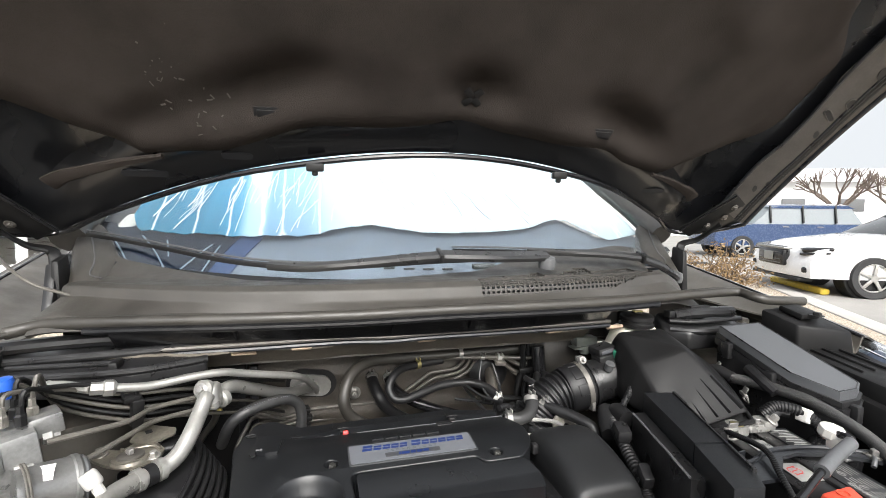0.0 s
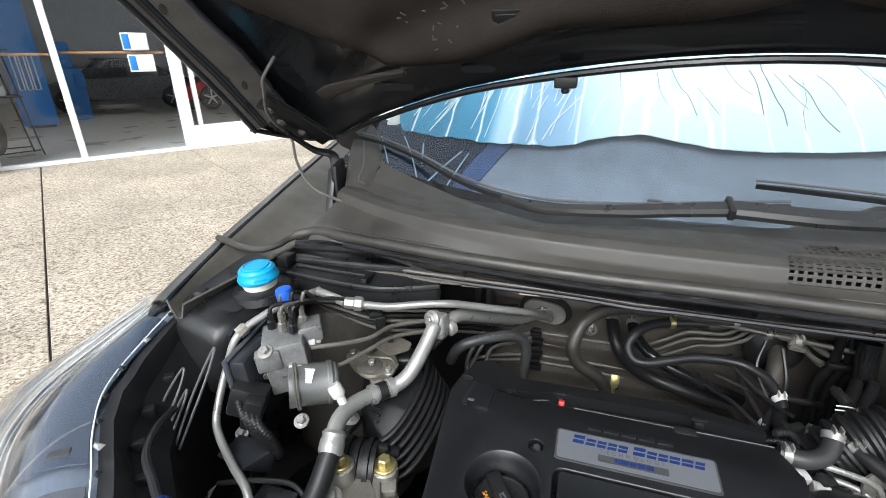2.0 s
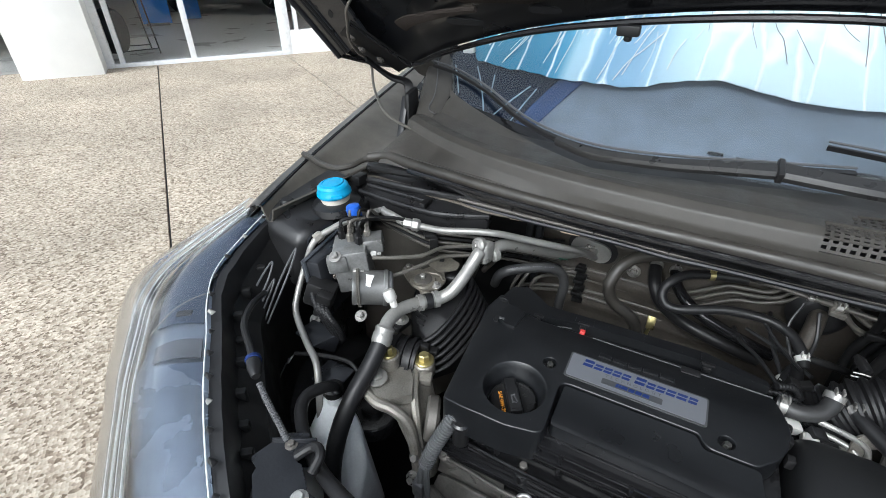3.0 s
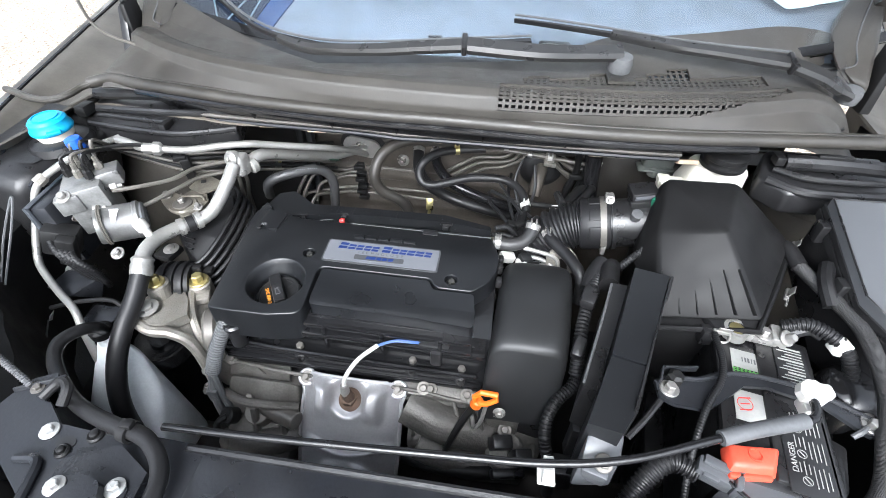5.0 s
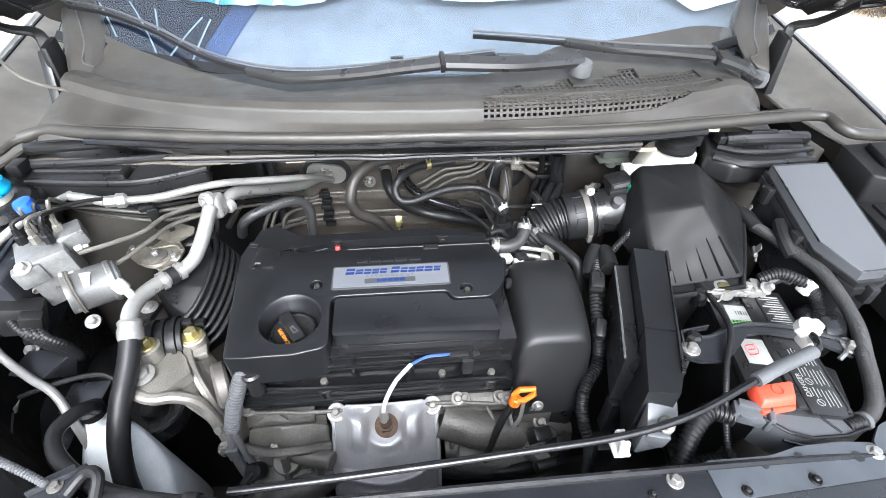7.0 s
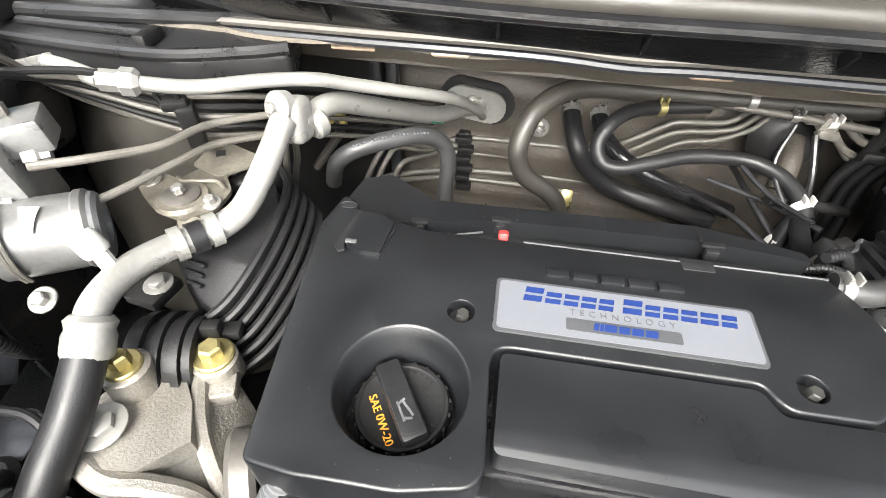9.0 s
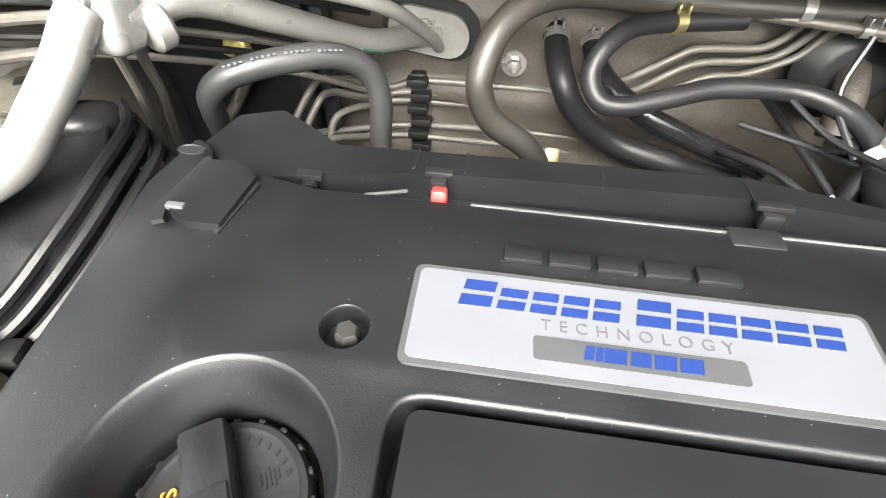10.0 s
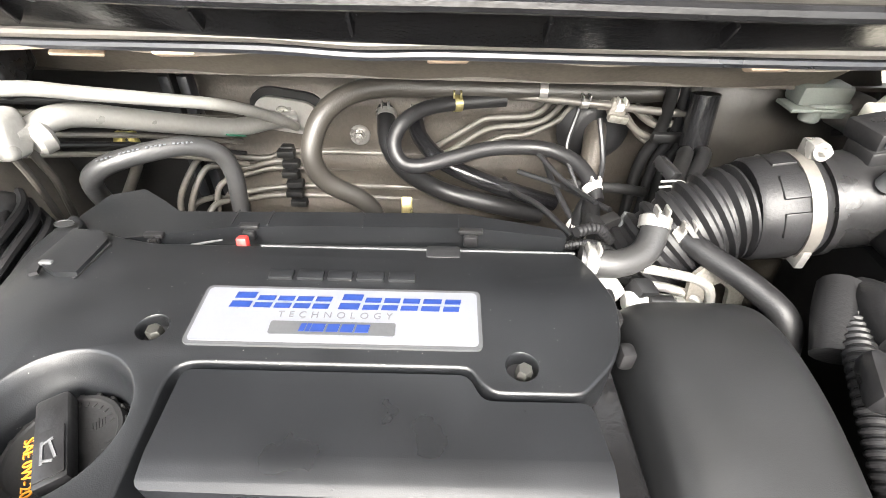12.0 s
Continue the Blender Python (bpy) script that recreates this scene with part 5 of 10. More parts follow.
for s in (-1, 1):
    # side rails with punched holes, then the hinge
    def rail_at(u, v, s=s):
        vv = 0.155 + 0.745 * u
        inner = max(0.732, pad_width(vv) + 0.018)
        d = s * (inner + (0.815 - inner) * v)
        return hood_at((d + HW) / (2 * HW), vv) + Vector((0, math.sin(HOOD_A), math.cos(HOOD_A))) * (-0.010 - 0.003 * math.sin(math.pi * v))

    def rail_normal(u, v):
        n = (rail_at(u + 0.02, v) - rail_at(u - 0.02, v)).cross(rail_at(u, v + 0.1) - rail_at(u, v - 0.1)).normalized()
        return n if n.z > 0 else -n

    part("side_rail", grid(40, 8, rail_at, 0.002), RAILP, hood, "dark pressed side rail with punched holes", 50)
    # flat black ovals painted as the shade inside punched holes
    for k, (u, v, r) in enumerate(((0.06, 0.5, 0.004), (0.13, 0.42, 0.006), (0.17, 0.6, 0.004), (0.38, 0.5, 0.006), (0.6, 0.55, 0.009))):
        c = rail_at(u, v) - rail_normal(u, v) * 0.0052
        part("punched_hole", moved(lathe([(r, 0.0020), (r, 0.0028)], (0, 0, 0), n=16), axis_frame(c, rail_normal(u, v)) @ Matrix.Diagonal((0.8, 1.5, 1, 1))), INK_SHADE, hood)
    for vv, rr in ((0.02, 0.004), (0.97, 0.006), (0.62, 0.003)):
        part("rail_fold", tube([rail_at(u / 10, vv) - Vector((0, math.sin(HOOD_A), math.cos(HOOD_A))) * 0.002 for u in range(11)], rr, 8, 4), SUPPORT, hood)
    for u, v, w, h in ((0.44, 0.35, 0.032, 0.010), (0.50, 0.62, 0.030, 0.018), (0.68, 0.4, 0.04, 0.014)):
        c = rail_at(u, v) - rail_normal(u, v) * 0.0026
        m = axis_frame(c, rail_normal(u, v)) @ pose(0, 0, 0, 0, 0, 70 - s * 12)
        part("pressed_rim", moved(tube([(p[0], p[1], -0.0004) for p in rounded_bar(w, h) + rounded_bar(w, h)[:1]], 0.0012, 6, straight=True), m), RAILP, hood)
        # flat black plate gives the cut-out its painted dark
        part("cut_out", moved(plate(rounded_bar(w, h), Matrix.Identity(4), 0.0012, 0), m @ Matrix.Translation((0, 0, -0.0008))), INK_SHADE, hood)
    side_of = (lambda u: u) if s < 0 else (lambda u: 1 - u)
    for vv in (0.70, 0.76):
        part("rail_groove", tube([rail_at(k / 10, vv) - rail_normal(k / 10, vv) * 0.0015 for k in range(11)], 0.0042, 8, 4), INK_SHADE, hood)
    hinge = part("hinge", hull([hood_at(side_of(u), v, lift) for u, v in ((0.038, 0.205), (0.058, 0.212), (0.072, 0.030), (0.092, 0.030)) for lift in (-0.012, -0.017)], 0.002), MATTE, hood, "black steel hood hinge plate")
    part("flange", tube([hood_at(side_of(u), v, -0.021) for u, v in ((0.058, 0.21), (0.075, 0.12), (0.092, 0.030))], 0.0030, 8, 5), GLOSSY, hinge)
    for u, v in ((0.048, 0.180), (0.050, 0.140), (0.062, 0.090)):
        part("bolt", bolt_bm(hood_at(side_of(u), v, -0.018), (0, -math.sin(HOOD_A), -math.cos(HOOD_A)), 0.0050, 0.005), DULL, hinge)
    part("arm", ribbon([hood_at(side_of(0.052), 0.120, -0.028), hood_at(side_of(0.066), 0.045, -0.030), Vector((XC + s * 0.700, 1.005, 1.222)), Vector((XC + s * 0.690, 0.995, 1.190))], 0.020, 0.006), MATTE, hinge, "slim black hinge arm")
    part("hinge_foot", hull([(XC + s * 0.672, 0.965, 1.10), (XC + s * 0.69, 0.965, 1.10), (XC + s * 0.672, 1.02, 1.10), (XC + s * 0.69, 1.02, 1.10), (XC + s * 0.678, 0.975, 1.205), (XC + s * 0.69, 0.975, 1.205), (XC + s * 0.678, 1.015, 1.215), (XC + s * 0.69, 1.015, 1.215)], 0.004), MATTE, hood)
# solid black wedge that stands in for shade in the cowl gap
part("cowl_gap_shade", hull([(-0.452, 0.93, 1.09), (-0.435, 0.93, 1.09), (-0.452, 1.0, 1.12), (-0.435, 1.0, 1.12), (-0.462, 0.985, 1.20), (-0.445, 0.985, 1.20)], 0.003), INK_SHADE, car)
solo("washer_hose", tube([hood_at(0.085, 0.255, -0.012), hood_at(0.070, 0.245, -0.028), (-0.505, 0.876, 1.355), (-0.520, 0.895, 1.320), (-0.527, 0.925, 1.292), (-0.535, 0.978, 1.260), (-0.514, 0.956, 1.217), (-0.468, 0.916, 1.189), (-0.436, 0.908, 1.170), (-0.389, 0.920, 1.149)], 0.0030, 8, 8), LINEM, "thin grey washer hose looping down from the hood", "hose")

# ---- engine ----
engine = thing("engine", (0.12, 0.62, 0.45), "black four-cylinder engine standing across the bay", "engine")
part("block", hull([(-0.12, 0.56, 0.45), (0.45, 0.56, 0.45), (-0.10, 0.55, 0.80), (0.32, 0.55, 0.80), (-0.10, 0.86, 0.82), (0.32, 0.86, 0.82), (0.45, 0.85, 0.45), (-0.12, 0.85, 0.45), (0.45, 0.6, 0.7), (0.45, 0.8, 0.7)], 0.015), DARKCAST, engine)
head = part("cylinder_head", merge(rbox((0.11, 0.57, 0.815), (0.42, 0.16, 0.07), 0.008), rbox((0.11, 0.495, 0.838), (0.40, 0.02, 0.014), 0.003)), GLOSSY, engine, "dark cylinder head below the valve cover")
vc = part("valve_cover", merge(prism([(-0.10, 0.52), (0.315, 0.515), (0.315, 0.72), (-0.10, 0.72)], 0.855, 0.925, 0.012, 3), rbox((0.11, 0.506, 0.857), (0.41, 0.03, 0.016), 0.004), tube([(-0.09, 0.512, 0.888), (0.02, 0.512, 0.886), (0.2, 0.512, 0.886), (0.31, 0.512, 0.886)], 0.006, 8)), GLOSSY, engine, "glossy black valve cover with a bolted flange")
for x, y, z in ((0.030, 0.501, 0.866), (0.204, 0.503, 0.864), (0.278, 0.499, 0.864)):
    part("bolt_boss", cyl((x, y, 0.828), (0, -0.1, 1), 0.0120, 0.038, 0.002, 16), GLOSSY, vc)
    part("bolt", bolt_bm((x, y, z), (0, -0.15, 1), 0.0058, 0.008, False), DULL, vc)
part("flange_rib", tube([(-0.09, 0.50, 0.866), (0.0, 0.493, 0.868), (0.12, 0.49, 0.869), (0.3, 0.489, 0.868)], 0.004, 8), GLOSSY, vc)
for x in (-0.03, 0.075, 0.16, 0.245):
    part("rib", rbox((x, 0.512, 0.90), (0.006, 0.03, 0.05), 0.002), GLOSSY, vc)
part("dipstick_guide", merge(cyl((-0.063, 0.495, 0.868), (0, 0, 1), 0.012, 0.046, 0.002, 16), cyl((-0.063, 0.495, 0.906), (0, 0, 1), 0.0155, 0.01, 0.003, 18)), BLACK, engine)
# castings at the front of the block
part("oil_control_valve", merge(hull([(-0.06, 0.455, 0.77), (0.02, 0.455, 0.775), (-0.07, 0.47, 0.80), (0.03, 0.47, 0.80), (-0.06, 0.52, 0.79), (0.02, 0.52, 0.8)], 0.006), cyl((-0.03, 0.44, 0.755), (0, -0.3, 1), 0.02, 0.03), cyl((-0.075, 0.46, 0.775), (0.9, -0.3, 0.1), 0.014, 0.12)), DULL, engine, "dull grey oil control valve")
part("water_pump_housing", merge(lathe([(0.055, 0), (0.055, 0.04), (0.045, 0.05), (0.02, 0.055)], (-0.03, 0.43, 0.70), (0, -0.5, 0.8)), tube([(-0.09, 0.42, 0.70), (-0.04, 0.40, 0.735), (0.02, 0.42, 0.74), (0.04, 0.46, 0.72)], 0.022, 12)), DARKCAST, engine, "dark cast water pump housing")
part("bracket_plate", hull([(0.035, 0.43, 0.75), (0.02, 0.42, 0.69), (0.05, 0.43, 0.69), (0.04, 0.45, 0.78), (0.005, 0.45, 0.77), (0.06, 0.46, 0.72)], 0.004), DULL, engine)
for c in ((0.02, 0.445, 0.787), (-0.045, 0.448, 0.792), (-0.06, 0.43, 0.745), (0.04, 0.425, 0.735), (0.0, 0.425, 0.75), (-0.075, 0.45, 0.77)):
    bolt(engine, c, (0, -0.5, 0.85), 0.0055, 0.008, DULL)
part("exhaust_casting", merge(tube([(0.20, 0.47, 0.80), (0.26, 0.455, 0.785), (0.33, 0.46, 0.765), (0.40, 0.47, 0.74)], 0.03, 12), tube([(0.22, 0.44, 0.745), (0.29, 0.43, 0.725), (0.38, 0.44, 0.71)], 0.026, 12), rbox((0.26, 0.487, 0.822), (0.14, 0.03, 0.03), 0.006, (20, 0, 0))), DARKCAST, engine, "dusty cast housing beside the heat shield")
for c in ((0.235, 0.478, 0.836), (0.29, 0.478, 0.834), (0.325, 0.47, 0.82), (0.35, 0.45, 0.80)):
    bolt(engine, c, (0, -0.4, 0.9), 0.006, 0.009, DULL)
part("thermostat_housing", merge(cyl((0.35, 0.455, 0.72), (0.1, -0.4, 0.9), 0.03, 0.06, 0.004), cyl((0.34, 0.44, 0.75), (1, 0.1, 0), 0.018, 0.06), rbox((0.345, 0.475, 0.79), (0.05, 0.04, 0.06), 0.006)), DARKCAST, engine)

part("oil_filter_cap", lathe([(0.017, 0), (0.018, 0.006), (0.018, 0.03), (0.014, 0.036), (0.0, 0.037)], (-0.05, 0.448, 0.71), (0, -0.5, 0.86), 24), MATTE, engine, "round black plastic cap")
part("head_flange", merge(tube([(-0.10, 0.487, 0.825), (-0.04, 0.478, 0.835), (0.02, 0.472, 0.838), (0.20, 0.472, 0.838), (0.26, 0.47, 0.832), (0.32, 0.468, 0.826)], 0.003, 8), rbox((0.26, 0.482, 0.822), (0.13, 0.006, 0.034), 0.002, (-35, 0, 0)), rbox((-0.04, 0.486, 0.818), (0.10, 0.006, 0.034), 0.002, (-35, 0, 0))), DARKCAST, engine, "dusty aluminium head flange")
for gx in (-0.05, 0.265):
    part("gusset", moved(prism([(-0.022, 0), (0.022, 0), (0.0, 0.016)], 0, 0.004, 0.001), pose(gx, 0.478, 0.816, 55, 0, 0)), DARKCAST, engine)
part("exhaust_tube", merge(lathe([(0.021, 0), (0.022, 0.004), (0.022, 0.12), (0.018, 0.126)], (0.205, 0.452, 0.742), (1, 0.05, 0.05), 24), lathe([(0.024, 0.06), (0.025, 0.062), (0.025, 0.068), (0.024, 0.07)], (0.205, 0.452, 0.742), (1, 0.05, 0.05), 24)), DARKCAST, engine, "dusty grey exhaust tube")
for c in ((-0.085, 0.488, 0.832), (0.225, 0.475, 0.842), (0.30, 0.472, 0.836)):
    bolt(engine, c, (0, -0.5, 0.86), 0.006, 0.007, DULL)
for c, sz in (((0.345, 0.43, 0.80), (0.03, 0.02, 0.03)), ((0.375, 0.42, 0.785), (0.026, 0.022, 0.04)), ((0.36, 0.405, 0.76), (0.05, 0.015, 0.02))):
    part("sensor_plug", rbox(c, sz, 0.004, (20, 10, 15)), BLACK, engine)

# rough castings, hoses and solenoid round the heat shield
part("pump_casting", merge(hull([(-0.085, 0.470, 0.815), (-0.035, 0.462, 0.825), (0.030, 0.466, 0.822), (-0.095, 0.448, 0.770), (-0.020, 0.432, 0.775), (0.034, 0.440, 0.770), (-0.070, 0.425, 0.735), (0.018, 0.418, 0.730), (-0.06, 0.50, 0.74), (0.03, 0.50, 0.74)], 0.008, 3), tube([(-0.090, 0.452, 0.790), (-0.055, 0.436, 0.800), (-0.010, 0.434, 0.802), (0.034, 0.444, 0.792)], 0.007, 10), tube([(-0.030, 0.428, 0.800), (-0.028, 0.416, 0.765), (-0.034, 0.410, 0.725)], 0.006, 8), tube([(0.012, 0.430, 0.795), (0.016, 0.416, 0.760), (0.010, 0.408, 0.720)], 0.006, 8)), DARKCAST, engine, "dusty ribbed pump casting with raised webs")
part("cable_boot", merge(cyl((-0.072, 0.432, 0.758), (-0.3, -0.5, 0.8), 0.013, 0.024, 0.003, 18), tube([(-0.076, 0.420, 0.776), (-0.088, 0.412, 0.770), (-0.098, 0.412, 0.745), (-0.10, 0.42, 0.70)], 0.005, 10)), MATTE, engine)
part("exhaust_rib", merge(*[tube([(0.205 + 0.032 * k, 0.478, 0.818), (0.212 + 0.034 * k, 0.455, 0.805), (0.214 + 0.036 * k, 0.436, 0.770)], 0.0035, 8) for k in range(4)]), DARKCAST, engine)
part("lower_hose", tube([(0.20, 0.428, 0.715), (0.25, 0.415, 0.725), (0.31, 0.412, 0.732), (0.36, 0.420, 0.728)], 0.011, 12), MATTE, engine)
part("earth_strap", merge(rbox((0.338, 0.452, 0.842), (0.012, 0.004, 0.040), 0.001, (20, 0, 8)), bolt_bm((0.337, 0.444, 0.858), (0, -0.9, 0.3), 0.005, 0.006)), ZINC, engine)

# heat shield
hs = thing("exhaust_heat_shield", (0.11, 0.43, 0.70), "silver pressed-steel exhaust heat shield with a sensor", "heat shield")


def shield_at(u, v):
    w = 0.076 + 0.004 * math.sin(3 * v) + 0.010 * math.exp(-((v - 0.06) / 0.07) ** 2)
    x = 0.116 + (2 * u - 1) * w
    e = 1 - abs(2 * u - 1) ** 4
    z = 0.828 - 0.10 * v - 0.07 * v * v
    rib = 0.022 * (math.exp(-((u - 0.25) / 0.075) ** 4) + math.exp(-((u - 0.75) / 0.075) ** 4)) * math.exp(-((v - 0.2) / 0.15) ** 4)
    hollow = -0.012 * math.exp(-((u - 0.5) / 0.12) ** 2 - ((v - 0.15) / 0.11) ** 2)
    swage = 0.012 * math.exp(-((v - 0.58 - 0.05 * math.cos((u - 0.5) * 5)) / 0.035) ** 2) * e
    reach = math.hypot((u - 0.5) * 0.155, (v - 0.17) * 0.15)
    swage += 0.005 * math.exp(-((reach - 0.028) / 0.006) ** 2) + 0.010 * math.exp(-(max(0, math.hypot((u - 0.5) * 0.155, (v - 1.0) * 0.16) - 0.048) / 0.006) ** 2)
    return Vector((x, 0.490 - 0.020 * e - 0.115 * v - 0.6 * rib - 0.5 * hollow - 0.6 * swage, z + 0.022 * e + 0.8 * rib + 0.8 * hollow + 0.8 * swage))


part("shell", grid(64, 72, shield_at, 0.0025), SHIELD, hs, smooth=70)
for p in (shield_at(0.09, 0.075), shield_at(0.91, 0.075)):
    x, y, z = p + Vector((0, -0.003, 0.005))
    part("lug", cyl((x, y + 0.006, z - 0.006), (0, -0.5, 0.87), 0.0140, 0.005, 0.002, 24), SHIELD, hs)
    part("recess", lathe([(0.0095, 0), (0.0090, 0.0006), (0.0, 0.0007)], (x, y + 0.0035, z - 0.0010), (0, -0.5, 0.87), 24), DULL, hs)
    bolt(hs, (x, y + 0.0033, z - 0.0008), (0, -0.5, 0.87), 0.0052, 0.006, DULL, washer=False)
for u in (0.012, 0.988):
    part("folded_rim", tube([shield_at(u, 0.10 + 0.85 * k / 9) + Vector((0, -0.002, 0.003)) for k in range(10)], 0.0030, 8, 4), SHIELD, hs)
part("folded_rim", tube([shield_at(0.16 + 0.68 * k / 9, 0.01) + Vector((0, 0, 0.002)) for k in range(10)], 0.0026, 8, 4), SHIELD, hs)
sensor = thing("oxygen_sensor", (0.117, 0.45, 0.81), "rusty oxygen sensor with a white sleeve and blue lead", "sensor")
part("collar", lathe([(0.0175, 0), (0.017, 0.005), (0.012, 0.007)], (0.118, 0.452, 0.822), (0, -0.5, 0.87)), RUST, sensor, "rusty round collar")
part("body", merge(lathe([(0.011, 0), (0.0115, 0.012)], (0.118, 0.450, 0.824), (0, -0.25, 0.97), 6), lathe([(0.0085, 0.01), (0.0075, 0.03), (0.006, 0.034)], (0.118, 0.450, 0.824), (0, -0.2, 0.98), 14)), RUST, sensor)
part("ferrule", lathe([(0.0062, 0), (0.0068, 0.008), (0.0055, 0.016), (0.005, 0.022)], (0.117, 0.443, 0.853), (0, 0.0, 1), 12), ZINC, sensor)
part("white_sleeve", tube([(0.117, 0.443, 0.872), (0.120, 0.447, 0.890), (0.135, 0.466, 0.908), (0.158, 0.488, 0.916)], 0.0031, 10), WHITE, sensor, "white braided sleeve")
part("blue_lead", merge(*[tube([(0.157, 0.487 + o, 0.916), (0.18, 0.498 + o, 0.917), (0.205, 0.502 + o, 0.914), (0.225, 0.508, 0.908)], 0.0011, 6) for o in (-0.0014, 0.0, 0.0014)]), LEAD_BLUE, sensor, "thin blue leads")
part("connector", merge(rbox((0.236, 0.51, 0.905), (0.045, 0.022, 0.016), 0.003), rbox((0.24, 0.497, 0.893), (0.016, 0.012, 0.03), 0.003)), BLACK, sensor)
part("lead", tube([(0.255, 0.512, 0.906), (0.28, 0.516, 0.905), (0.31, 0.522, 0.90)], 0.0035, 8), MATTE, sensor)

# dipstick
dip = thing("dipstick", (0.30, 0.46, 0.78), "bright orange dipstick loop on a dark tube", "dipstick")
loop = tube([(0.303, 0.449, 0.868), (0.301, 0.451, 0.879), (0.309, 0.453, 0.888), (0.331, 0.453, 0.887), (0.331, 0.450, 0.879), (0.318, 0.448, 0.869), (0.303, 0.449, 0.868)], 0.0042, 10, straight=True)
part("handle", merge(loop, cyl((0.303, 0.451, 0.856), (0.25, 0, 0.97), 0.0085, 0.016, 0.002, 14)), ORANGE, dip, "orange finger loop")
part("tube", tube([(0.303, 0.451, 0.86), (0.285, 0.44, 0.82), (0.27, 0.425, 0.78), (0.26, 0.42, 0.72)], 0.0055, 10), MATTE, dip)
part("bracket", tube([(0.318, 0.45, 0.862), (0.313, 0.44, 0.835), (0.305, 0.44, 0.815), (0.30, 0.45, 0.83)], 0.003, 8), ZINC, dip)

# ---- engine cover ----
TOPZ = 0.962


def on_cover(x, y, h=0.0):
    return Vector((x, y, TOPZ + 0.07 * (y - 0.61) + h))


COVER_M = Matrix(((1, 0, 0, 0), (0, 1, 0, 0), (0, 0.07, 1, -0.07 * 0.61), (0, 0, 0, 1)))
cover = thing("engine_cover", (0.1, 0.6, 0.90), "satin black plastic engine cover with a silver badge", "engine cover")
FX, FY = -0.010, 0.550


def inset(outline, k):
    """The outline drawn in by k along its own normals (outlines run clockwise or not)."""
    area = sum(p[0] * q[1] - q[0] * p[1] for p, q in zip(outline, outline[1:] + outline[:1]))
    sgn, out = (1 if area > 0 else -1), []
    for i, p in enumerate(outline):
        a, b = Vector(outline[i - 1]), Vector(outline[(i + 1) % len(outline)])
        d = (b - a).normalized()
        out.append((p[0] - sgn * d.y * k, p[1] + sgn * d.x * k))
    return out


def pierced(outline, holes, z0, z1, r):
    """Moulded shell with a rounded rim; holes: (ring of points, [(grow, z), ...]) walls going down."""
    bm = bmesh.new()
    steps = [(r, z1), (r * 0.62, z1 - r * 0.08), (r * 0.29, z1 - r * 0.29), (r * 0.08, z1 - r * 0.62), (0, z1 - r), (0, z0)]
    rings = [[bm.verts.new((x, y, z)) for x, y in inset(outline, k)] for k, z in steps]
    loops = [rings[0]]
    for a, b in zip(rings, rings[1:]):
        for i in range(len(a)):
            j = (i + 1) % len(a)
            bm.faces.new((a[i], a[j], b[j], b[i]))
    for (cx, cy), walls in holes:
        hr = [[bm.verts.new((cx + dx + g * math.cos(2 * math.pi * i / 48), cy + dy + g * math.sin(2 * math.pi * i / 48), z)) for i in range(48)] for g, dx, dy, z in walls]
        loops.append(hr[0])
        for a, b in zip(hr, hr[1:]):
            for i in range(48):
                j = (i + 1) % 48
                bm.faces.new((a[i], a[j], b[j], b[i]))
    flat = [v for loop in loops for v in loop]
    for tri in tessellate_polygon([[v.co for v in loop] for loop in loops]):
        bm.faces.new([flat[i] for i in tri])
    return bm


main_outline = round_poly([(-0.113, 0.690), (-0.102, 0.728), (-0.085, 0.716), (-0.079, 0.700), (-0.060, 0.700), (-0.046, 0.694), (0.300, 0.694), (0.309, 0.672), (0.317, 0.640), (0.313, 0.612), (0.303, 0.592), (0.281, 0.571), (0.230, 0.571), (0.222, 0.578), (0.217, 0.587),
                           (0.055, 0.587), (0.047, 0.584), (0.044, 0.576), (0.047, 0.505), (0.040, 0.496), (0.0, 0.488), (-0.06, 0.488), (-0.092, 0.493)], 0.006, 3)
T0 = TOPZ
filler = ((FX, FY), [(0.0445, 0, 0, T0), (0.0437, 0, 0, T0 - 0.0004), (0.0428, 0, -0.0003, T0 - 0.0018), (0.0402, 0, -0.001, T0 - 0.009), (0.0378, 0, -0.0018, T0 - 0.019), (0.0366, 0, -0.0022, T0 - 0.0215), (0.0360, 0, -0.0024, T0 - 0.025), (0.0360, 0, -0.0024, T0 - 0.05)])
bolt_holes = [((x, y), [(0.0100, 0, 0, T0), (0.0095, 0, 0, T0 - 0.0006), (0.0092, 0, 0, T0 - 0.003), (0.0090, 0, 0, T0 - 0.013)]) for x, y in ((0.020, 0.611), (0.2475, 0.589))]
shell = moved(pierced(main_outline, [filler] + bolt_holes, 0.905, TOPZ, 0.0024), COVER_M)
for cut in (0.652, 0.666, 0.680):
    bmesh.ops.bisect_plane(shell, geom=shell.verts[:] + shell.edges[:] + shell.faces[:], plane_co=(0, cut, 0), plane_no=(0, 1, 0))
for cut in (-0.10, -0.085, -0.072, -0.06, -0.05, -0.035, -0.02):
    bmesh.ops.bisect_plane(shell, geom=shell.verts[:] + shell.edges[:] + shell.faces[:], plane_co=(cut, 0, 0), plane_no=(1, 0, 0))
for v in shell.verts:
    v.co.z -= 1.6 * max(0, -0.030 - v.co.x) ** 2
    v.co.z -= 0.16 * max(0, v.co.y - 0.652) * min(1, max(0, (v.co.x + 0.05) / 0.03))
body = part("shell", shell, COVER, cover, smooth=40)
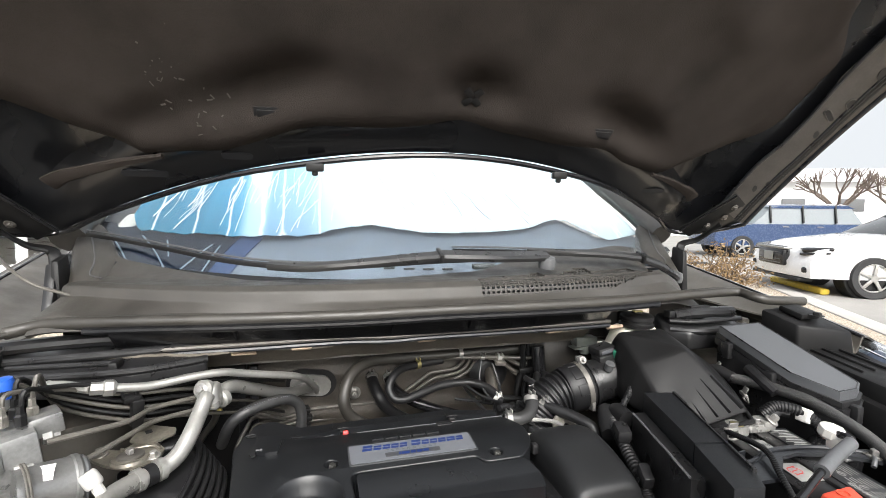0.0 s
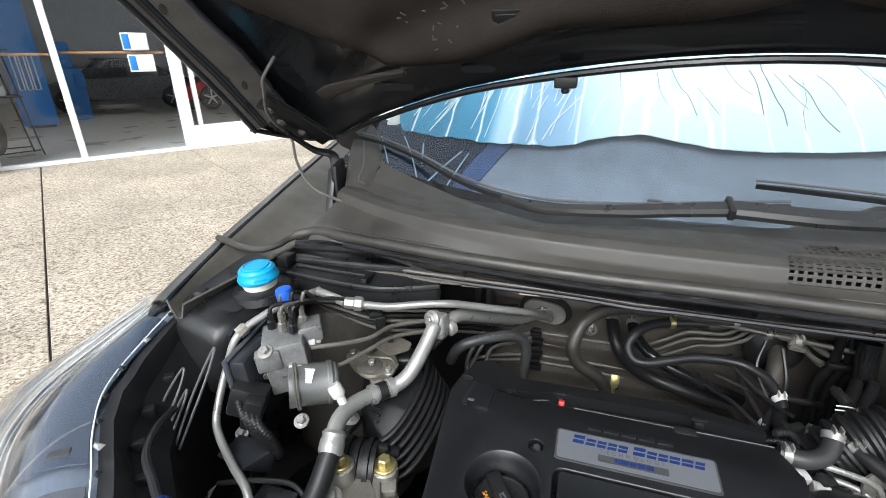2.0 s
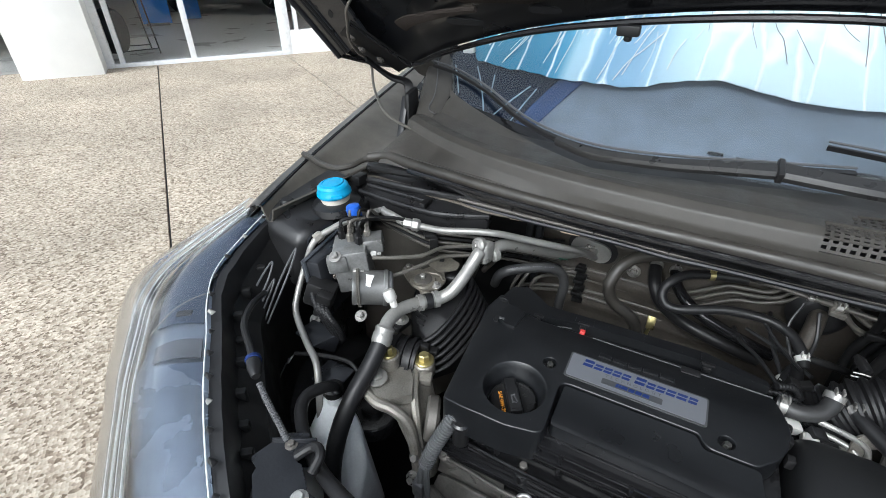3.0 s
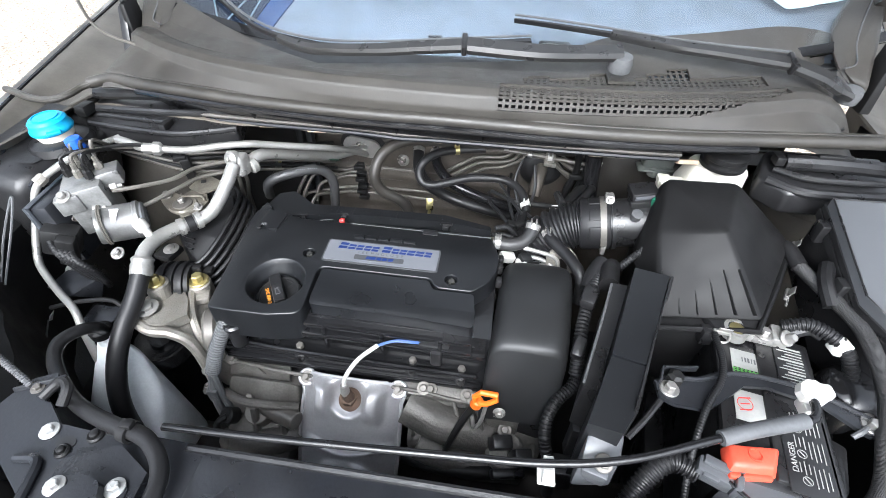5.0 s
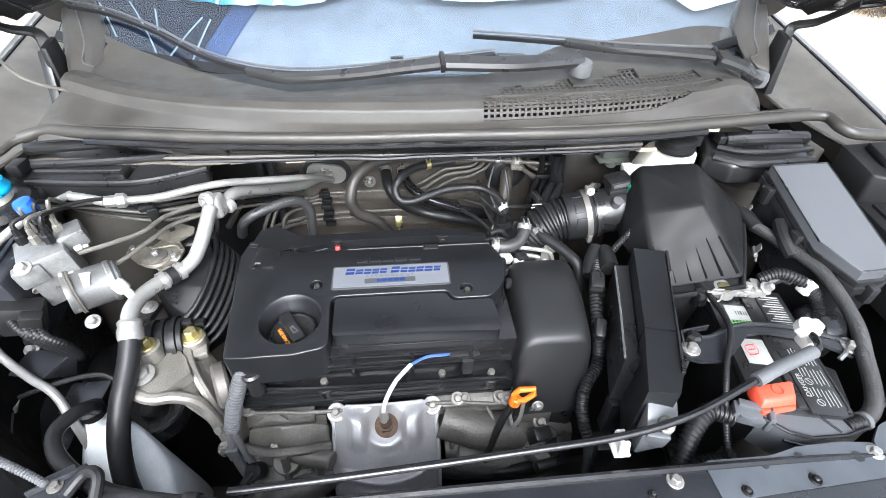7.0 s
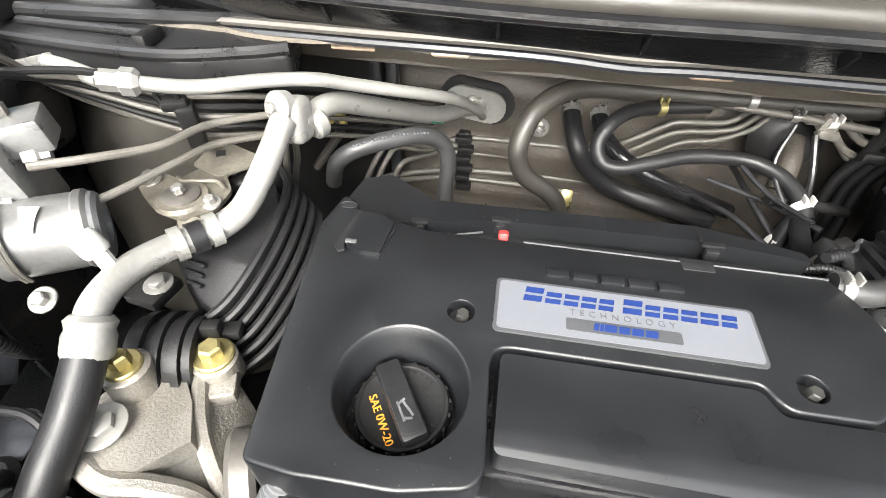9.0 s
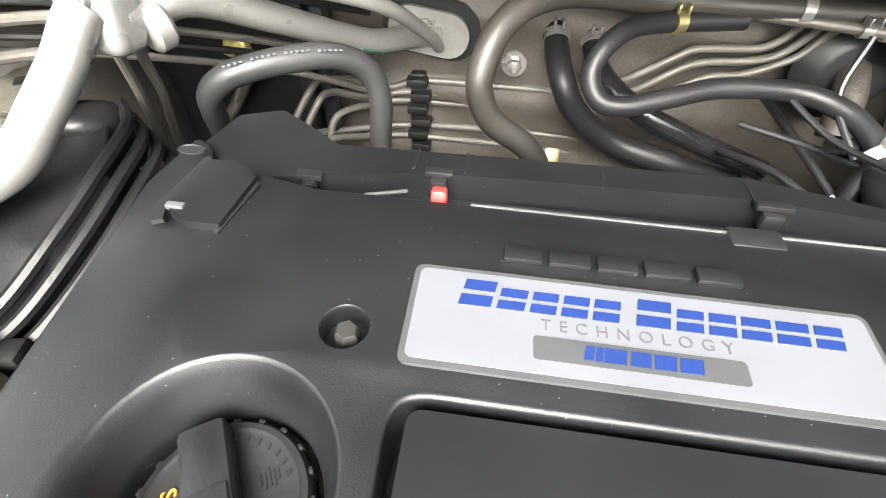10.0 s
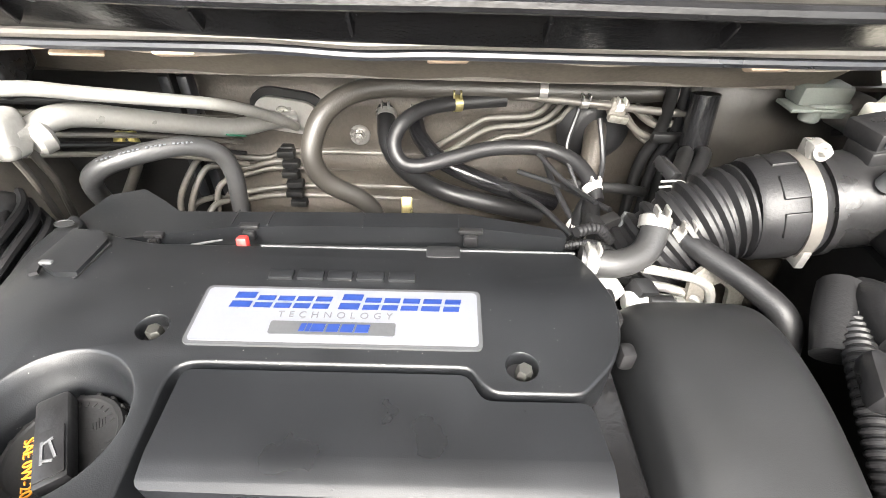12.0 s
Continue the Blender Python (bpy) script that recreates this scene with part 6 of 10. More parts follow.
panel = round_poly([(0.0505, 0.5832), (0.2155, 0.5832), (0.2235, 0.5672), (0.284, 0.5672), (0.289, 0.530), (0.288, 0.513), (0.209, 0.517), (0.0505, 0.519)], 0.006)
fp = moved(prism(panel, 0.905, TOPZ - 0.0012, 0.0022, 3), COVER_M)
for cut in (0.535, 0.529, 0.523):
    bmesh.ops.bisect_plane(fp, geom=fp.verts[:] + fp.edges[:] + fp.faces[:], plane_co=(0, cut, 0), plane_no=(0, 1, 0))
for v in fp.verts:
    if v.co.z > 0.93:
        v.co.z -= 0.22 * max(0, 0.535 - v.co.y) + 0.14 * max(0, 0.523 - v.co.y)
part("front_panel", fp, PANELG, cover, "raised front panel with a shadow gap", 40)
for c_step, s_step in (((0.165, 0.512, 0.922), (0.245, 0.022, 0.010)), ((0.165, 0.509, 0.906), (0.25, 0.026, 0.010)), ((0.165, 0.53, 0.915), (0.24, 0.03, 0.03))):
    part("front_step", rbox(c_step, s_step, 0.003), GLOSSY, cover)
# flat rail behind the cover, with seams, clips and a corner plate at one end
part("rear_rail", prism(round_poly([(-0.100, 0.728), (-0.093, 0.762), (-0.068, 0.773), (-0.043, 0.756), (-0.022, 0.740), (0.09, 0.744), (0.216, 0.747), (0.262, 0.736), (0.297, 0.727), (0.300, 0.716), (0.222, 0.727), (0.091, 0.724), (0.027, 0.720), (-0.034, 0.706), (-0.055, 0.702), (-0.060, 0.708), (-0.077, 0.708)], 0.003, 2), 0.915, 0.9575, 0.002, 2), COVER, cover, "flat black rail behind the cover with seams")
part("channel_floor", rbox((0.13, 0.708, 0.938), (0.33, 0.03, 0.004), 0.001), INK_SHADE, cover)
for x in (0.027, 0.056, 0.133, 0.213):
    part("rail_seam", rbox((x, 0.7335, 0.9578), (0.0012, 0.020, 0.0012), 0), INK_SHADE, cover)
for x, w in ((-0.028, 0.015), (0.042, 0.016), (0.222, 0.02)):
    part("rail_clip", merge(rbox((x, 0.7225 if x > 0 else 0.708, 0.9575), (w, 0.006, 0.004), 0.0012), rbox((x, 0.7185 if x > 0 else 0.704, 0.951), (w * 0.6, 0.006, 0.01), 0.002)), BLACK, cover)
for x0, x1, y in ((0.005, 0.028, 0.700), (0.062, 0.19, 0.6930), (0.212, 0.30, 0.6930)):
    part("channel_lip", rbox(((x0 + x1) / 2, y, 0.9612 if x0 > 0.01 else 0.9575), (x1 - x0, 0.0016, 0.0016), 0.0004, (0, 0, 0 if x0 > 0.01 else 18)), GREY, cover)
part("lip_step", rbox((0.2, 0.690, 0.9572), (0.026, 0.014, 0.012), 0.002), INK_SHADE, cover)
part("latch_block", moved(prism(round_poly([(-0.080, 0.660), (-0.076, 0.6955), (-0.057, 0.6955), (-0.046, 0.686), (-0.050, 0.652), (-0.066, 0.652)], 0.002, 2), TOPZ - 0.004, TOPZ + 0.0032, 0.0015), COVER_M), COVER, cover, "small clipped corner block")
part("latch_groove", moved(prism([(-0.088, 0.657), (-0.080, 0.700), (-0.0765, 0.700), (-0.081, 0.660), (-0.079, 0.654), (-0.084, 0.652)], TOPZ - 0.002, TOPZ + 0.0006, 0), COVER_M), INK_SHADE, cover)
part("latch_groove", moved(prism([(-0.050, 0.649), (-0.044, 0.684), (-0.0465, 0.686), (-0.0525, 0.650)], TOPZ - 0.002, TOPZ + 0.0005, 0), COVER_M), INK_SHADE, cover)
part("clip_tooth", rbox(on_cover(-0.075, 0.6605, 0.003), (0.009, 0.004, 0.003), 0.0008), GREY, cover)
part("red_tab", rbox((0.045, 0.698, 0.951), (0.0085, 0.008, 0.026), 0.002, (-12, 0, 0)), RED, cover, "small bright red plastic tab")
part("socket", moved(lathe([(0.0105, 0), (0.0105, 0.0008), (0.0095, 0.0010), (0.009, 0.0004)], (0, 0, 0), n=24), Matrix.Translation(on_cover(-0.0905, 0.7045, 0.0002)) @ Matrix.Diagonal((0.75, 0.42, 1, 1))), INK_SHADE, cover)
for x, y in ((0.020, 0.611), (0.2475, 0.589)):
    sk = part("bolt_recess", lathe([(0.0092, 0), (0.0092, 0.001)], on_cover(x, y, -0.0115), (0, -0.07, 1), 28), INK_SHADE, cover, "round recess for a bolt")
    part("bolt", bolt_bm(on_cover(x + 0.001, y - 0.001, -0.010), (0.06, -0.10, 1), 0.0050, 0.009, False), DARKZINC, sk)
# ring of the filler opening
FC = Vector((FX, FY - 0.0024, TOPZ + 0.07 * (FY - 0.61)))
cap = thing("oil_filler_cap", FC - Vector((0, 0, 0.045)), "black oil filler cap with a grip bar and orange marking", "cap")
CM = Matrix.Translation(FC + Vector((0, 0.001, -0.0255))) @ pose(0, 0, 0, 4, 0, -58)
part("disc", moved(lathe([(0.0310, -0.014), (0.0320, -0.008), (0.0320, 0.0), (0.0308, 0.002), (0.0286, 0.0022), (0.0278, 0.0012), (0.0274, 0.0010)], (0, 0, 0), n=48), CM), MATTE, cap)
for k in range(20):
    a = math.pi * k / 10
    part("knurl", moved(rbox((0.0320 * math.cos(a), 0.0320 * math.sin(a), -0.004), (0.002, 0.003, 0.010), 0.0006, (0, 0, math.degrees(a))), CM), MATTE, cap)
part("grip", moved(merge(rbox((0, 0, 0.0065), (0.0585, 0.0175, 0.012), 0.003), rbox((0.011, 0, 0.0128), (0.030, 0.0145, 0.0012), 0.0005)), CM), BLACK, cap, "raised grip bar across the cap")
part("writing", text_bm("SAE 0W-20", 0.0078, CM @ pose(0.004, -0.0160, 0.0014), 0.0005), YELLOW_INK, cap, "orange printed lettering")
part("oil_can_mark", moved(merge(rbox((0.010, 0.002, 0.0137), (0.012, 0.0014, 0.0006), 0, (0, 0, 14)), rbox((0.010, -0.003, 0.0137), (0.014, 0.0014, 0.0006), 0), rbox((0.004, -0.0005, 0.0137), (0.0014, 0.006, 0.0006), 0, (0, 0, 20)), rbox((0.016, -0.0005, 0.0137), (0.0014, 0.006, 0.0006), 0, (0, 0, -24))), CM), GREY, cap)
for k in range(16):
    a = radians(12 + 10.5 * k)
    if 5 < k < 8:
        continue
    part("raised_mark", moved(rbox((0.0250 * math.cos(a), 0.0250 * math.sin(a), 0.0011), (0.0026, 0.0014, 0.0006), 0, (0, 0, math.degrees(a) + 8 * (k % 3))), CM), BLACK, cap)
for k in range(5):
    part("raised_mark", moved(rbox((-0.004 + 0.001 * (k % 2), 0.0150 + 0.0016 * k, 0.0011), (0.007 - 0.0012 * abs(k - 2), 0.0008, 0.0006), 0), CM), BLACK, cap)

# badge: silver plate, rim, marks drawn as plain shapes and one plain word
BM = Matrix.Translation(on_cover(0.134, 0.6215)) @ Matrix(((1, 0, 0, 0), (0, 1, 0, 0), (0, 0.07, 1, 0), (0, 0, 0, 1)))


def rounded(w, h, r, n=5):
    out = []
    for cx, cy, a0 in ((w / 2 - r, h / 2 - r, 0), (-w / 2 + r, h / 2 - r, 90), (-w / 2 + r, -h / 2 + r, 180), (w / 2 - r, -h / 2 + r, 270)):
        out += [(cx + r * math.cos(radians(a0 + 90 * k / n)), cy + r * math.sin(radians(a0 + 90 * k / n))) for k in range(n + 1)]
    return out


badge = thing("badge", on_cover(0.134, 0.6215), "silver rectangular badge with blue marks on the engine cover", "badge")
part("rim", plate(rounded(0.182, 0.0465, 0.004), BM, 0.0018, 0.0006), BADGE_GREY, badge, "brushed grey rim")
part("face", plate(rounded(0.177, 0.0418, 0.003), BM @ Matrix.Translation((0, 0, 0.0012)), 0.0012, 0.0003), BADGE, badge)
x = -0.069
marks = [(0.0135, 0.0098), (0.0115, 0.0078), (0.0108, 0.0078), (0.0108, 0.0078), (0.0108, 0.0078), (0, 0), (0.0135, 0.0098), (0.0108, 0.0078), (0.0108, 0.0078), (0.0115, 0.0078), (0.0125, 0.0078), (0.0108, 0.0078)]
x = -0.072
for k, (w, h) in enumerate([(a * 1.14, b * 1.28) for a, b in marks]):
    if w == 0:
        x += 0.0045
        continue
    base, right = -0.0058, x + w * 0.90
    place = BM @ Matrix.Translation((0, 0.0105, 0.0022))

    def stroke(x0, x1, y0, y1):
        lean = lambda y: 0.19 * (y - base)
        return plate([(x0 + lean(y0), y0), (x1 + lean(y0), y0), (x1 + lean(y1), y1), (x0 + lean(y1), y1)], place, 0.0006, 0)

    part("mark", merge(stroke(x + 0.0008, right, base + h * 0.60, base + h), stroke(x + 0.0008, right, base, base + h * 0.40)), BADGE_BLUE, badge, "plain blue double bar")
    x += w
part("writing", text_bm("TECHNOLOGY", 0.0070, BM @ Matrix.Translation((-0.002, -0.0005, 0.0024)), 0.0003, 1.8), GREY_INK, badge, "small grey lettering")
part("lower_bar", plate(rounded(0.078, 0.0098, 0.0015), BM @ Matrix.Translation((-0.002, -0.0105, 0.0022)), 0.0006, 0), BADGE_GREY, badge, "grey inset bar")
x = -0.0205
for w in (0.004, 0.003, 0.0095, 0.0085, 0.009, 0.0095):
    part("mark", plate([(x, -0.0029), (x + w * 0.86, -0.0029), (x + w * 0.86 + 0.001, 0.0029), (x + 0.001, 0.0029)], BM @ Matrix.Translation((-0.002, -0.0105, 0.0027)), 0.0005, 0), BADGE_BLUE, badge)
    x += w * 1.02
x = 0.079
for w in (0.0185, 0.020, 0.019, 0.021, 0.0205):
    part("embossed_mark", moved(rbox((x + w / 2, 0.657, TOPZ + 0.07 * 0.047 + 0.0008), (w * 0.9, 0.0085, 0.003), 0.0008), Matrix.Identity(4)), COVER, cover, "plain embossed mark")
    x += w + 0.001

# ---- black resonator box beside the engine cover ----
res = thing("resonator_box", (0.37, 0.55, 0.75), "large smooth black plastic intake resonator box", "intake box")
RES_LINE = spline([(0.381, 0.668, 0.880), (0.381, 0.6645, 0.925), (0.380, 0.655, 0.950), (0.378, 0.62, 0.9635), (0.374, 0.57, 0.9655), (0.370, 0.52, 0.957), (0.3675, 0.498, 0.951), (0.3665, 0.4895, 0.944), (0.366, 0.485, 0.930), (0.363, 0.468, 0.87), (0.361, 0.454, 0.82)], 5)


def res_at(u, v):
    """Domed box: a rounded section carried along its back, over the top and down the front."""
    k = v * (len(RES_LINE) - 1)
    c = RES_LINE[int(k)].lerp(RES_LINE[min(int(k) + 1, len(RES_LINE) - 1)], k % 1)
    a = math.pi * (1 - u)
    half = 0.059 - 0.006 * v
    return Vector((c.x + half * math.copysign(abs(math.cos(a)) ** 0.42, math.cos(a)), c.y, 0.79 + (c.z - 0.79) * abs(math.sin(a)) ** 0.22))


part("shell", grid(60, 45, res_at, 0.003), RESM, res, "smooth domed black shell", 60)
part("lower_shell", rbox((0.36, 0.56, 0.77), (0.10, 0.2, 0.08), 0.01), BLACK, res)
for y in (0.66, 0.64, 0.61):
    part("edge_clip", rbox((0.319, y, 0.945), (0.01, 0.012, 0.016), 0.003), BLACK, res)

# ---- slanted intake duct ----
duct = thing("intake_duct", (0.476, 0.47, 0.85), "tall narrow black plastic intake duct", "intake duct")
part("rear_shell", prism([(0.498, 0.594), (0.541, 0.584), (0.4865, 0.4355), (0.4495, 0.4445)], 0.90, 1.020, 0.0025, 2), COVER, duct)
part("front_shell", prism([(0.4488, 0.4425), (0.4858, 0.4335), (0.463, 0.372), (0.449, 0.350), (0.415, 0.356)], 0.90, 1.0188, 0.0025, 2), COVER, duct)
part("side_wall", prism([(0.542, 0.583), (0.545, 0.581), (0.530, 0.541), (0.5265, 0.540), (0.466, 0.374), (0.463, 0.376)], 0.93, 1.0225, 0.0008, 1), BLACK, duct)
part("mouth", merge(hull([(0.420, 0.358, 1.0), (0.458, 0.362, 1.0), (0.414, 0.335, 0.985), (0.455, 0.340, 0.982), (0.418, 0.35, 0.92), (0.46, 0.36, 0.92), (0.412, 0.33, 0.93), (0.455, 0.335, 0.93)], 0.004), rbox((0.432, 0.334, 0.955), (0.026, 0.008, 0.03), 0.002, (10, 0, -15))), LID, duct, "grey plastic duct mouth")
part("mouth_bolt", bolt_bm((0.436, 0.334, 0.985), (0, -0.5, 0.86), 0.0055, 0.006), DULL, duct)
part("side_channel", prism([(0.474, 0.588), (0.4945, 0.586), (0.437, 0.411), (0.421, 0.417)], 0.91, 0.992, 0.003, 2), BLACK, duct)
part("channel_edge", tube([(0.4725, 0.585, 0.993), (0.447, 0.50, 0.993), (0.4215, 0.42, 0.993)], 0.0018, 6), GREY, duct)
part("sleeve", tube([(0.470, 0.635, 0.965), (0.455, 0.60, 0.962), (0.443, 0.56, 0.952), (0.436, 0.52, 0.935), (0.434, 0.49, 0.905)], 0.0095, 14, 8, 0.005, 0.14), RUBBER, duct, "black corrugated sleeve beside the duct")
part("plug", rbox((0.446, 0.575, 0.972), (0.022, 0.034, 0.02), 0.006, (8, 0, -19)), BLACK, duct)
part("plug", rbox((0.432, 0.505, 0.945), (0.016, 0.03, 0.02), 0.005, (20, 0, -19)), BLACK, duct)
part("rear_neck", tube([(0.475, 0.60, 0.975), (0.480, 0.63, 0.975), (0.487, 0.65, 0.965)], 0.014, 12), RUBBER, duct)
loomd = thing("wiring_loom", (0.43, 0.45, 0.80), "black corrugated wiring loom beside the intake duct", "wiring loom")
part("sleeve", tube([(0.445, 0.52, 0.90), (0.435, 0.487, 0.885), (0.414, 0.465, 0.875), (0.402, 0.442, 0.86), (0.402, 0.42, 0.84), (0.412, 0.405, 0.81), (0.42, 0.395, 0.74)], 0.0090, 12, 7, 0.005, 0.14), RUBBER, loomd)
part("connector", merge(rbox((0.43, 0.402, 0.80), (0.03, 0.03, 0.05), 0.004), rbox((0.44, 0.425, 0.855), (0.022, 0.02, 0.07), 0.004)), BLACK, loomd)
part("tape_wrap", tube([(0.452, 0.61, 0.95), (0.462, 0.635, 0.962), (0.475, 0.655, 0.968)], 0.014, 12), RUBBER, loomd)

# ---- air cleaner ----
air = thing("air_cleaner", (0.62, 0.66, 0.85), "faceted black plastic air cleaner housing", "air cleaner")
part("lid", hull([(0.548, 0.735, 1.078), (0.650, 0.738, 1.079), (0.607, 0.627, 1.073), (0.532, 0.648, 1.045), (0.744, 0.698, 1.006), (0.660, 0.548, 0.990), (0.540, 0.562, 0.958), (0.515, 0.66, 0.975), (0.55, 0.80, 0.96), (0.72, 0.79, 0.985), (0.70, 0.775, 1.03), (0.57, 0.79, 1.02)], 0.006, 3), AIRBOX, air, smooth=25)
part("base", hull([(0.55, 0.80, 0.955), (0.73, 0.79, 0.965), (0.75, 0.70, 0.995), (0.664, 0.54, 0.980), (0.535, 0.555, 0.947), (0.56, 0.79, 0.80), (0.72, 0.77, 0.80), (0.65, 0.57, 0.80), (0.55, 0.58, 0.80)], 0.006), AIRBOX, air, smooth=25)
for k in range(6):
    t = k / 5
    a = Vector((0.606, 0.624, 1.066)).lerp(Vector((0.536, 0.642, 1.036)), t)
    b = Vector((0.652, 0.550, 0.992)).lerp(Vector((0.545, 0.563, 0.961)), t)
    part("rib", moved(rbox((0, 0, 0), (0.0018, 0.007, (b - a).length * 0.55), 0.0008), axis_frame(a.lerp(b, 0.68), b - a)), AIRBOX, air)
for k in range(5):
    t = k / 4
    a = Vector((0.616, 0.645, 1.068)).lerp(Vector((0.652, 0.735, 1.072)), t)
    b = Vector((0.690, 0.603, 0.997)).lerp(Vector((0.738, 0.695, 1.006)), t)
    part("rib", moved(rbox((0, 0, 0), (0.007, 0.0018, (b - a).length * 0.6), 0.0008), axis_frame(a.lerp(b, 0.62), b - a)), AIRBOX, air)
part("seam_lip", tube([(0.530, 0.553, 0.950), (0.600, 0.546, 0.966), (0.657, 0.541, 0.979), (0.700, 0.615, 0.990), (0.746, 0.700, 1.000), (0.728, 0.79, 0.968)], 0.0045, 8, straight=True), AIRBOX, air)
for c, a in (((0.744, 0.695, 1.006), -62), ((0.706, 0.603, 0.994), -62), ((0.615, 0.541, 0.972), -8)):
    cl = part("spring_clip", moved(merge(rbox((0, -0.002, 0), (0.024, 0.006, 0.006), 0.002), rbox((0, -0.004, 0.006), (0.016, 0.0016, 0.014), 0.0006, (24, 0, 0)), tube([(-0.009, -0.004, 0), (-0.008, -0.007, -0.012), (0.008, -0.007, -0.012), (0.009, -0.004, 0)], 0.0017, 8)), pose(*c, 0, 0, 62 if a < -30 else a)), ZINC, air, "bright metal spring clip")
# flow meter pipe, clamp, bellows
ih = thing("intake_hose", (0.46, 0.73, 0.90), "black ribbed rubber intake hose with a bright clamp", "hose")
AX = Vector((0.975, -0.05, 0.20)).normalized()
CL = Vector((0.480, 0.742, 0.978))
part("outlet_pipe", lathe([(0.0385, -0.02), (0.0395, 0.0), (0.0395, 0.060), (0.0410, 0.085)], CL + AX * 0.012, AX, 36), BLACK, ih)
part("bead", ring(CL + AX * 0.016, AX, 0.0400, 0.006, 0.0035, 36), BLACK, ih)
part("cuff", lathe([(0.0405, -0.036), (0.0425, -0.032), (0.0430, 0.008), (0.0415, 0.011)], CL, AX, 36), RUBBER, ih)
for a in (-0.9, -0.2, 0.5):
    n_ = (Matrix.Rotation(a, 3, AX) @ Vector((0, -0.7, 0.7))).normalized()
    part("pad", moved(rbox((0, 0, 0), (0.020, 0.003, 0.024), 0.0012), Matrix.Translation(CL - AX * 0.018 + n_ * 0.0428) @ Matrix((n_.cross(AX), n_, AX)).transposed().to_4x4()), RUBBER, ih)
clampd = part("clamp", ring(CL, AX, 0.0432, 0.0095, 0.0016, 40), DULL, ih, "bright steel hose clamp")
part("clamp_screw", merge(rbox(CL + Vector((0.0, 0.004, 0.048)), (0.014, 0.016, 0.014), 0.002), bolt_bm(CL + Vector((0.0, -0.004, 0.050)), (0, -0.9, 0.4), 0.004, 0.006)), ZINC, clampd)
part("clamp_ear", rbox(CL + Vector((0.002, -0.037, -0.024)), (0.007, 0.012, 0.016), 0.001), ZINC, clampd)
part("bellows", tube([CL - AX * 0.034, CL - AX * 0.055 + Vector((0, -0.002, -0.003)), CL - AX * 0.080 + Vector((0, -0.006, -0.014)), CL - AX * 0.102 + Vector((0, -0.010, -0.034)), CL - AX * 0.115 + Vector((0, -0.012, -0.060)), CL - AX * 0.120 + Vector((0, -0.012, -0.090))], 0.0395, 36, 10, 0.0098, 0.13), RUBBER, ih, "deep ribbed bellows bending down")
part("neck", tube([CL - AX * 0.120 + Vector((0, -0.012, -0.088)), CL - AX * 0.122 + Vector((0, -0.012, -0.13)), CL - AX * 0.124 + Vector((0, -0.012, -0.17))], 0.033, 24), MATTE, ih)
maf = thing("flow_sensor", (0.54, 0.735, 0.985), "black air-flow sensor with a green connector", "sensor")
part("body", merge(rbox((0.528, 0.742, 1.026), (0.036, 0.030, 0.020), 0.003, (0, -10, 0)), rbox((0.528, 0.748, 1.042), (0.040, 0.034, 0.016), 0.003, (0, -10, 6))), BLACK, maf)
part("nipple", lathe([(0.0075, 0), (0.0080, 0.010), (0.0085, 0.014), (0.0, 0.016)], (0.517, 0.712, 1.016), (0, -0.4, 0.9), 18), GREY, maf, "pale grey capped nipple")
part("label", rbox((0.5275, 0.7296, 1.043), (0.028, 0.0008, 0.007), 0.0002, (0, -10, 6)), GREY_INK, maf)
part("connector", rbox((0.551, 0.722, 1.038), (0.018, 0.026, 0.018), 0.003, (0, -8, 30)), GREEN, maf, "green plug")
part("cable", tube([(0.551, 0.712, 1.036), (0.545, 0.685, 1.025), (0.527, 0.66, 1.002), (0.507, 0.652, 0.978), (0.492, 0.648, 0.955)], 0.0058, 10, 7, 0.004, 0.12), RUBBER, maf)

# ---- battery corner ----
BA = -11.5
BT = pose(0.656, 0.443, 0.0, 0, 0, BA)
batt = thing("battery", (0.656, 0.443, 0.74), "black car battery with labels and a red terminal cover", "battery")
part("case", moved(rbox((-0.008, 0.006, 0.845), (0.112, 0.215, 0.20), 0.006), BT), BLACK, batt)
part("lid", moved(merge(rbox((-0.007, 0.006, 0.950), (0.116, 0.219, 0.016), 0.005), rbox((0.014, 0.006, 0.957), (0.062, 0.20, 0.012), 0.003), rbox((0.040, -0.05, 0.958), (0.006, 0.09, 0.010), 0.002)), BT), BLACK, batt)


def label_plate(name, x, y, w, h, z, material, label, rot=0):
    return part(name, moved(rbox((x, y, z), (w, h, 0.0012), 0.0004, (0, 0, rot)), BT), material, batt, label)


lab = label_plate("label", -0.027, 0.054, 0.040, 0.042, 0.9588, PRINT, "white printed label with green rows")
part("print_field", moved(rbox((-0.027, 0.0395, 0.9596), (0.038, 0.011, 0.0005), 0), BT), GREEN_INK, lab, "pale green printed field")
for k in range(4):
    for j in range(8):
        part("print_cell", moved(rbox((-0.0435 + 0.0047 * j, 0.0355 + 0.0028 * k, 0.9600), (0.0026, 0.0014, 0.0004), 0), BT), INK_SHADE, lab)
for k in range(6):
    part("print_bar", moved(rbox((-0.034 + 0.0036 * k, 0.060, 0.9597), (0.0010 + 0.0007 * (k % 3), 0.007, 0.0004), 0), BT), GREY, lab)
lab = label_plate("label", 0.021, 0.062, 0.036, 0.075, 0.9640, INK_SHADE, "black warning label with white print")
for k in range(14):
    part("print_bar", moved(rbox((0.021 + 0.002 * (k % 3), 0.030 + 0.0048 * k, 0.9650), (0.029 - 0.005 * (k % 3), 0.0012 + 0.0012 * (k % 4 == 1), 0.0005), 0), BT), PRINT, lab)
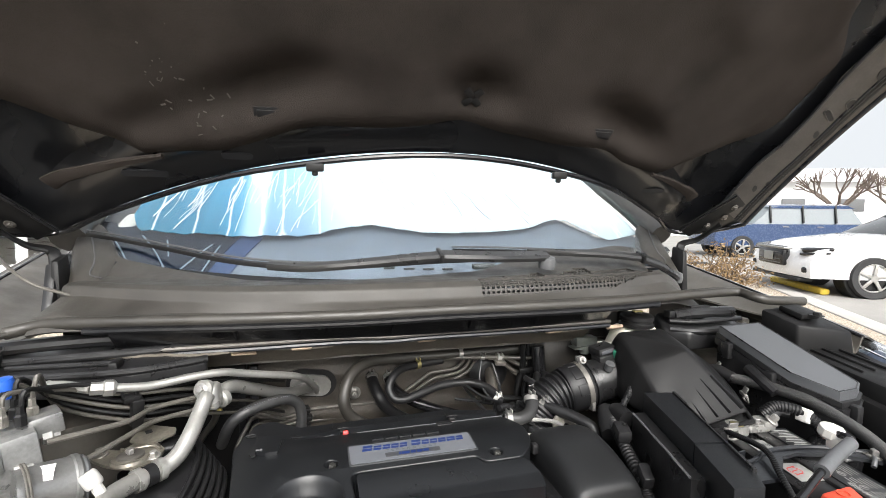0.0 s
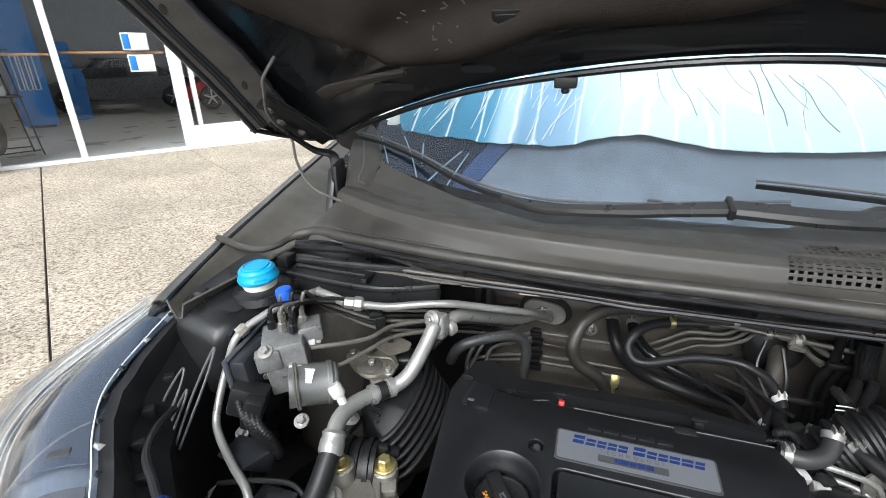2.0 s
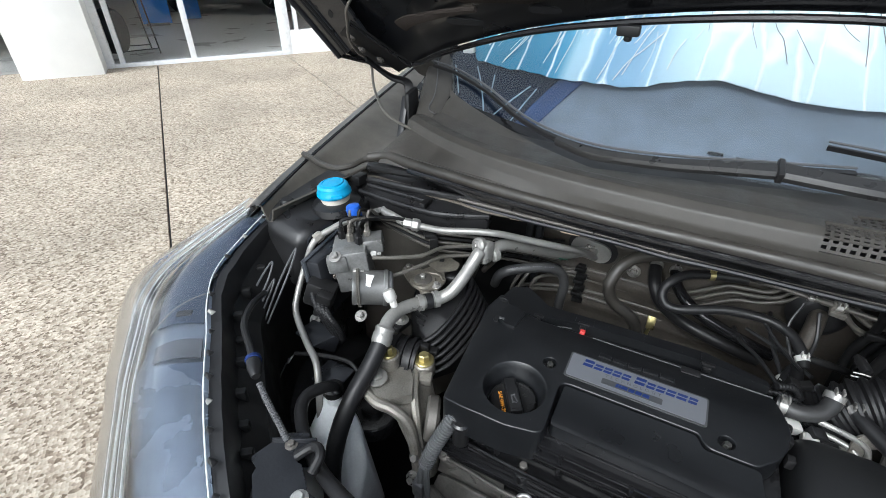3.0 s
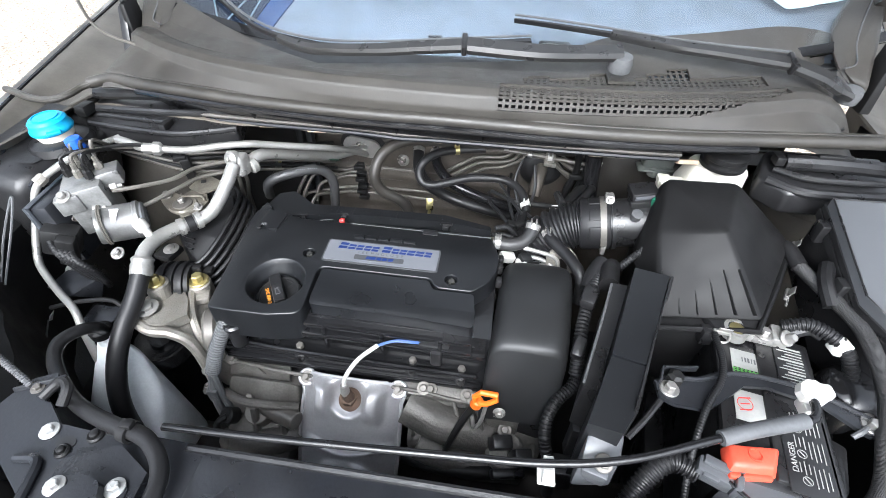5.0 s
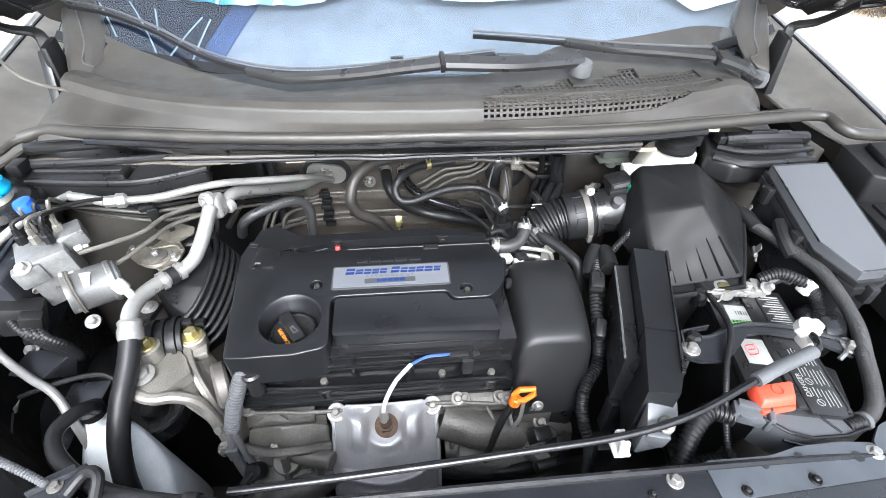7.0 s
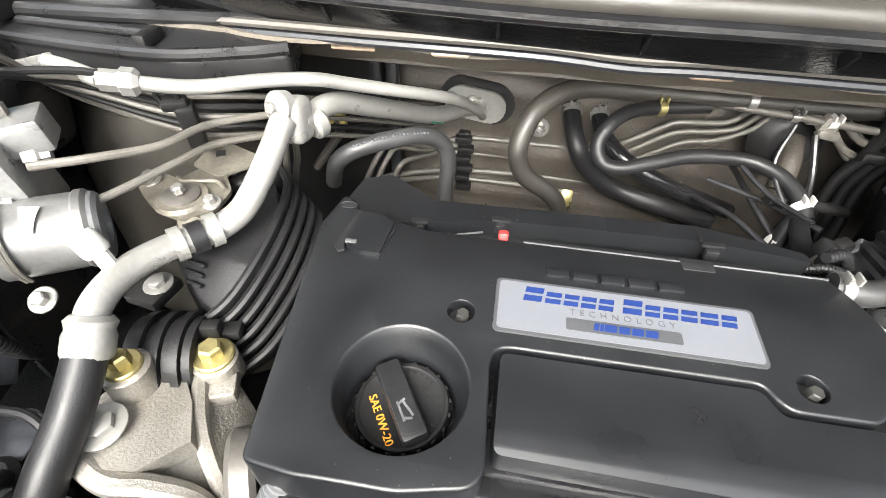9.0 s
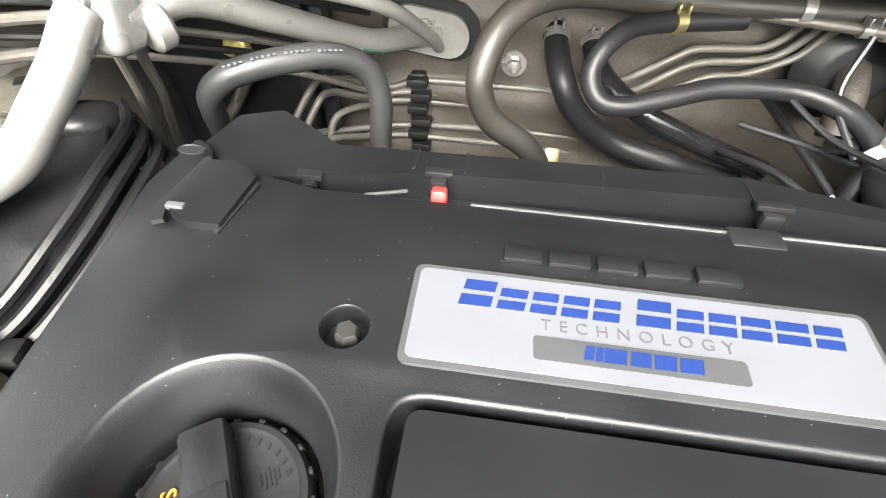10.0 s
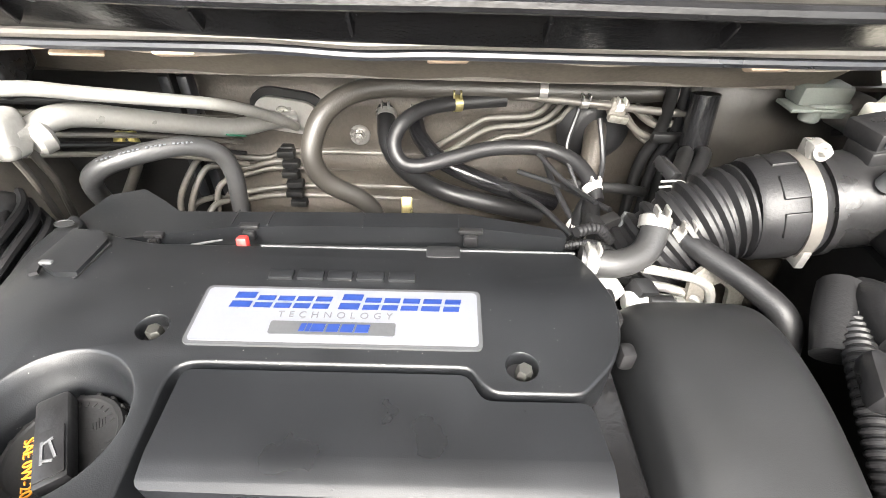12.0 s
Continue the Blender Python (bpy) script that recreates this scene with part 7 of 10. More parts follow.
lab = label_plate("label", -0.031, -0.010, 0.037, 0.042, 0.9592, PRINT, "white label with a red round mark")
for k in range(3):
    part("print_mark", moved(rbox((-0.038, -0.016 + 0.008 * k, 0.9599), (0.014 - 0.003 * (k % 2), 0.0016, 0.0004), 0, (0, 0, 18)), BT), RED, lab)
part("print_mark", moved(ring((-0.038, -0.008, 0.9596), (0, 0, 1), 0.008, 0.0008, 0.0009, 20), BT), RED, lab)
lab = label_plate("label", 0.014, -0.055, 0.042, 0.094, 0.9640, INK_SHADE, "black danger label with white print")
part("writing", text_bm("DANGER", 0.0085, BT @ pose(0.001, -0.062, 0.9650, 0, 0, 90), 0.0003), PRINT, lab)
for j in range(3):
    part("print_symbol", moved(ring((0.0105, -0.086 + 0.030 * j, 0.9646), (0, 0, 1), 0.0042, 0.0007, 0.0007, 16), BT), PRINT, lab)
    part("print_symbol", moved(rbox((0.0105, -0.086 + 0.030 * j, 0.9650), (0.0012, 0.007, 0.0004), 0, (0, 0, 40)), BT), PRINT, lab)
for k in range(7):
    for j in range(3):
        part("print_bar", moved(rbox((0.0060 + 0.0044 * k, (-0.072 if k < 3 else -0.079) + 0.030 * j, 0.9650), (0.0009, (0.011 if k < 3 else 0.020) + 0.004 * ((k + j) % 2), 0.0005), 0), BT), PRINT, lab)
red = part("terminal_cover", merge(hull([(0.571, 0.384, 0.956), (0.634, 0.388, 0.956), (0.569, 0.352, 0.952), (0.622, 0.354, 0.952), (0.577, 0.382, 0.973), (0.628, 0.385, 0.973), (0.575, 0.360, 0.972), (0.617, 0.362, 0.972)], 0.004, 2), rbox((0.594, 0.3545, 0.956), (0.044, 0.006, 0.014), 0.002, (0, 0, 3))), REDCAP, batt, "red plastic positive terminal cover")
part("raised_mark", ring((0.600, 0.373, 0.9735), (0, 0, 1), 0.006, 0.0012, 0.0012, 20), REDCAP, red)
neg = thing("battery_terminal", BT @ Vector((-0.035, 0.098, 0.957)), "brass and zinc negative battery terminal clamp", "terminal")
part("post", moved(lathe([(0.011, 0), (0.0095, 0.018), (0.004, 0.019)], (-0.042, 0.098, 0.957), n=18), BT), BRASSY, neg)
part("clamp", moved(merge(ring((-0.042, 0.098, 0.968), (0, 0, 1), 0.011, 0.014, 0.005, 20), rbox((-0.014, 0.102, 0.967), (0.045, 0.022, 0.012), 0.003), rbox((0.008, 0.105, 0.972), (0.02, 0.028, 0.014), 0.003)), BT), ALU, neg)
part("bolt", moved(bolt_bm((-0.010, 0.100, 0.973), (0, 0, 1), 0.0065, 0.008), BT), ZINC, neg)
part("bolt", moved(bolt_bm((0.014, 0.098, 0.978), (0.4, -0.4, 0.8), 0.006, 0.01), BT), ZINC, neg)
part("cable_lug", moved(tube([(0.016, 0.108, 0.975), (0.04, 0.118, 0.985), (0.055, 0.112, 0.985)], 0.0085, 10), BT), BLACK, neg)
loomb = thing("battery_cable", (0.72, 0.57, 0.93), "black corrugated battery cable with white clips", "cable")
part("sleeve", tube([BT @ Vector(p) for p in ((0.01, 0.115, 0.98), (0.04, 0.117, 0.993), (0.075, 0.10, 0.985), (0.095, 0.085, 0.955), (0.10, 0.06, 0.90))], 0.0095, 12, 7, 0.005, 0.14), RUBBER, loomb)
part("white_clip", moved(rbox((0.071, 0.1, 0.985), (0.016, 0.018, 0.022), 0.003, (0, 20, 20)), BT), WHITE, loomb, "white plastic clip")
# hold-down bracket
hold = thing("battery_clamp", (0.63, 0.44, 0.965), "black steel battery hold-down bar with bolts", "bracket")
part("bar", prism([(0.512, 0.452), (0.535, 0.466), (0.56, 0.462), (0.60, 0.480), (0.66, 0.476), (0.725, 0.455), (0.752, 0.438), (0.758, 0.418), (0.735, 0.414), (0.70, 0.446), (0.645, 0.462), (0.617, 0.460), (0.60, 0.446), (0.565, 0.420), (0.53, 0.422), (0.514, 0.430)], 0.9655, 0.9705, 0.0015), SUPPORT, hold)
part("rib", tube([(0.53, 0.460, 0.9705), (0.565, 0.460, 0.972), (0.61, 0.475, 0.972), (0.66, 0.472, 0.972), (0.70, 0.460, 0.972), (0.745, 0.436, 0.971)], 0.003, 8), SUPPORT, hold)
bolt(hold, (0.527, 0.442, 0.9705), (0, 0, 1), 0.0065, 0.008)
part("washer", ring((0.744, 0.432, 0.971), (0, 0, 1), 0.008, 0.0025, 0.0035, 18), ZINC, hold)
part("hook_end", tube([(0.735, 0.425, 0.971), (0.726, 0.418, 0.972), (0.718, 0.414, 0.966)], 0.0032, 8), GREY, hold)
part("bent_tab", merge(rbox((0.545, 0.470, 0.975), (0.040, 0.0025, 0.010), 0.0008, (0, 0, 8)), rbox((0.520, 0.458, 0.975), (0.0025, 0.022, 0.010), 0.0008, (0, 0, -20))), SUPPORT, hold)
bolt(hold, (0.742, 0.427, 0.9705), (0, 0, 1), 0.0065, 0.008)
part("cap_nut", lathe([(0.010, 0), (0.010, 0.01), (0.006, 0.014)], (0.535, 0.455, 0.9705), n=6), MATTE, hold)
tray = thing("battery_tray", (0.65, 0.36, 0.85), "black plastic battery tray lip and cable guide", "tray")
GUIDE = [(0.572, 0.348), (0.592, 0.328), (0.615, 0.3185), (0.656, 0.318), (0.690, 0.325), (0.686, 0.341), (0.650, 0.343), (0.620, 0.346), (0.588, 0.362)]
part("guide", prism(GUIDE, 0.905, 0.9560, 0.003), LID, tray, "flat-topped black cable guide in front of the battery")
part("guide_rim", tube([(x, y, 0.9565) for x, y in GUIDE[:5]], 0.0024, 8, straight=True), GLOSSY, tray)
part("guide_rim", tube([(x, y - 0.001, 0.940) for x, y in GUIDE[1:3]], 0.0024, 8, straight=True), GLOSSY, tray)
part("guide_ridge", tube([(0.640, 0.346, 0.9565), (0.653, 0.322, 0.9565)], 0.0016, 6, straight=True), GLOSSY, tray)
part("side_wall", hull([(0.686, 0.345, 0.95), (0.700, 0.36, 0.95), (0.720, 0.41, 0.95), (0.705, 0.42, 0.95), (0.686, 0.345, 0.90), (0.71, 0.36, 0.90), (0.725, 0.41, 0.90), (0.705, 0.42, 0.90)], 0.004), BLACK, tray)
part("plug", merge(rbox((0.563, 0.3585, 0.948), (0.036, 0.020, 0.020), 0.003, (0, 0, -24)), rbox((0.565, 0.3630, 0.9595), (0.028, 0.010, 0.006), 0.0015, (0, 0, -24)), rbox((0.583, 0.350, 0.951), (0.007, 0.024, 0.024), 0.002, (0, 0, -24)), rbox((0.556, 0.352, 0.955), (0.016, 0.008, 0.005), 0.001, (0, 0, -24))), LID, tray, "black locking plug block")
part("base", rbox((0.65, 0.44, 0.735), (0.17, 0.27, 0.02), 0.005, (0, 0, BA)), BLACK, tray)
part("stand", rbox((0.65, 0.45, 0.56), (0.14, 0.2, 0.34), 0.01, (0, 0, BA)), SUPPORT, tray)
# harness round the battery
har = thing("wiring_harness", (0.74, 0.5, 0.95), "thick grey corrugated wiring harness curving round the battery", "wiring harness")
part("sleeve", tube([(0.742, 0.655, 1.00), (0.752, 0.60, 1.005), (0.772, 0.54, 1.0), (0.765, 0.46, 0.986), (0.742, 0.405, 0.975), (0.727, 0.368, 0.965), (0.711, 0.346, 0.959), (0.690, 0.334, 0.955)], 0.0095, 14, 8, 0.0014, 0.05), LOOMD, har)
part("tail", merge(tube([(0.692, 0.334, 0.955), (0.682, 0.333, 0.955), (0.668, 0.331, 0.953)], 0.0080, 12, 7, 0.004, 0.10), rbox((0.672, 0.3275, 0.951), (0.03, 0.006, 0.006), 0.001)), RUBBER, har)
part("tape_end", tube([(0.694, 0.335, 0.955), (0.688, 0.334, 0.955)], 0.0112, 12), LOOM, har)
part("upper_run", tube([(0.742, 0.655, 1.0), (0.735, 0.69, 1.005), (0.735, 0.72, 0.98)], 0.011, 12), RUBBER, har)
thin = thing("thin_cable", (0.56, 0.45, 0.9), "thin black cable in front of the battery", "cable")
part("sleeve", tube([(0.612, 0.552, 0.965), (0.603, 0.53, 0.972), (0.598, 0.49, 0.978), (0.585, 0.455, 0.982), (0.562, 0.42, 0.975), (0.545, 0.38, 0.955), (0.538, 0.34, 0.92), (0.545, 0.31, 0.88)], 0.0042, 10, 7, 0.0035, 0.1), RUBBER, thin)
part("connector", merge(rbox((0.618, 0.560, 0.965), (0.034, 0.03, 0.02), 0.004, (0, 0, 20)), rbox((0.600, 0.545, 0.957), (0.016, 0.018, 0.026), 0.003)), BLACK, thin)
for k, pts in enumerate((((0.475, 0.325, 0.905), (0.50, 0.355, 0.93), (0.525, 0.37, 0.94), (0.55, 0.36, 0.94)), ((0.46, 0.32, 0.89), (0.50, 0.325, 0.895), (0.54, 0.33, 0.89), (0.57, 0.35, 0.86)))):
    part("ribbed_sleeve", tube(pts, 0.012, 12, 7, 0.006, 0.16), RUBBER, thin)
part("cross_cable", tube([(0.527, 0.442, 0.968), (0.50, 0.41, 0.95), (0.48, 0.39, 0.94)], 0.004, 8), RUBBER, thin)
part("side_sleeve", tube([(0.722, 0.350, 0.962), (0.746, 0.354, 0.968), (0.780, 0.362, 0.976), (0.813, 0.374, 0.98), (0.87, 0.40, 0.98), (0.93, 0.43, 0.985)], 0.0048, 12, 7, 0.0035, 0.12), RUBBER, thin)
solo("vacuum_canister", lathe([(0.036, 0), (0.036, 0.05), (0.034, 0.058), (0.028, 0.066), (0.016, 0.070), (0.0, 0.071)], (0.770, 0.505, 0.885), (0, -0.15, 0.98), 32), GLOSSY, "small black domed canister beside the battery", "canister")

# ---- fuse box ----
fuse = thing("fuse_box", (0.83, 0.62, 0.95), "black under-hood fuse box with a smooth lid", "fuse box")
fo = [(0.768, 0.720), (0.873, 0.722), (0.868, 0.525), (0.842, 0.512), (0.800, 0.510), (0.764, 0.565)]
FT = Matrix(((1, 0, 0, 0), (0, 1, 0, 0), (0, 0.30, 1, -0.30 * 0.72), (0, 0, 0, 1)))
part("lid", moved(prism([(x + (0.82 - x) * 0.04, y + (0.62 - y) * 0.04) for x, y in fo], 1.068, 1.083, 0.005, 3), FT), LID, fuse)
part("lid_edge", moved(tube([(x + (0.82 - x) * 0.06, y + (0.62 - y) * 0.06, 1.0828) for x, y in fo + fo[:1]], 0.0014, 6, straight=True), FT), BLACK, fuse)
part("lid_skirt", moved(merge(prism(fo, 1.060, 1.0685, 0.002), prism([(x + (0.82 - x) * -0.02, y + (0.62 - y) * -0.02) for x, y in fo], 1.046, 1.058, 0.003)), FT), BLACK, fuse)
part("body", moved(prism([(x + (0.82 - x) * 0.03, y + (0.62 - y) * 0.03) for x, y in fo], 0.955, 1.050, 0.004), FT), BLACK, fuse)
for x, y in ((0.763, 0.69), (0.762, 0.60), (0.825, 0.508)):
    part("latch", rbox((x, y, 1.05 + 0.3 * (y - 0.72)), (0.014, 0.02, 0.03), 0.003), BLACK, fuse)
part("front_cable", tube([(0.762, 0.64, 1.02), (0.75, 0.61, 1.015), (0.752, 0.58, 1.0)], 0.010, 10), RUBBER, fuse)
# apron boxes behind and beside the fuse box
side = thing("wing_bracket", (0.93, 0.62, 1.0), "black stepped plastic wing cover beside the fuse box", "cover")
part("upper", merge(hull([(0.90, 0.738, 1.105), (1.0, 0.742, 1.108), (0.905, 0.665, 1.088), (1.0, 0.63, 1.078), (0.90, 0.738, 1.03), (1.0, 0.742, 1.03), (0.905, 0.66, 1.02), (1.0, 0.62, 1.02)], 0.005, 2), rbox((0.955, 0.70, 1.104), (0.05, 0.05, 0.012), 0.003, (12, 0, 0))), AIRBOX, side)
part("lower", merge(rbox((0.945, 0.56, 1.0), (0.10, 0.20, 0.06), 0.006, (8, 0, 0)), rbox((0.92, 0.50, 0.96), (0.08, 0.12, 0.06), 0.006, (10, 0, 8))), AIRBOX, side)
for k in range(3):
    part("rib", rbox((0.915 + 0.03 * k, 0.60, 1.034), (0.004, 0.09, 0.012), 0.001, (8, 0, 0)), AIRBOX, side)
bolt(side, (0.955, 0.665, 1.103), (0, 0, 1), 0.007, 0.006, MATTE)
part("white_tag", rbox((0.886, 0.45, 0.975), (0.012, 0.03, 0.02), 0.003, (30, 20, 0)), WHITE, side)

# ---- brake fluid reservoir and right-hand cowl duct ----
brk = thing("brake_fluid_reservoir", (0.645, 0.82, 1.0), "milky brake fluid reservoir with a black cap", "reservoir")
part("tank", merge(hull([(0.60, 0.80, 1.01), (0.70, 0.80, 1.02), (0.60, 0.86, 1.01), (0.70, 0.86, 1.02), (0.615, 0.80, 1.06), (0.695, 0.795, 1.065), (0.62, 0.85, 1.065), (0.695, 0.85, 1.068)], 0.010, 3), rbox((0.592, 0.81, 1.022), (0.05, 0.03, 0.02), 0.006), rbox((0.575, 0.812, 1.03), (0.02, 0.018, 0.012), 0.003)), RESERVOIR, brk)
capb = part("cap", lathe([(0.034, 0), (0.035, 0.006), (0.031, 0.008), (0.031, 0.013), (0.034, 0.015), (0.034, 0.022), (0.029, 0.026), (0.012, 0.028), (0.010, 0.031)], (0.656, 0.815, 1.064), n=32), MATTE, brk, "ribbed black screw cap")
part("warning_dot", rbox((0.656, 0.813, 1.096), (0.02, 0.012, 0.003), 0.001), YELLOW, capb, "yellow warning patch")


def side_duct(label, back, front, z0, z1, ridges, end):
    """Long stepped duct: rear and front edges in plan, ridges along it."""
    cx, cy = back[0][0] * 0.5 + back[-1][0] * 0.5, back[0][1]
    d = thing("cowl_side_duct", (cx, cy, z0), label, "duct", "cowl end ducts")
    part("shell", hull([(x, y, z) for x, y in back for z in (z0, z1)] + [(x, y, z) for x, y in front for z in (z0 - 0.012, z1 - 0.022)], 0.006, 3), BLACK, d)
    for pts, r in ridges:
        part("ridge", tube(pts, r, 10, 6), BLACK, d)
    part("end_bracket", rbox(end, (0.02, 0.05, 0.03), 0.005), PAINT_IN, d)
    return d


d = side_duct("black ribbed plastic cowl end duct, short, beside the brake reservoir", [(0.725, 0.845), (0.90, 0.845)], [(0.735, 0.752), (0.885, 0.752), (0.705, 0.79), (0.90, 0.775)], 1.035, 1.083,
              [([(0.735, 0.80, 1.086), (0.80, 0.795, 1.09), (0.885, 0.795, 1.088)], 0.012), ([(0.715, 0.785, 1.062), (0.755, 0.756, 1.062), (0.82, 0.752, 1.064), (0.885, 0.757, 1.064)], 0.008), ([(0.722, 0.795, 1.076), (0.76, 0.772, 1.077), (0.82, 0.768, 1.078), (0.885, 0.772, 1.078)], 0.005)], (0.908, 0.80, 1.06))
for c, sz in (((0.80, 0.797, 1.102), (0.05, 0.008, 0.006)), ((0.725, 0.80, 1.09), (0.014, 0.02, 0.014))):
    part("clip", rbox(c, sz, 0.002), MATTE, d)
d = side_duct("long black ribbed plastic cowl end duct below the seal", [(-0.465, 0.875), (-0.18, 0.862)], [(-0.445, 0.782), (-0.26, 0.765), (-0.165, 0.80), (-0.46, 0.80)], 1.035, 1.080,
              [([(-0.455, 0.842, 1.086), (-0.36, 0.846, 1.090), (-0.27, 0.846, 1.091), (-0.19, 0.838, 1.090)], 0.011), ([(-0.44, 0.815, 1.070), (-0.34, 0.812, 1.074), (-0.26, 0.815, 1.076), (-0.18, 0.82, 1.078)], 0.007),
               ([(-0.44, 0.786, 1.056), (-0.34, 0.772, 1.058), (-0.26, 0.767, 1.060), (-0.20, 0.785, 1.061), (-0.165, 0.80, 1.062)], 0.006), ([(-0.43, 0.80, 1.066), (-0.36, 0.795, 1.067), (-0.285, 0.79, 1.068)], 0.004)], (-0.478, 0.83, 1.065))
for c, sz in (((-0.285, 0.782, 1.068), (0.012, 0.03, 0.012)), ((-0.31, 0.858, 1.094), (0.02, 0.012, 0.008)), ((-0.26, 0.858, 1.095), (0.014, 0.014, 0.01)), ((-0.45, 0.80, 1.075), (0.02, 0.03, 0.02))):
    part("clip", rbox(c, sz, 0.003), MATTE, d)
part("foil_tab", rbox((-0.115, 0.83, 1.058), (0.04, 0.012, 0.003), 0.001, (15, 6, 18)), TAN, d, "tan paper tab")

# ---- hood prop rod lying across the front ----
rod = thing("hood_prop_rod", (0.3, 0.32, 0.97), "long black hood prop rod with a grey foam grip", "rod")
part("rod", tube([(-0.03, 0.308, 0.972), (0.12, 0.312, 0.978), (0.28, 0.318, 0.985), (0.38, 0.323, 0.990), (0.46, 0.335, 1.000), (0.545, 0.362, 1.015), (0.61, 0.383, 1.022)], 0.0042, 12), GLOSSY, rod)
part("grip", tube([(0.545, 0.362, 1.015), (0.58, 0.374, 1.019), (0.632, 0.390, 1.022)], 0.0078, 16), LOOM, rod, "grey foam grip sleeve")
part("hook", tube([(0.628, 0.389, 1.022), (0.642, 0.395, 1.022), (0.650, 0.408, 1.020), (0.654, 0.425, 1.016)], 0.0046, 10), GLOSSY, rod)
part("end_clip", merge(lathe([(0.012, 0), (0.015, 0.004), (0.014, 0.014), (0.008, 0.017)], (0.656, 0.43, 1.008), (0, -0.2, 0.9), 10), rbox((0.672, 0.435, 1.012), (0.018, 0.016, 0.014), 0.004), rbox((0.652, 0.418, 1.005), (0.014, 0.02, 0.016), 0.003)), WHITE, rod, "white plastic end clip")
clip = thing("rod_clip", (0.381, 0.325, 0.97), "white plastic clip holding the rod on the radiator support", "clip")
part("jaw", merge(rbox((0.381, 0.314, 0.980), (0.011, 0.005, 0.020), 0.002, (-15, 0, 0)), rbox((0.381, 0.330, 0.980), (0.011, 0.004, 0.018), 0.002), rbox((0.381, 0.321, 0.968), (0.018, 0.02, 0.005), 0.001)), WHITE, clip)

# ---- radiator support along the front ----
sup = thing("radiator_support", (0.25, 0.25, 0.9), "black painted radiator support panel with bolts", "panel")
part("beam", rbox((0.38, 0.225, 0.950), (0.72, 0.14, 0.02), 0.006), SUPPORT, sup)
part("beam_lip", rbox((0.38, 0.291, 0.923), (0.72, 0.012, 0.07), 0.004), SUPPORT, sup)
part("front_beam", rbox((0.35, 0.12, 0.90), (1.0, 0.12, 0.06), 0.02), SUPPORT, sup)
part("latch_bracket", merge(prism(round_poly([(-0.098, 0.175), (-0.086, 0.226), (-0.070, 0.247), (-0.050, 0.243), (-0.036, 0.215), (-0.030, 0.175)], 0.006, 3), 0.968, 0.984, 0.002), prism(round_poly([(-0.112, 0.238), (-0.07, 0.262), (-0.028, 0.248), (-0.022, 0.19), (-0.10, 0.185)], 0.008, 3), 0.964, 0.970, 0.0015)), SUPPORT, sup, "raised black latch bracket with rounded nose")
part("corner_upright", merge(prism(round_poly([(-0.245, 0.300), (-0.232, 0.345), (-0.205, 0.360), (-0.192, 0.320), (-0.200, 0.285)], 0.006, 3), 0.953, 0.957, 0.001), moved(rbox((0, 0, 0), (0.055, 0.004, 0.045), 0.0015), pose(-0.212, 0.338, 0.940, -12, 0, 28))), SUPPORT, sup, "folded black corner bracket")
bolt(sup, (-0.214, 0.336, 0.957), (0, 0, 1), 0.0045, 0.004, DULL)
part("edge_fold", tube([(-0.17, 0.258, 0.960), (-0.145, 0.258, 0.962), (-0.135, 0.235, 0.962), (-0.128, 0.20, 0.960)], 0.005, 8), SUPPORT, sup)
# black disc laid on the plate as the hole's shade
part("corner_hole", moved(lathe([(0.009, 0), (0.009, 0.0008)], (0, 0, 0), n=20), Matrix.Translation((-0.131, 0.281, 0.9583)) @ Matrix.Diagonal((1.2, 0.8, 1, 1))), INK_SHADE, sup)
part("beam_edge", tube([(0.0, 0.296, 0.957), (0.3, 0.296, 0.959), (0.55, 0.295, 0.959), (0.74, 0.29, 0.956)], 0.005, 8), GLOSSY, sup)
part("corner_plate", prism([(-0.235, 0.318), (-0.185, 0.322), (-0.155, 0.30), (-0.09, 0.296), (-0.045, 0.302), (0.03, 0.30), (0.03, 0.19), (-0.1, 0.17), (-0.14, 0.225), (-0.19, 0.255), (-0.225, 0.285)], 0.950, 0.958, 0.002), SUPPORT, sup, "flat black corner plate")
part("latch_plate", prism([(-0.115, 0.262), (-0.065, 0.285), (-0.02, 0.262), (-0.015, 0.19), (-0.10, 0.185)], 0.958, 0.968, 0.004), SUPPORT, sup)
for x, y, z in ((-0.158, 0.290, 0.959), (-0.100, 0.236, 0.9705), (-0.040, 0.243, 0.9705)):
    bolt(sup, (x, y, z), (0, 0, 1), 0.0058, 0.006, WHITEZINC)
for x, y, r in ((-0.105, 0.293, 0.009), (-0.072, 0.262, 0.012), (-0.035, 0.29, 0.006), (-0.128, 0.272, 0.008), (0.15, 0.26, 0.013), (0.21, 0.235, 0.016), (0.40, 0.285, 0.005), (0.50, 0.28, 0.006), (0.58, 0.285, 0.007)):
    part("rubber_plug", lathe([(r, 0), (r, 0.003), (r * 0.8, 0.005), (r * 0.55, 0.004), (r * 0.5, 0.007), (r * 0.3, 0.008)], (x, y - (0.012 if x > 0 else 0), 0.9585 if x > 0 else 0.9575), n=20), MATTE, sup)
for x, y in ((0.430, 0.297), (0.668, 0.307)):
    bolt(sup, (x, y - 0.012, 0.960), (0, 0, 1), 0.0052, 0.006)
part("lock_bracket", prism(round_poly([(0.676, 0.306), (0.700, 0.326), (0.722, 0.332), (0.734, 0.312), (0.726, 0.285), (0.690, 0.27)], 0.006, 3), 0.955, 0.9605, 0.0012), STEEL_BLUE, sup, "bluish zinc-plated bracket")
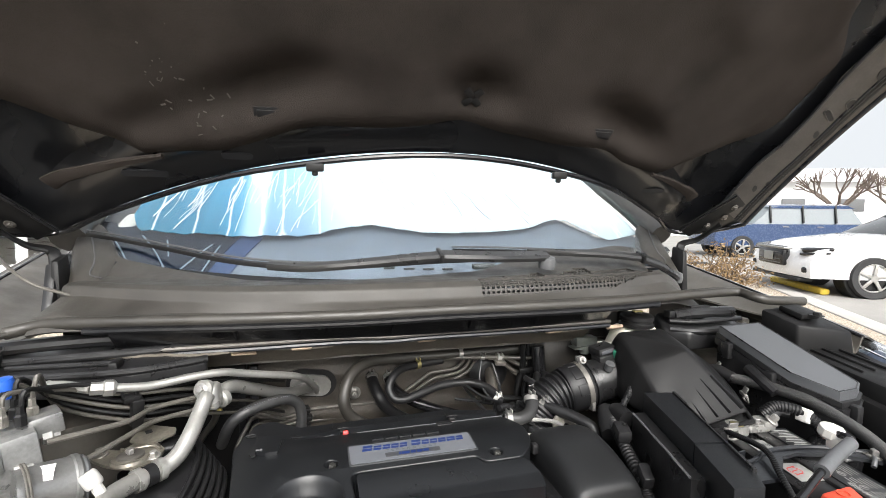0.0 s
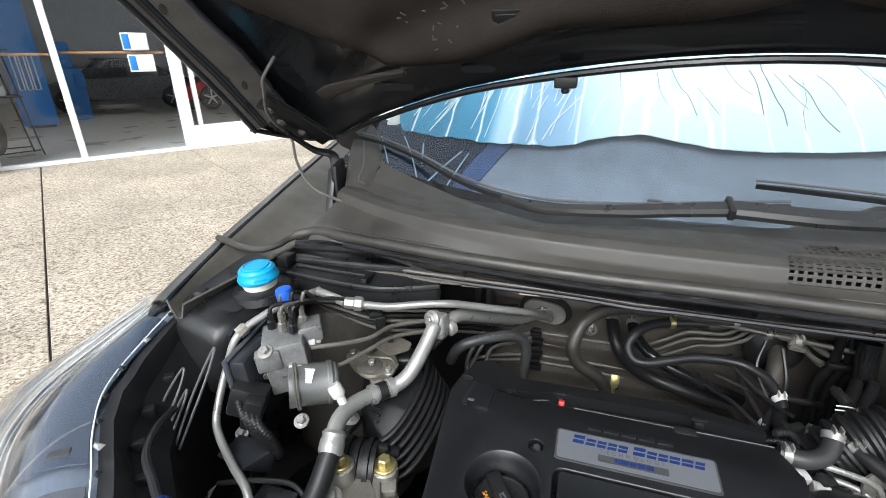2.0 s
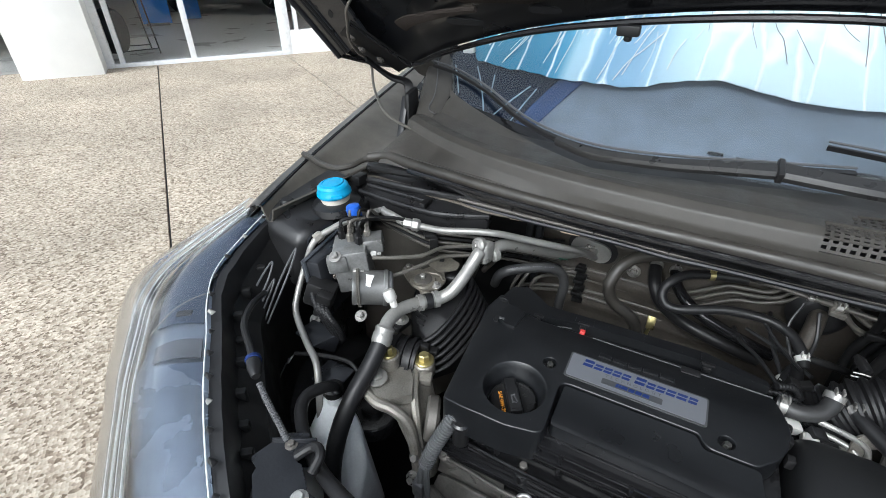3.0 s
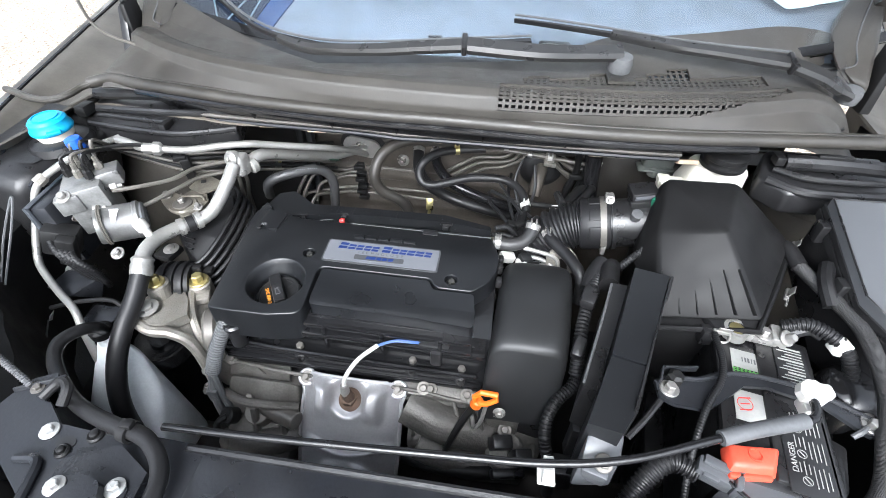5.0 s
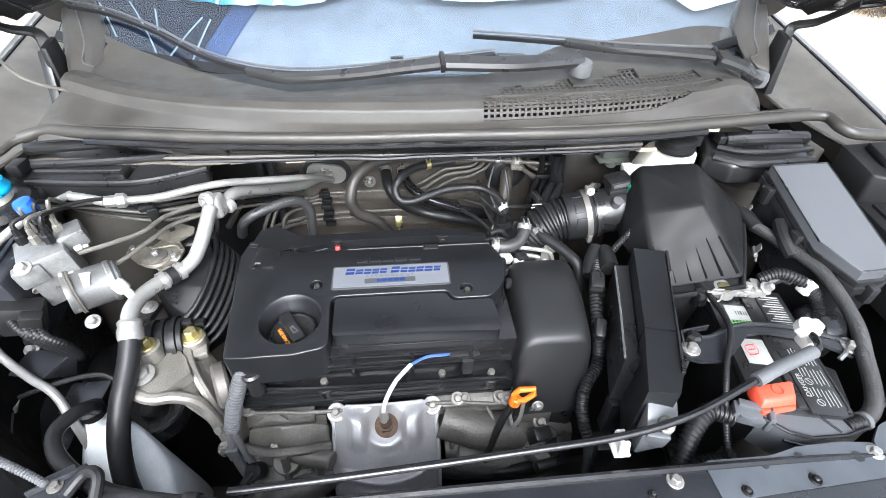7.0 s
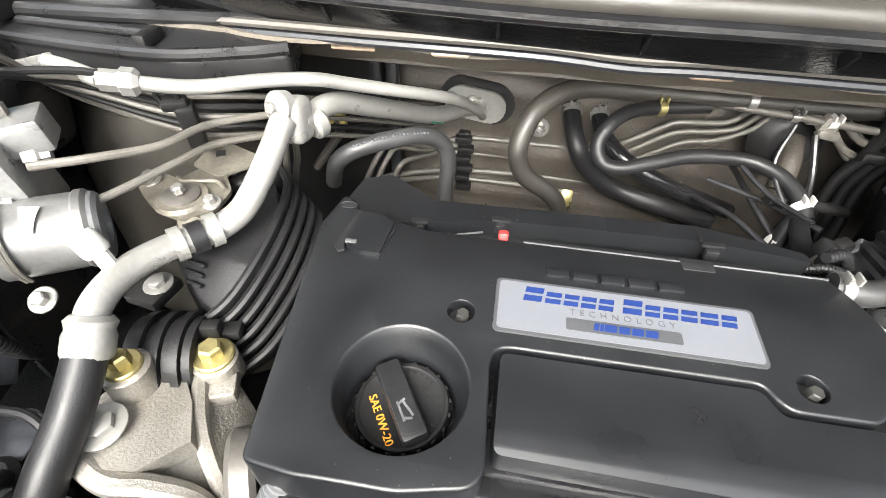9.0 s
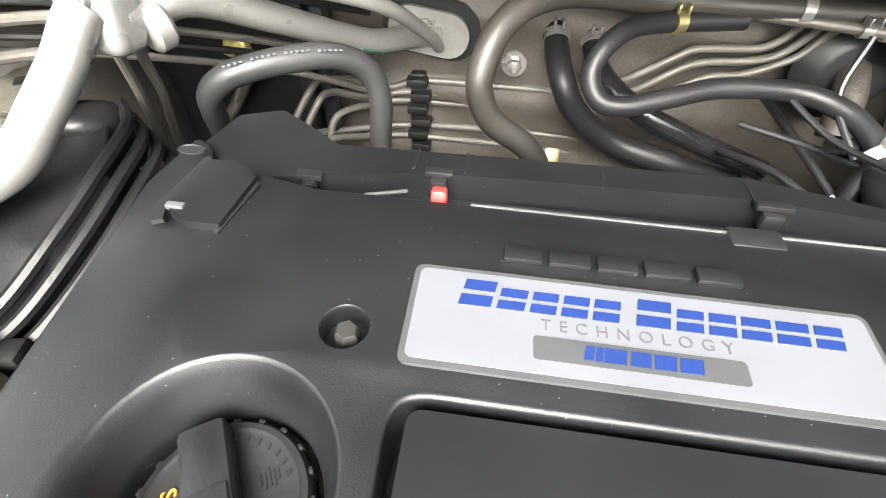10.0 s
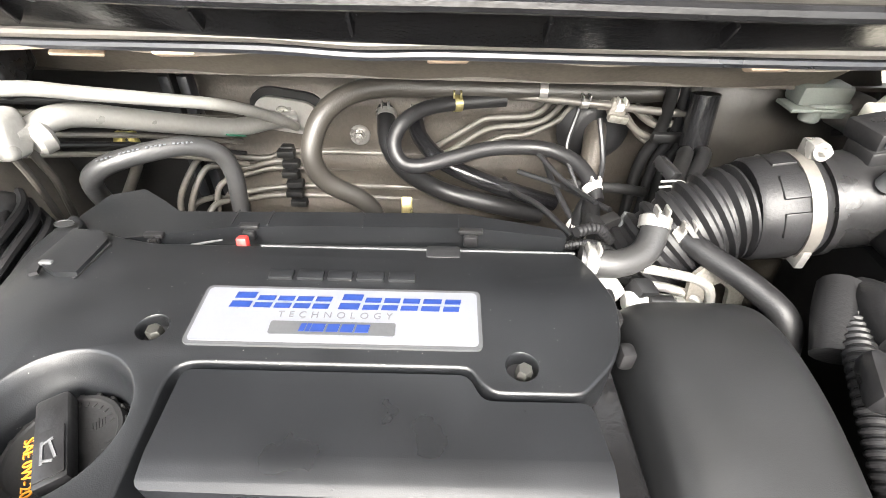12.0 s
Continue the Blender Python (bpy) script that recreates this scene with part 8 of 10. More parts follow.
# hole shade drawn as a thin black disc on the bracket
part("bracket_hole", lathe([(0.005, 0), (0.005, 0.0008)], (0.716, 0.322, 0.9605), n=16), INK_SHADE, sup)
part("front_apron", prism(round_poly([(0.470, 0.302), (0.548, 0.3015), (0.585, 0.309), (0.64, 0.310), (0.675, 0.306), (0.69, 0.27), (0.47, 0.26)], 0.006, 3), 0.958, 0.9615, 0.0012), STEEL_BLUE, sup, "bluish grey pressed corner panel")
# panel holes are black discs, their shade put into colour
for px, py, pr in ((0.579, 0.2975, 0.005), (0.645, 0.292, 0.006), (0.535, 0.291, 0.0035)):
    part("panel_hole", merge(lathe([(pr, 0), (pr, 0.0010)], (px, py, 0.9615), n=16)), INK_SHADE, sup)
part("radiator_core", rbox((0.25, 0.24, 0.66), (0.72, 0.05, 0.5), 0.01), DEEP, sup)
part("front_grille", rbox((XC, 0.03, 0.78), (0.95, 0.06, 0.16), 0.02), BLACK, sup)

# ---- engine mount and cam cover on the belt side ----
mount = thing("engine_mount", (-0.2, 0.57, 0.75), "cast aluminium engine mount bracket with plated bolts", "engine mount")
part("arm", merge(prism([(-0.252, 0.515), (-0.245, 0.545), (-0.222, 0.572), (-0.19, 0.565), (-0.175, 0.548), (-0.16, 0.52), (-0.185, 0.495), (-0.23, 0.49)], 0.868, 0.886, 0.006, 3), tube([(-0.24, 0.50, 0.882), (-0.205, 0.487, 0.878), (-0.175, 0.49, 0.874), (-0.15, 0.492, 0.85), (-0.13, 0.48, 0.80), (-0.12, 0.465, 0.745)], 0.009, 10)), CAST, mount)
part("web", hull([(-0.20, 0.50, 0.875), (-0.165, 0.59, 0.872), (-0.195, 0.58, 0.872), (-0.14, 0.505, 0.83), (-0.115, 0.475, 0.745), (-0.10, 0.50, 0.745), (-0.125, 0.56, 0.80), (-0.15, 0.50, 0.80)], 0.008, 3), CAST, mount)
part("rib", tube([(-0.184, 0.572, 0.88), (-0.165, 0.535, 0.872), (-0.145, 0.508, 0.845), (-0.125, 0.488, 0.79)], 0.007, 8), CAST, mount)
part("boss", merge(lathe([(0.019, 0), (0.0185, 0.022), (0.0165, 0.024)], (-0.177, 0.586, 0.866), n=28), rbox((-0.172, 0.570, 0.872), (0.036, 0.03, 0.014), 0.004, (0, 0, 20))), CAST, mount)
bolt(mount, (-0.177, 0.587, 0.890), (0, 0, 1), 0.0095, 0.012, BRASSY)
part("boss", lathe([(0.019, 0), (0.018, 0.028), (0.015, 0.030)], (-0.226, 0.556, 0.880), n=24), CAST, mount)
bolt(mount, (-0.226, 0.556, 0.910), (0, 0, 1), 0.008, 0.012, BRASSY)
bolt(mount, (-0.223, 0.517, 0.893), (0, -0.1, 1), 0.010, 0.006, ALU)
part("round_cover", cyl((-0.11, 0.515, 0.865), (-0.9, -0.4, 0.1), 0.034, 0.02, 0.004, 28), DULL, mount)
part("rubber_bush", merge(*[ring(Vector((-0.240 + 0.0075 * k, 0.586 + 0.0015 * k, 0.874)), (0.97, 0.2, 0), 0.027 + 0.004 * (k % 2), 0.0066, 0.008, 28) for k in range(7)]), RUBBER, mount, "ribbed black rubber bush")
part("lower_drum", lathe([(0.050, 0), (0.052, 0.030), (0.0505, 0.034), (0.047, 0.035), (0.045, 0.026), (0.020, 0.022), (0.018, 0.030), (0.006, 0.031)], (-0.252, 0.535, 0.765), (0.05, -0.15, 1), 48), GLOSSY, mount, "round black dished cover with a raised rim")
for c in ((-0.125, 0.462, 0.775), (-0.115, 0.468, 0.735), (-0.13, 0.482, 0.80)):
    bolt(mount, c, (0, -0.7, 0.6), 0.007, 0.012, ZINC)
belt = thing("belt_cover", (-0.19, 0.68, 0.85), "black ribbed plastic belt-side cover", "cover")
part("body", hull([(-0.250, 0.665, 0.925), (-0.212, 0.632, 0.905), (-0.19, 0.62, 0.90), (-0.165, 0.66, 0.925), (-0.16, 0.71, 0.94), (-0.185, 0.755, 0.945), (-0.235, 0.76, 0.945), (-0.265, 0.71, 0.935), (-0.25, 0.66, 0.80), (-0.19, 0.62, 0.80), (-0.13, 0.70, 0.80), (-0.18, 0.77, 0.80), (-0.25, 0.77, 0.80)], 0.012, 3), RUBBER, belt)
for k in range(6):
    o = 0.0065 * k
    part("rib", tube([(-0.197 + o, 0.785 - 0.003 * k, 0.943 - 1.3 * o), (-0.172 + o, 0.755, 0.946 - 1.5 * o), (-0.163 + o, 0.71, 0.942 - 1.5 * o), (-0.167 + o, 0.668, 0.928 - 1.5 * o), (-0.182 + o, 0.632 - 0.002 * k, 0.908 - 1.4 * o), (-0.205 + o, 0.610 - 0.003 * k, 0.893 - 1.3 * o)], 0.0042, 8), RUBBER, belt)
for k in range(3):
    part("embossed_mark", rbox((-0.222 + 0.003 * k, 0.655 - 0.008 * k, 0.9235 - 0.005 * k), (0.026 - 0.005 * k, 0.0035, 0.004), 0.001, (30, 0, -15)), RUBBER, belt)
part("upper_lump", hull([(-0.235, 0.73, 0.95), (-0.19, 0.74, 0.955), (-0.22, 0.78, 0.955), (-0.18, 0.775, 0.95), (-0.24, 0.74, 0.90), (-0.18, 0.76, 0.90), (-0.2, 0.8, 0.90)], 0.010, 3), MATTE, belt)
part("bolt_tab", rbox((-0.262, 0.640, 0.895), (0.034, 0.036, 0.012), 0.003, (0, 0, -10)), MATTE, belt)
bolt(belt, (-0.257, 0.643, 0.901), (0, -0.1, 1), 0.0075, 0.006, ZINC)
part("plug", merge(rbox((-0.190, 0.606, 0.897), (0.022, 0.012, 0.018), 0.003, (0, 0, 12)), rbox((-0.181, 0.612, 0.890), (0.03, 0.016, 0.01), 0.003, (0, 0, 12))), MATTE, belt)

loomg = thing("loom_sleeve", (-0.07, 0.49, 0.80), "grey corrugated wiring sleeve at the engine front", "wiring loom")
part("sleeve", tube([(-0.066, 0.512, 0.932), (-0.078, 0.492, 0.905), (-0.092, 0.472, 0.868), (-0.100, 0.458, 0.835)], 0.0115, 14, 7, 0.0045, 0.12), LOOM, loomg)
part("tail", merge(tube([(-0.10, 0.458, 0.838), (-0.105, 0.448, 0.80), (-0.10, 0.438, 0.76), (-0.085, 0.43, 0.70)], 0.007, 10), tube([(-0.098, 0.455, 0.84), (-0.088, 0.442, 0.79), (-0.075, 0.435, 0.74)], 0.005, 8), rbox((-0.105, 0.446, 0.79), (0.018, 0.014, 0.03), 0.003)), LOOM, loomg)

# ---- air-conditioning pipes ----
ac = thing("air_conditioning_pipe", (-0.2, 0.7, 0.95), "bright aluminium air-conditioning pipe with a clamp block", "pipe")
main = [(0.002, 1.0, 0.925), (-0.020, 0.985, 0.929), (-0.055, 0.935, 0.941), (-0.100, 0.862, 0.981), (-0.126, 0.817, 1.006), (-0.137, 0.796, 1.012), (-0.146, 0.777, 1.009), (-0.150, 0.762, 1.012)]
part("rear_pipe", tube(main, 0.0108, 16, 7), ALU, ac)
part("clamp_block", merge(hull([(-0.172, 0.770, 1.034), (-0.140, 0.778, 1.034), (-0.174, 0.752, 1.034), (-0.144, 0.750, 1.034), (-0.170, 0.758, 0.996), (-0.138, 0.772, 0.992), (-0.170, 0.742, 0.998), (-0.140, 0.742, 0.996)], 0.008, 4), cyl((-0.158, 0.764, 1.024), (-0.35, -0.85, 0.3), 0.0145, 0.018, 0.004, 24), cyl((-0.145, 0.772, 1.002), (0.45, 0.8, 0.1), 0.0145, 0.015, 0.003, 24)), ALU, ac)
part("bolt", bolt_bm((-0.1643, 0.7490, 1.0293), (-0.35, -0.85, 0.35), 0.0052, 0.005), ZINC, ac)
part("front_pipe", tube([(-0.156, 0.748, 1.020), (-0.158, 0.742, 1.016), (-0.163, 0.728, 1.001), (-0.170, 0.704, 0.982), (-0.180, 0.686, 0.965), (-0.194, 0.672, 0.956), (-0.208, 0.656, 0.955), (-0.222, 0.635, 0.958), (-0.233, 0.612, 0.960), (-0.237, 0.590, 0.960), (-0.236, 0.572, 0.958), (-0.233, 0.558, 0.952)], 0.0112, 18, 7), ALU, ac)
part("band", ring(Vector((-0.208, 0.656, 0.955)), (-0.66, -0.75, 0.04), 0.0116, 0.012, 0.0020), RUBBER, ac, "black rubber band")
for q in ((-0.199, 0.6665, 0.9555), (-0.2175, 0.6445, 0.9558)):
    part("saddle", ring(Vector(q), (-0.66, -0.75, 0.04), 0.0114, 0.009, 0.0032), ALU, ac)
part("crimp", lathe([(0.0130, 0), (0.0165, 0.004), (0.0150, 0.010), (0.0165, 0.014), (0.0165, 0.026), (0.0150, 0.030)], (-0.234, 0.566, 0.957), (0.08, -0.72, -0.66), 24), ALU, ac, "swaged aluminium crimp")
part("service_port", merge(tube([(-0.236, 0.600, 0.961), (-0.243, 0.603, 0.972), (-0.249, 0.606, 0.981)], 0.0062, 10), lathe([(0.0085, 0), (0.0100, 0.003), (0.0100, 0.015), (0.0080, 0.019)], (-0.247, 0.605, 0.977), (-0.5, 0.1, 0.8), 18)), WHITE, ac, "white service port cap")
hose = thing("air_conditioning_hose", (-0.2, 0.45, 0.8), "thick black rubber air-conditioning hose", "hose")
part("hose", tube([(-0.231, 0.552, 0.946), (-0.232, 0.515, 0.917), (-0.236, 0.470, 0.886), (-0.237, 0.432, 0.846), (-0.234, 0.403, 0.790), (-0.230, 0.388, 0.70)], 0.0140, 18, 7), RUBBER, hose)
hose_line = spline([(-0.236, 0.470, 0.886), (-0.237, 0.432, 0.846), (-0.234, 0.403, 0.790), (-0.230, 0.388, 0.70)], 20)
for k in range(2, 44):
    along = (hose_line[k + 1] - hose_line[k - 1]).normalized()
    out = Vector((-0.80, -0.45, 0.40))
    out = (out - along * out.dot(along)).normalized()
    if k % 7:
        part("print_bar", moved(rbox((0, 0, 0), (0.0022, 0.0010, 0.0011 + 0.0004 * (k % 3)), 0.0002), Matrix.Translation(hose_line[k] + out * 0.0141) @ Matrix((along.cross(out), out, along)).transposed().to_4x4()), WHITE_INK, hose)
brk2 = thing("pipe_bracket", (-0.235, 0.688, 0.95), "zinc-plated steel pipe bracket with two bolts", "bracket")
BRKT = mat("bracket_steel", (0.20, 0.185, 0.155), 0.42, 0.5, var=0.3, scale=40, dust=(0.16, 0.14, 0.11), dust_amount=0.35, dust_scale=30)
part("sheet", prism(round_poly([(-0.298, 0.712), (-0.285, 0.730), (-0.262, 0.722), (-0.250, 0.745), (-0.222, 0.737), (-0.205, 0.714), (-0.206, 0.684), (-0.225, 0.668), (-0.250, 0.674), (-0.268, 0.684), (-0.287, 0.700)], 0.005, 3), 0.9575, 0.9615, 0.001), BRKT, brk2)
part("tab", moved(prism(round_poly([(-0.026, -0.012), (-0.020, 0.020), (-0.008, 0.026), (0.030, 0.012), (0.032, -0.004), (0.006, -0.024)], 0.003, 2), 0.0, 0.003, 0.0008), pose(-0.234, 0.756, 0.9625, 8, 0, 0)), BRKT, brk2, "bent-up tab with a square hole")
part("raised_step", lathe([(0.024, 0), (0.022, 0.004), (0.0, 0.0042)], (-0.241, 0.694, 0.9612), n=36), BRKT, brk2)
part("washer", lathe([(0.0165, 0), (0.0165, 0.002), (0.0150, 0.0028), (0.0085, 0.0030)], (-0.241, 0.694, 0.9652), n=32), DULL, brk2)
part("bolt", bolt_bm((-0.241, 0.694, 0.968), (-0.05, -0.1, 1), 0.0055, 0.007, False), ZINC, brk2)
part("edge_fold", tube([(-0.262, 0.722, 0.963), (-0.252, 0.716, 0.964), (-0.224, 0.722, 0.964), (-0.210, 0.712, 0.963)], 0.0022, 8, 5), BRKT, brk2)
part("folded_leg", hull([(-0.236, 0.676, 0.962), (-0.210, 0.672, 0.962), (-0.236, 0.672, 0.958), (-0.210, 0.668, 0.958), (-0.222, 0.652, 0.948), (-0.204, 0.650, 0.946), (-0.222, 0.656, 0.950)], 0.001), BRKT, brk2)
bolt(brk2, (-0.284, 0.715, 0.9615), (-0.1, -0.2, 1), 0.0058, 0.008, DULL)
bolt(brk2, (-0.213, 0.693, 0.9615), (0, -0.2, 1), 0.0050, 0.007, ZINC)
# black square painted as the dark of the hole
part("square_hole", rbox((-0.240, 0.763, 0.9668), (0.009, 0.009, 0.0008), 0.0002, (8, 0, 25)), INK_SHADE, brk2)
thinac = thing("liquid_line", (-0.3, 0.8, 1.0), "thin bright aluminium refrigerant line with fittings", "pipe")
part("pipe", tube([(0.004, 0.99, 0.918), (0.002, 0.965, 0.936), (-0.008, 0.935, 0.957), (-0.016, 0.905, 0.976), (-0.034, 0.872, 0.996), (-0.074, 0.838, 1.014), (-0.114, 0.808, 1.030), (-0.140, 0.785, 1.042), (-0.180, 0.768, 1.044), (-0.222, 0.752, 1.042), (-0.245, 0.742, 1.044), (-0.275, 0.730, 1.050)], 0.0062, 12), ALU, thinac)
part("fitting", merge(lathe([(0.008, 0), (0.0115, 0.004), (0.0115, 0.014), (0.009, 0.016), (0.009, 0.03)], (-0.268, 0.733, 1.049), (-0.9, -0.35, 0.15), 6), tube([(-0.295, 0.723, 1.053), (-0.325, 0.728, 1.058), (-0.35, 0.735, 1.058)], 0.007, 10)), ALU, thinac)
part("front_run", tube([(-0.35, 0.742, 1.058), (-0.375, 0.695, 1.058), (-0.40, 0.655, 1.048), (-0.420, 0.622, 1.03), (-0.428, 0.60, 0.99), (-0.426, 0.57, 0.95), (-0.415, 0.548, 0.925), (-0.365, 0.515, 0.908), (-0.325, 0.492, 0.90), (-0.305, 0.47, 0.87), (-0.30, 0.455, 0.80)], 0.0058, 12), ALU, thinac)
part("joint", lathe([(0.0095, 0), (0.0095, 0.012), (0.007, 0.016)], (-0.420, 0.625, 1.033), (0.3, 0.5, 0.3), 8), CAST, thinac)
part("blue_port_cap", lathe([(0.0, 0.0), (0.0125, 0.001), (0.013, 0.018), (0.0115, 0.024), (0.004, 0.026)], (-0.367, 0.678, 1.066), (-0.1, -0.1, 1), 12), BLUE2, thinac, "deep blue service port cap")
part("port_neck", cyl((-0.366, 0.680, 1.05), (-0.1, -0.1, 1), 0.007, 0.02), ALU, thinac)

# ---- brake control unit ----
absu = thing("brake_control_unit", (-0.34, 0.62, 0.9), "grey metal brake control unit with a round motor", "brake unit")
ABS_AX = Vector((0.80, 0.57, -0.10)).normalized()
part("valve_block", rbox((-0.350, 0.640, 1.000), (0.058, 0.070, 0.078), 0.003, (0, -6, 34)), ABSM, absu)
part("valve_step", rbox((-0.322, 0.664, 1.036), (0.034, 0.036, 0.026), 0.003, (0, -6, 34)), ABSM, absu)
part("valve_step", rbox((-0.352, 0.602, 1.018), (0.034, 0.018, 0.030), 0.003, (0, -6, 34)), ABSM, absu)
for k in range(6):
    q = Vector((-0.362, 0.604, 1.008)) + ABS_AX * (0.012 * (k % 3)) + Vector((0, 0, -0.020 * (k // 3)))
    part("port", lathe([(0.0050, 0), (0.0050, 0.004), (0.0036, 0.0045), (0.0030, 0.001)], q, (0.55, -0.82, 0.1), 14), DULL, absu)
part("motor", lathe([(0.0300, -0.006), (0.0305, 0.0), (0.0300, 0.002), (0.0300, 0.046), (0.0315, 0.048), (0.0315, 0.053), (0.0290, 0.056)], (-0.322, 0.606, 0.976), ABS_AX, 40), MOTORM, absu, "round silver motor can")
part("motor_end", lathe([(0.0290, 0), (0.0285, 0.004), (0.0255, 0.007), (0.0130, 0.008), (0.0120, 0.004), (0.0060, 0.0045)], Vector((-0.322, 0.606, 0.976)) + ABS_AX * 0.055, ABS_AX, 40), GREY, absu)
part("label", moved(grid(6, 3, lambda u, v: Vector((0.0308 * math.sin(radians(-20 + 40 * u)), 0.012 - 0.024 * v, 0.0308 * math.cos(radians(-20 + 40 * u)))), 0.0006), axis_frame(Vector((-0.322, 0.606, 0.976)) + ABS_AX * 0.024, Vector((0.10, -0.46, 0.88)))  @ pose(0, 0, 0, 0, 0, 90)), WHITE_INK, absu, "white paper label")
for k in (0, 1):
    part("strap_wire", tube([Vector((-0.322, 0.606, 0.976)) + ABS_AX * (0.004 + 0.003 * k) + Vector((0.57 * math.sin(a) * 0.034, -0.80 * math.sin(a) * 0.034, math.cos(a) * 0.034)) for a in (-0.3, 0.2, 0.7, 1.2, 1.7, 2.2)], 0.0016, 6), LINEM, absu)
part("electronics_case", rbox((-0.392, 0.630, 0.966), (0.030, 0.105, 0.112), 0.006, (0, -6, 8)), SUPPORT, absu, "dark blue-grey electronics case")
part("case_rim", moved(tube([(0, -0.054, -0.056), (0, -0.054, 0.056), (0, 0.054, 0.056), (0, 0.054, -0.056), (0, -0.054, -0.056)], 0.0045, 8, straight=True), pose(-0.404, 0.628, 0.966, 0, -6, 8)), STEEL_BLUE, absu, "raised rim of the case")
for q in ((-0.318, 0.650, 1.022), (-0.328, 0.612, 1.002)):
    part("pipe_nut", lathe([(0.0078, 0), (0.0078, 0.009), (0.0055, 0.011), (0.0046, 0.017)], q, (0.82, 0.5, 0.0), 6), ALU, absu)
part("connector", merge(rbox((-0.375, 0.575, 0.965), (0.05, 0.03, 0.05), 0.006, (0, 20, 20)), rbox((-0.36, 0.562, 0.955), (0.026, 0.018, 0.06), 0.004, (10, 20, 20))), MATTE, absu, "large black locking connector")
for k in range(4):
    part("cable_fold", tube([(-0.385 + 0.008 * k, 0.565, 0.975 - 0.004 * k), (-0.362 + 0.008 * k, 0.548, 0.962 - 0.004 * k), (-0.348 + 0.008 * k, 0.55, 0.93), (-0.345 + 0.006 * k, 0.562, 0.895), (-0.35, 0.58, 0.86)], 0.006, 10, 6, 0.004, 0.1), RUBBER, absu)
for k in range(6):
    x, y = -0.368 + 0.018 * (k % 3), 0.638 + 0.024 * (k // 3)
    part("pipe_nut", lathe([(0.0065, 0), (0.0065, 0.012), (0.0045, 0.014), (0.004, 0.024)], (x, y, 1.045), n=6), CAST if k % 2 else MATTE, absu)
for c in ((-0.300, 0.585, 0.937), (-0.409, 0.583, 0.886), (-0.317, 0.526, 0.850), (-0.352, 0.598, 1.034)):
    bolt(absu, c, (0.1, -0.5, 0.9), 0.0062, 0.007, ZINC)
part("mount_bracket", merge(hull([(-0.40, 0.57, 0.90), (-0.33, 0.57, 0.90), (-0.41, 0.53, 0.895), (-0.36, 0.52, 0.892), (-0.40, 0.57, 0.86), (-0.34, 0.55, 0.86)], 0.003), hull([(-0.335, 0.53, 0.87), (-0.27, 0.525, 0.88), (-0.335, 0.48, 0.865), (-0.27, 0.485, 0.88), (-0.30, 0.5, 0.84)], 0.004)), SUPPORT, absu)
pipes = thing("brake_pipe_bundle", (-0.25, 0.76, 1.0), "bundle of thin dark brake pipes with a plastic clip", "pipes")
for k in range(6):
    x, y = -0.368 + 0.018 * (k % 3), 0.638 + 0.024 * (k // 3)
    z = 1.068
    part("pipe", tube([(x, y, 1.062), (x + 0.004, y + 0.01, 1.078 + 0.003 * k), (-0.31 - 0.006 * k, 0.71 + 0.006 * k, 1.065 - 0.008 * k), (-0.262, 0.742 + 0.005 * k, 1.045 - 0.012 * k), (-0.20, 0.775 + 0.006 * k, 1.035 - 0.013 * k), (-0.12, 0.86 + 0.005 * k, 1.0 - 0.014 * k), (-0.06, 0.965, 0.955 - 0.016 * k)], 0.0030, 8, 6), LINEM if k % 2 else MATTE, pipes)
part("clip", merge(rbox((-0.250, 0.750, 1.004), (0.016, 0.016, 0.046), 0.003, (15, 0, 30)), rbox((-0.254, 0.744, 1.028), (0.022, 0.016, 0.010), 0.003, (15, 0, 30)), tube([(-0.262, 0.738, 1.030), (-0.262, 0.736, 1.040), (-0.250, 0.740, 1.042), (-0.248, 0.744, 1.032)], 0.0022, 6, 4)), MATTE, pipes)
for k in range(2):
    part("front_pipe", tube([(-0.31, 0.642 - 0.02 * k, 1.02 - 0.035 * k), (-0.275, 0.665 - 0.012 * k, 1.018 - 0.03 * k), (-0.245, 0.70, 1.012 - 0.02 * k), (-0.225, 0.745, 1.01 - 0.02 * k), (-0.17, 0.79, 1.005 - 0.02 * k)], 0.0036, 10), LINEM, pipes)

# ---- washer filler and inner wing on the passenger side ----
wf = thing("washer_filler", (-0.445, 0.727, 1.0), "washer fluid filler neck with a bright blue cap", "reservoir")
part("neck", lathe([(0.022, 0), (0.026, 0.02), (0.029, 0.03), (0.029, 0.036), (0.027, 0.038)], (-0.449, 0.725, 1.040), (-0.05, -0.06, 1), 28), RESERVOIR, wf, "milky plastic filler neck")
wcap = part("cap", lathe([(0.0315, 0), (0.033, 0.003), (0.0325, 0.007), (0.030, 0.010), (0.029, 0.018), (0.025, 0.022), (0.012, 0.024), (0.0, 0.024)], (-0.451, 0.723, 1.074), (-0.05, -0.06, 1), 40), BLUECAP, wf, "bright blue flip cap")
part("tab", rbox((-0.428, 0.702, 1.080), (0.022, 0.012, 0.007), 0.003, (0, 0, 45)), BLUECAP, wcap)
part("raised_ring", ring(Vector((-0.452, 0.7215, 1.097)), (-0.05, -0.06, 1), 0.019, 0.003, 0.0015), BLUECAP, wcap)
apron = thing("wing_liner", (-0.5, 0.6, 0.9), "black plastic wing liner with upright slots", "liner")
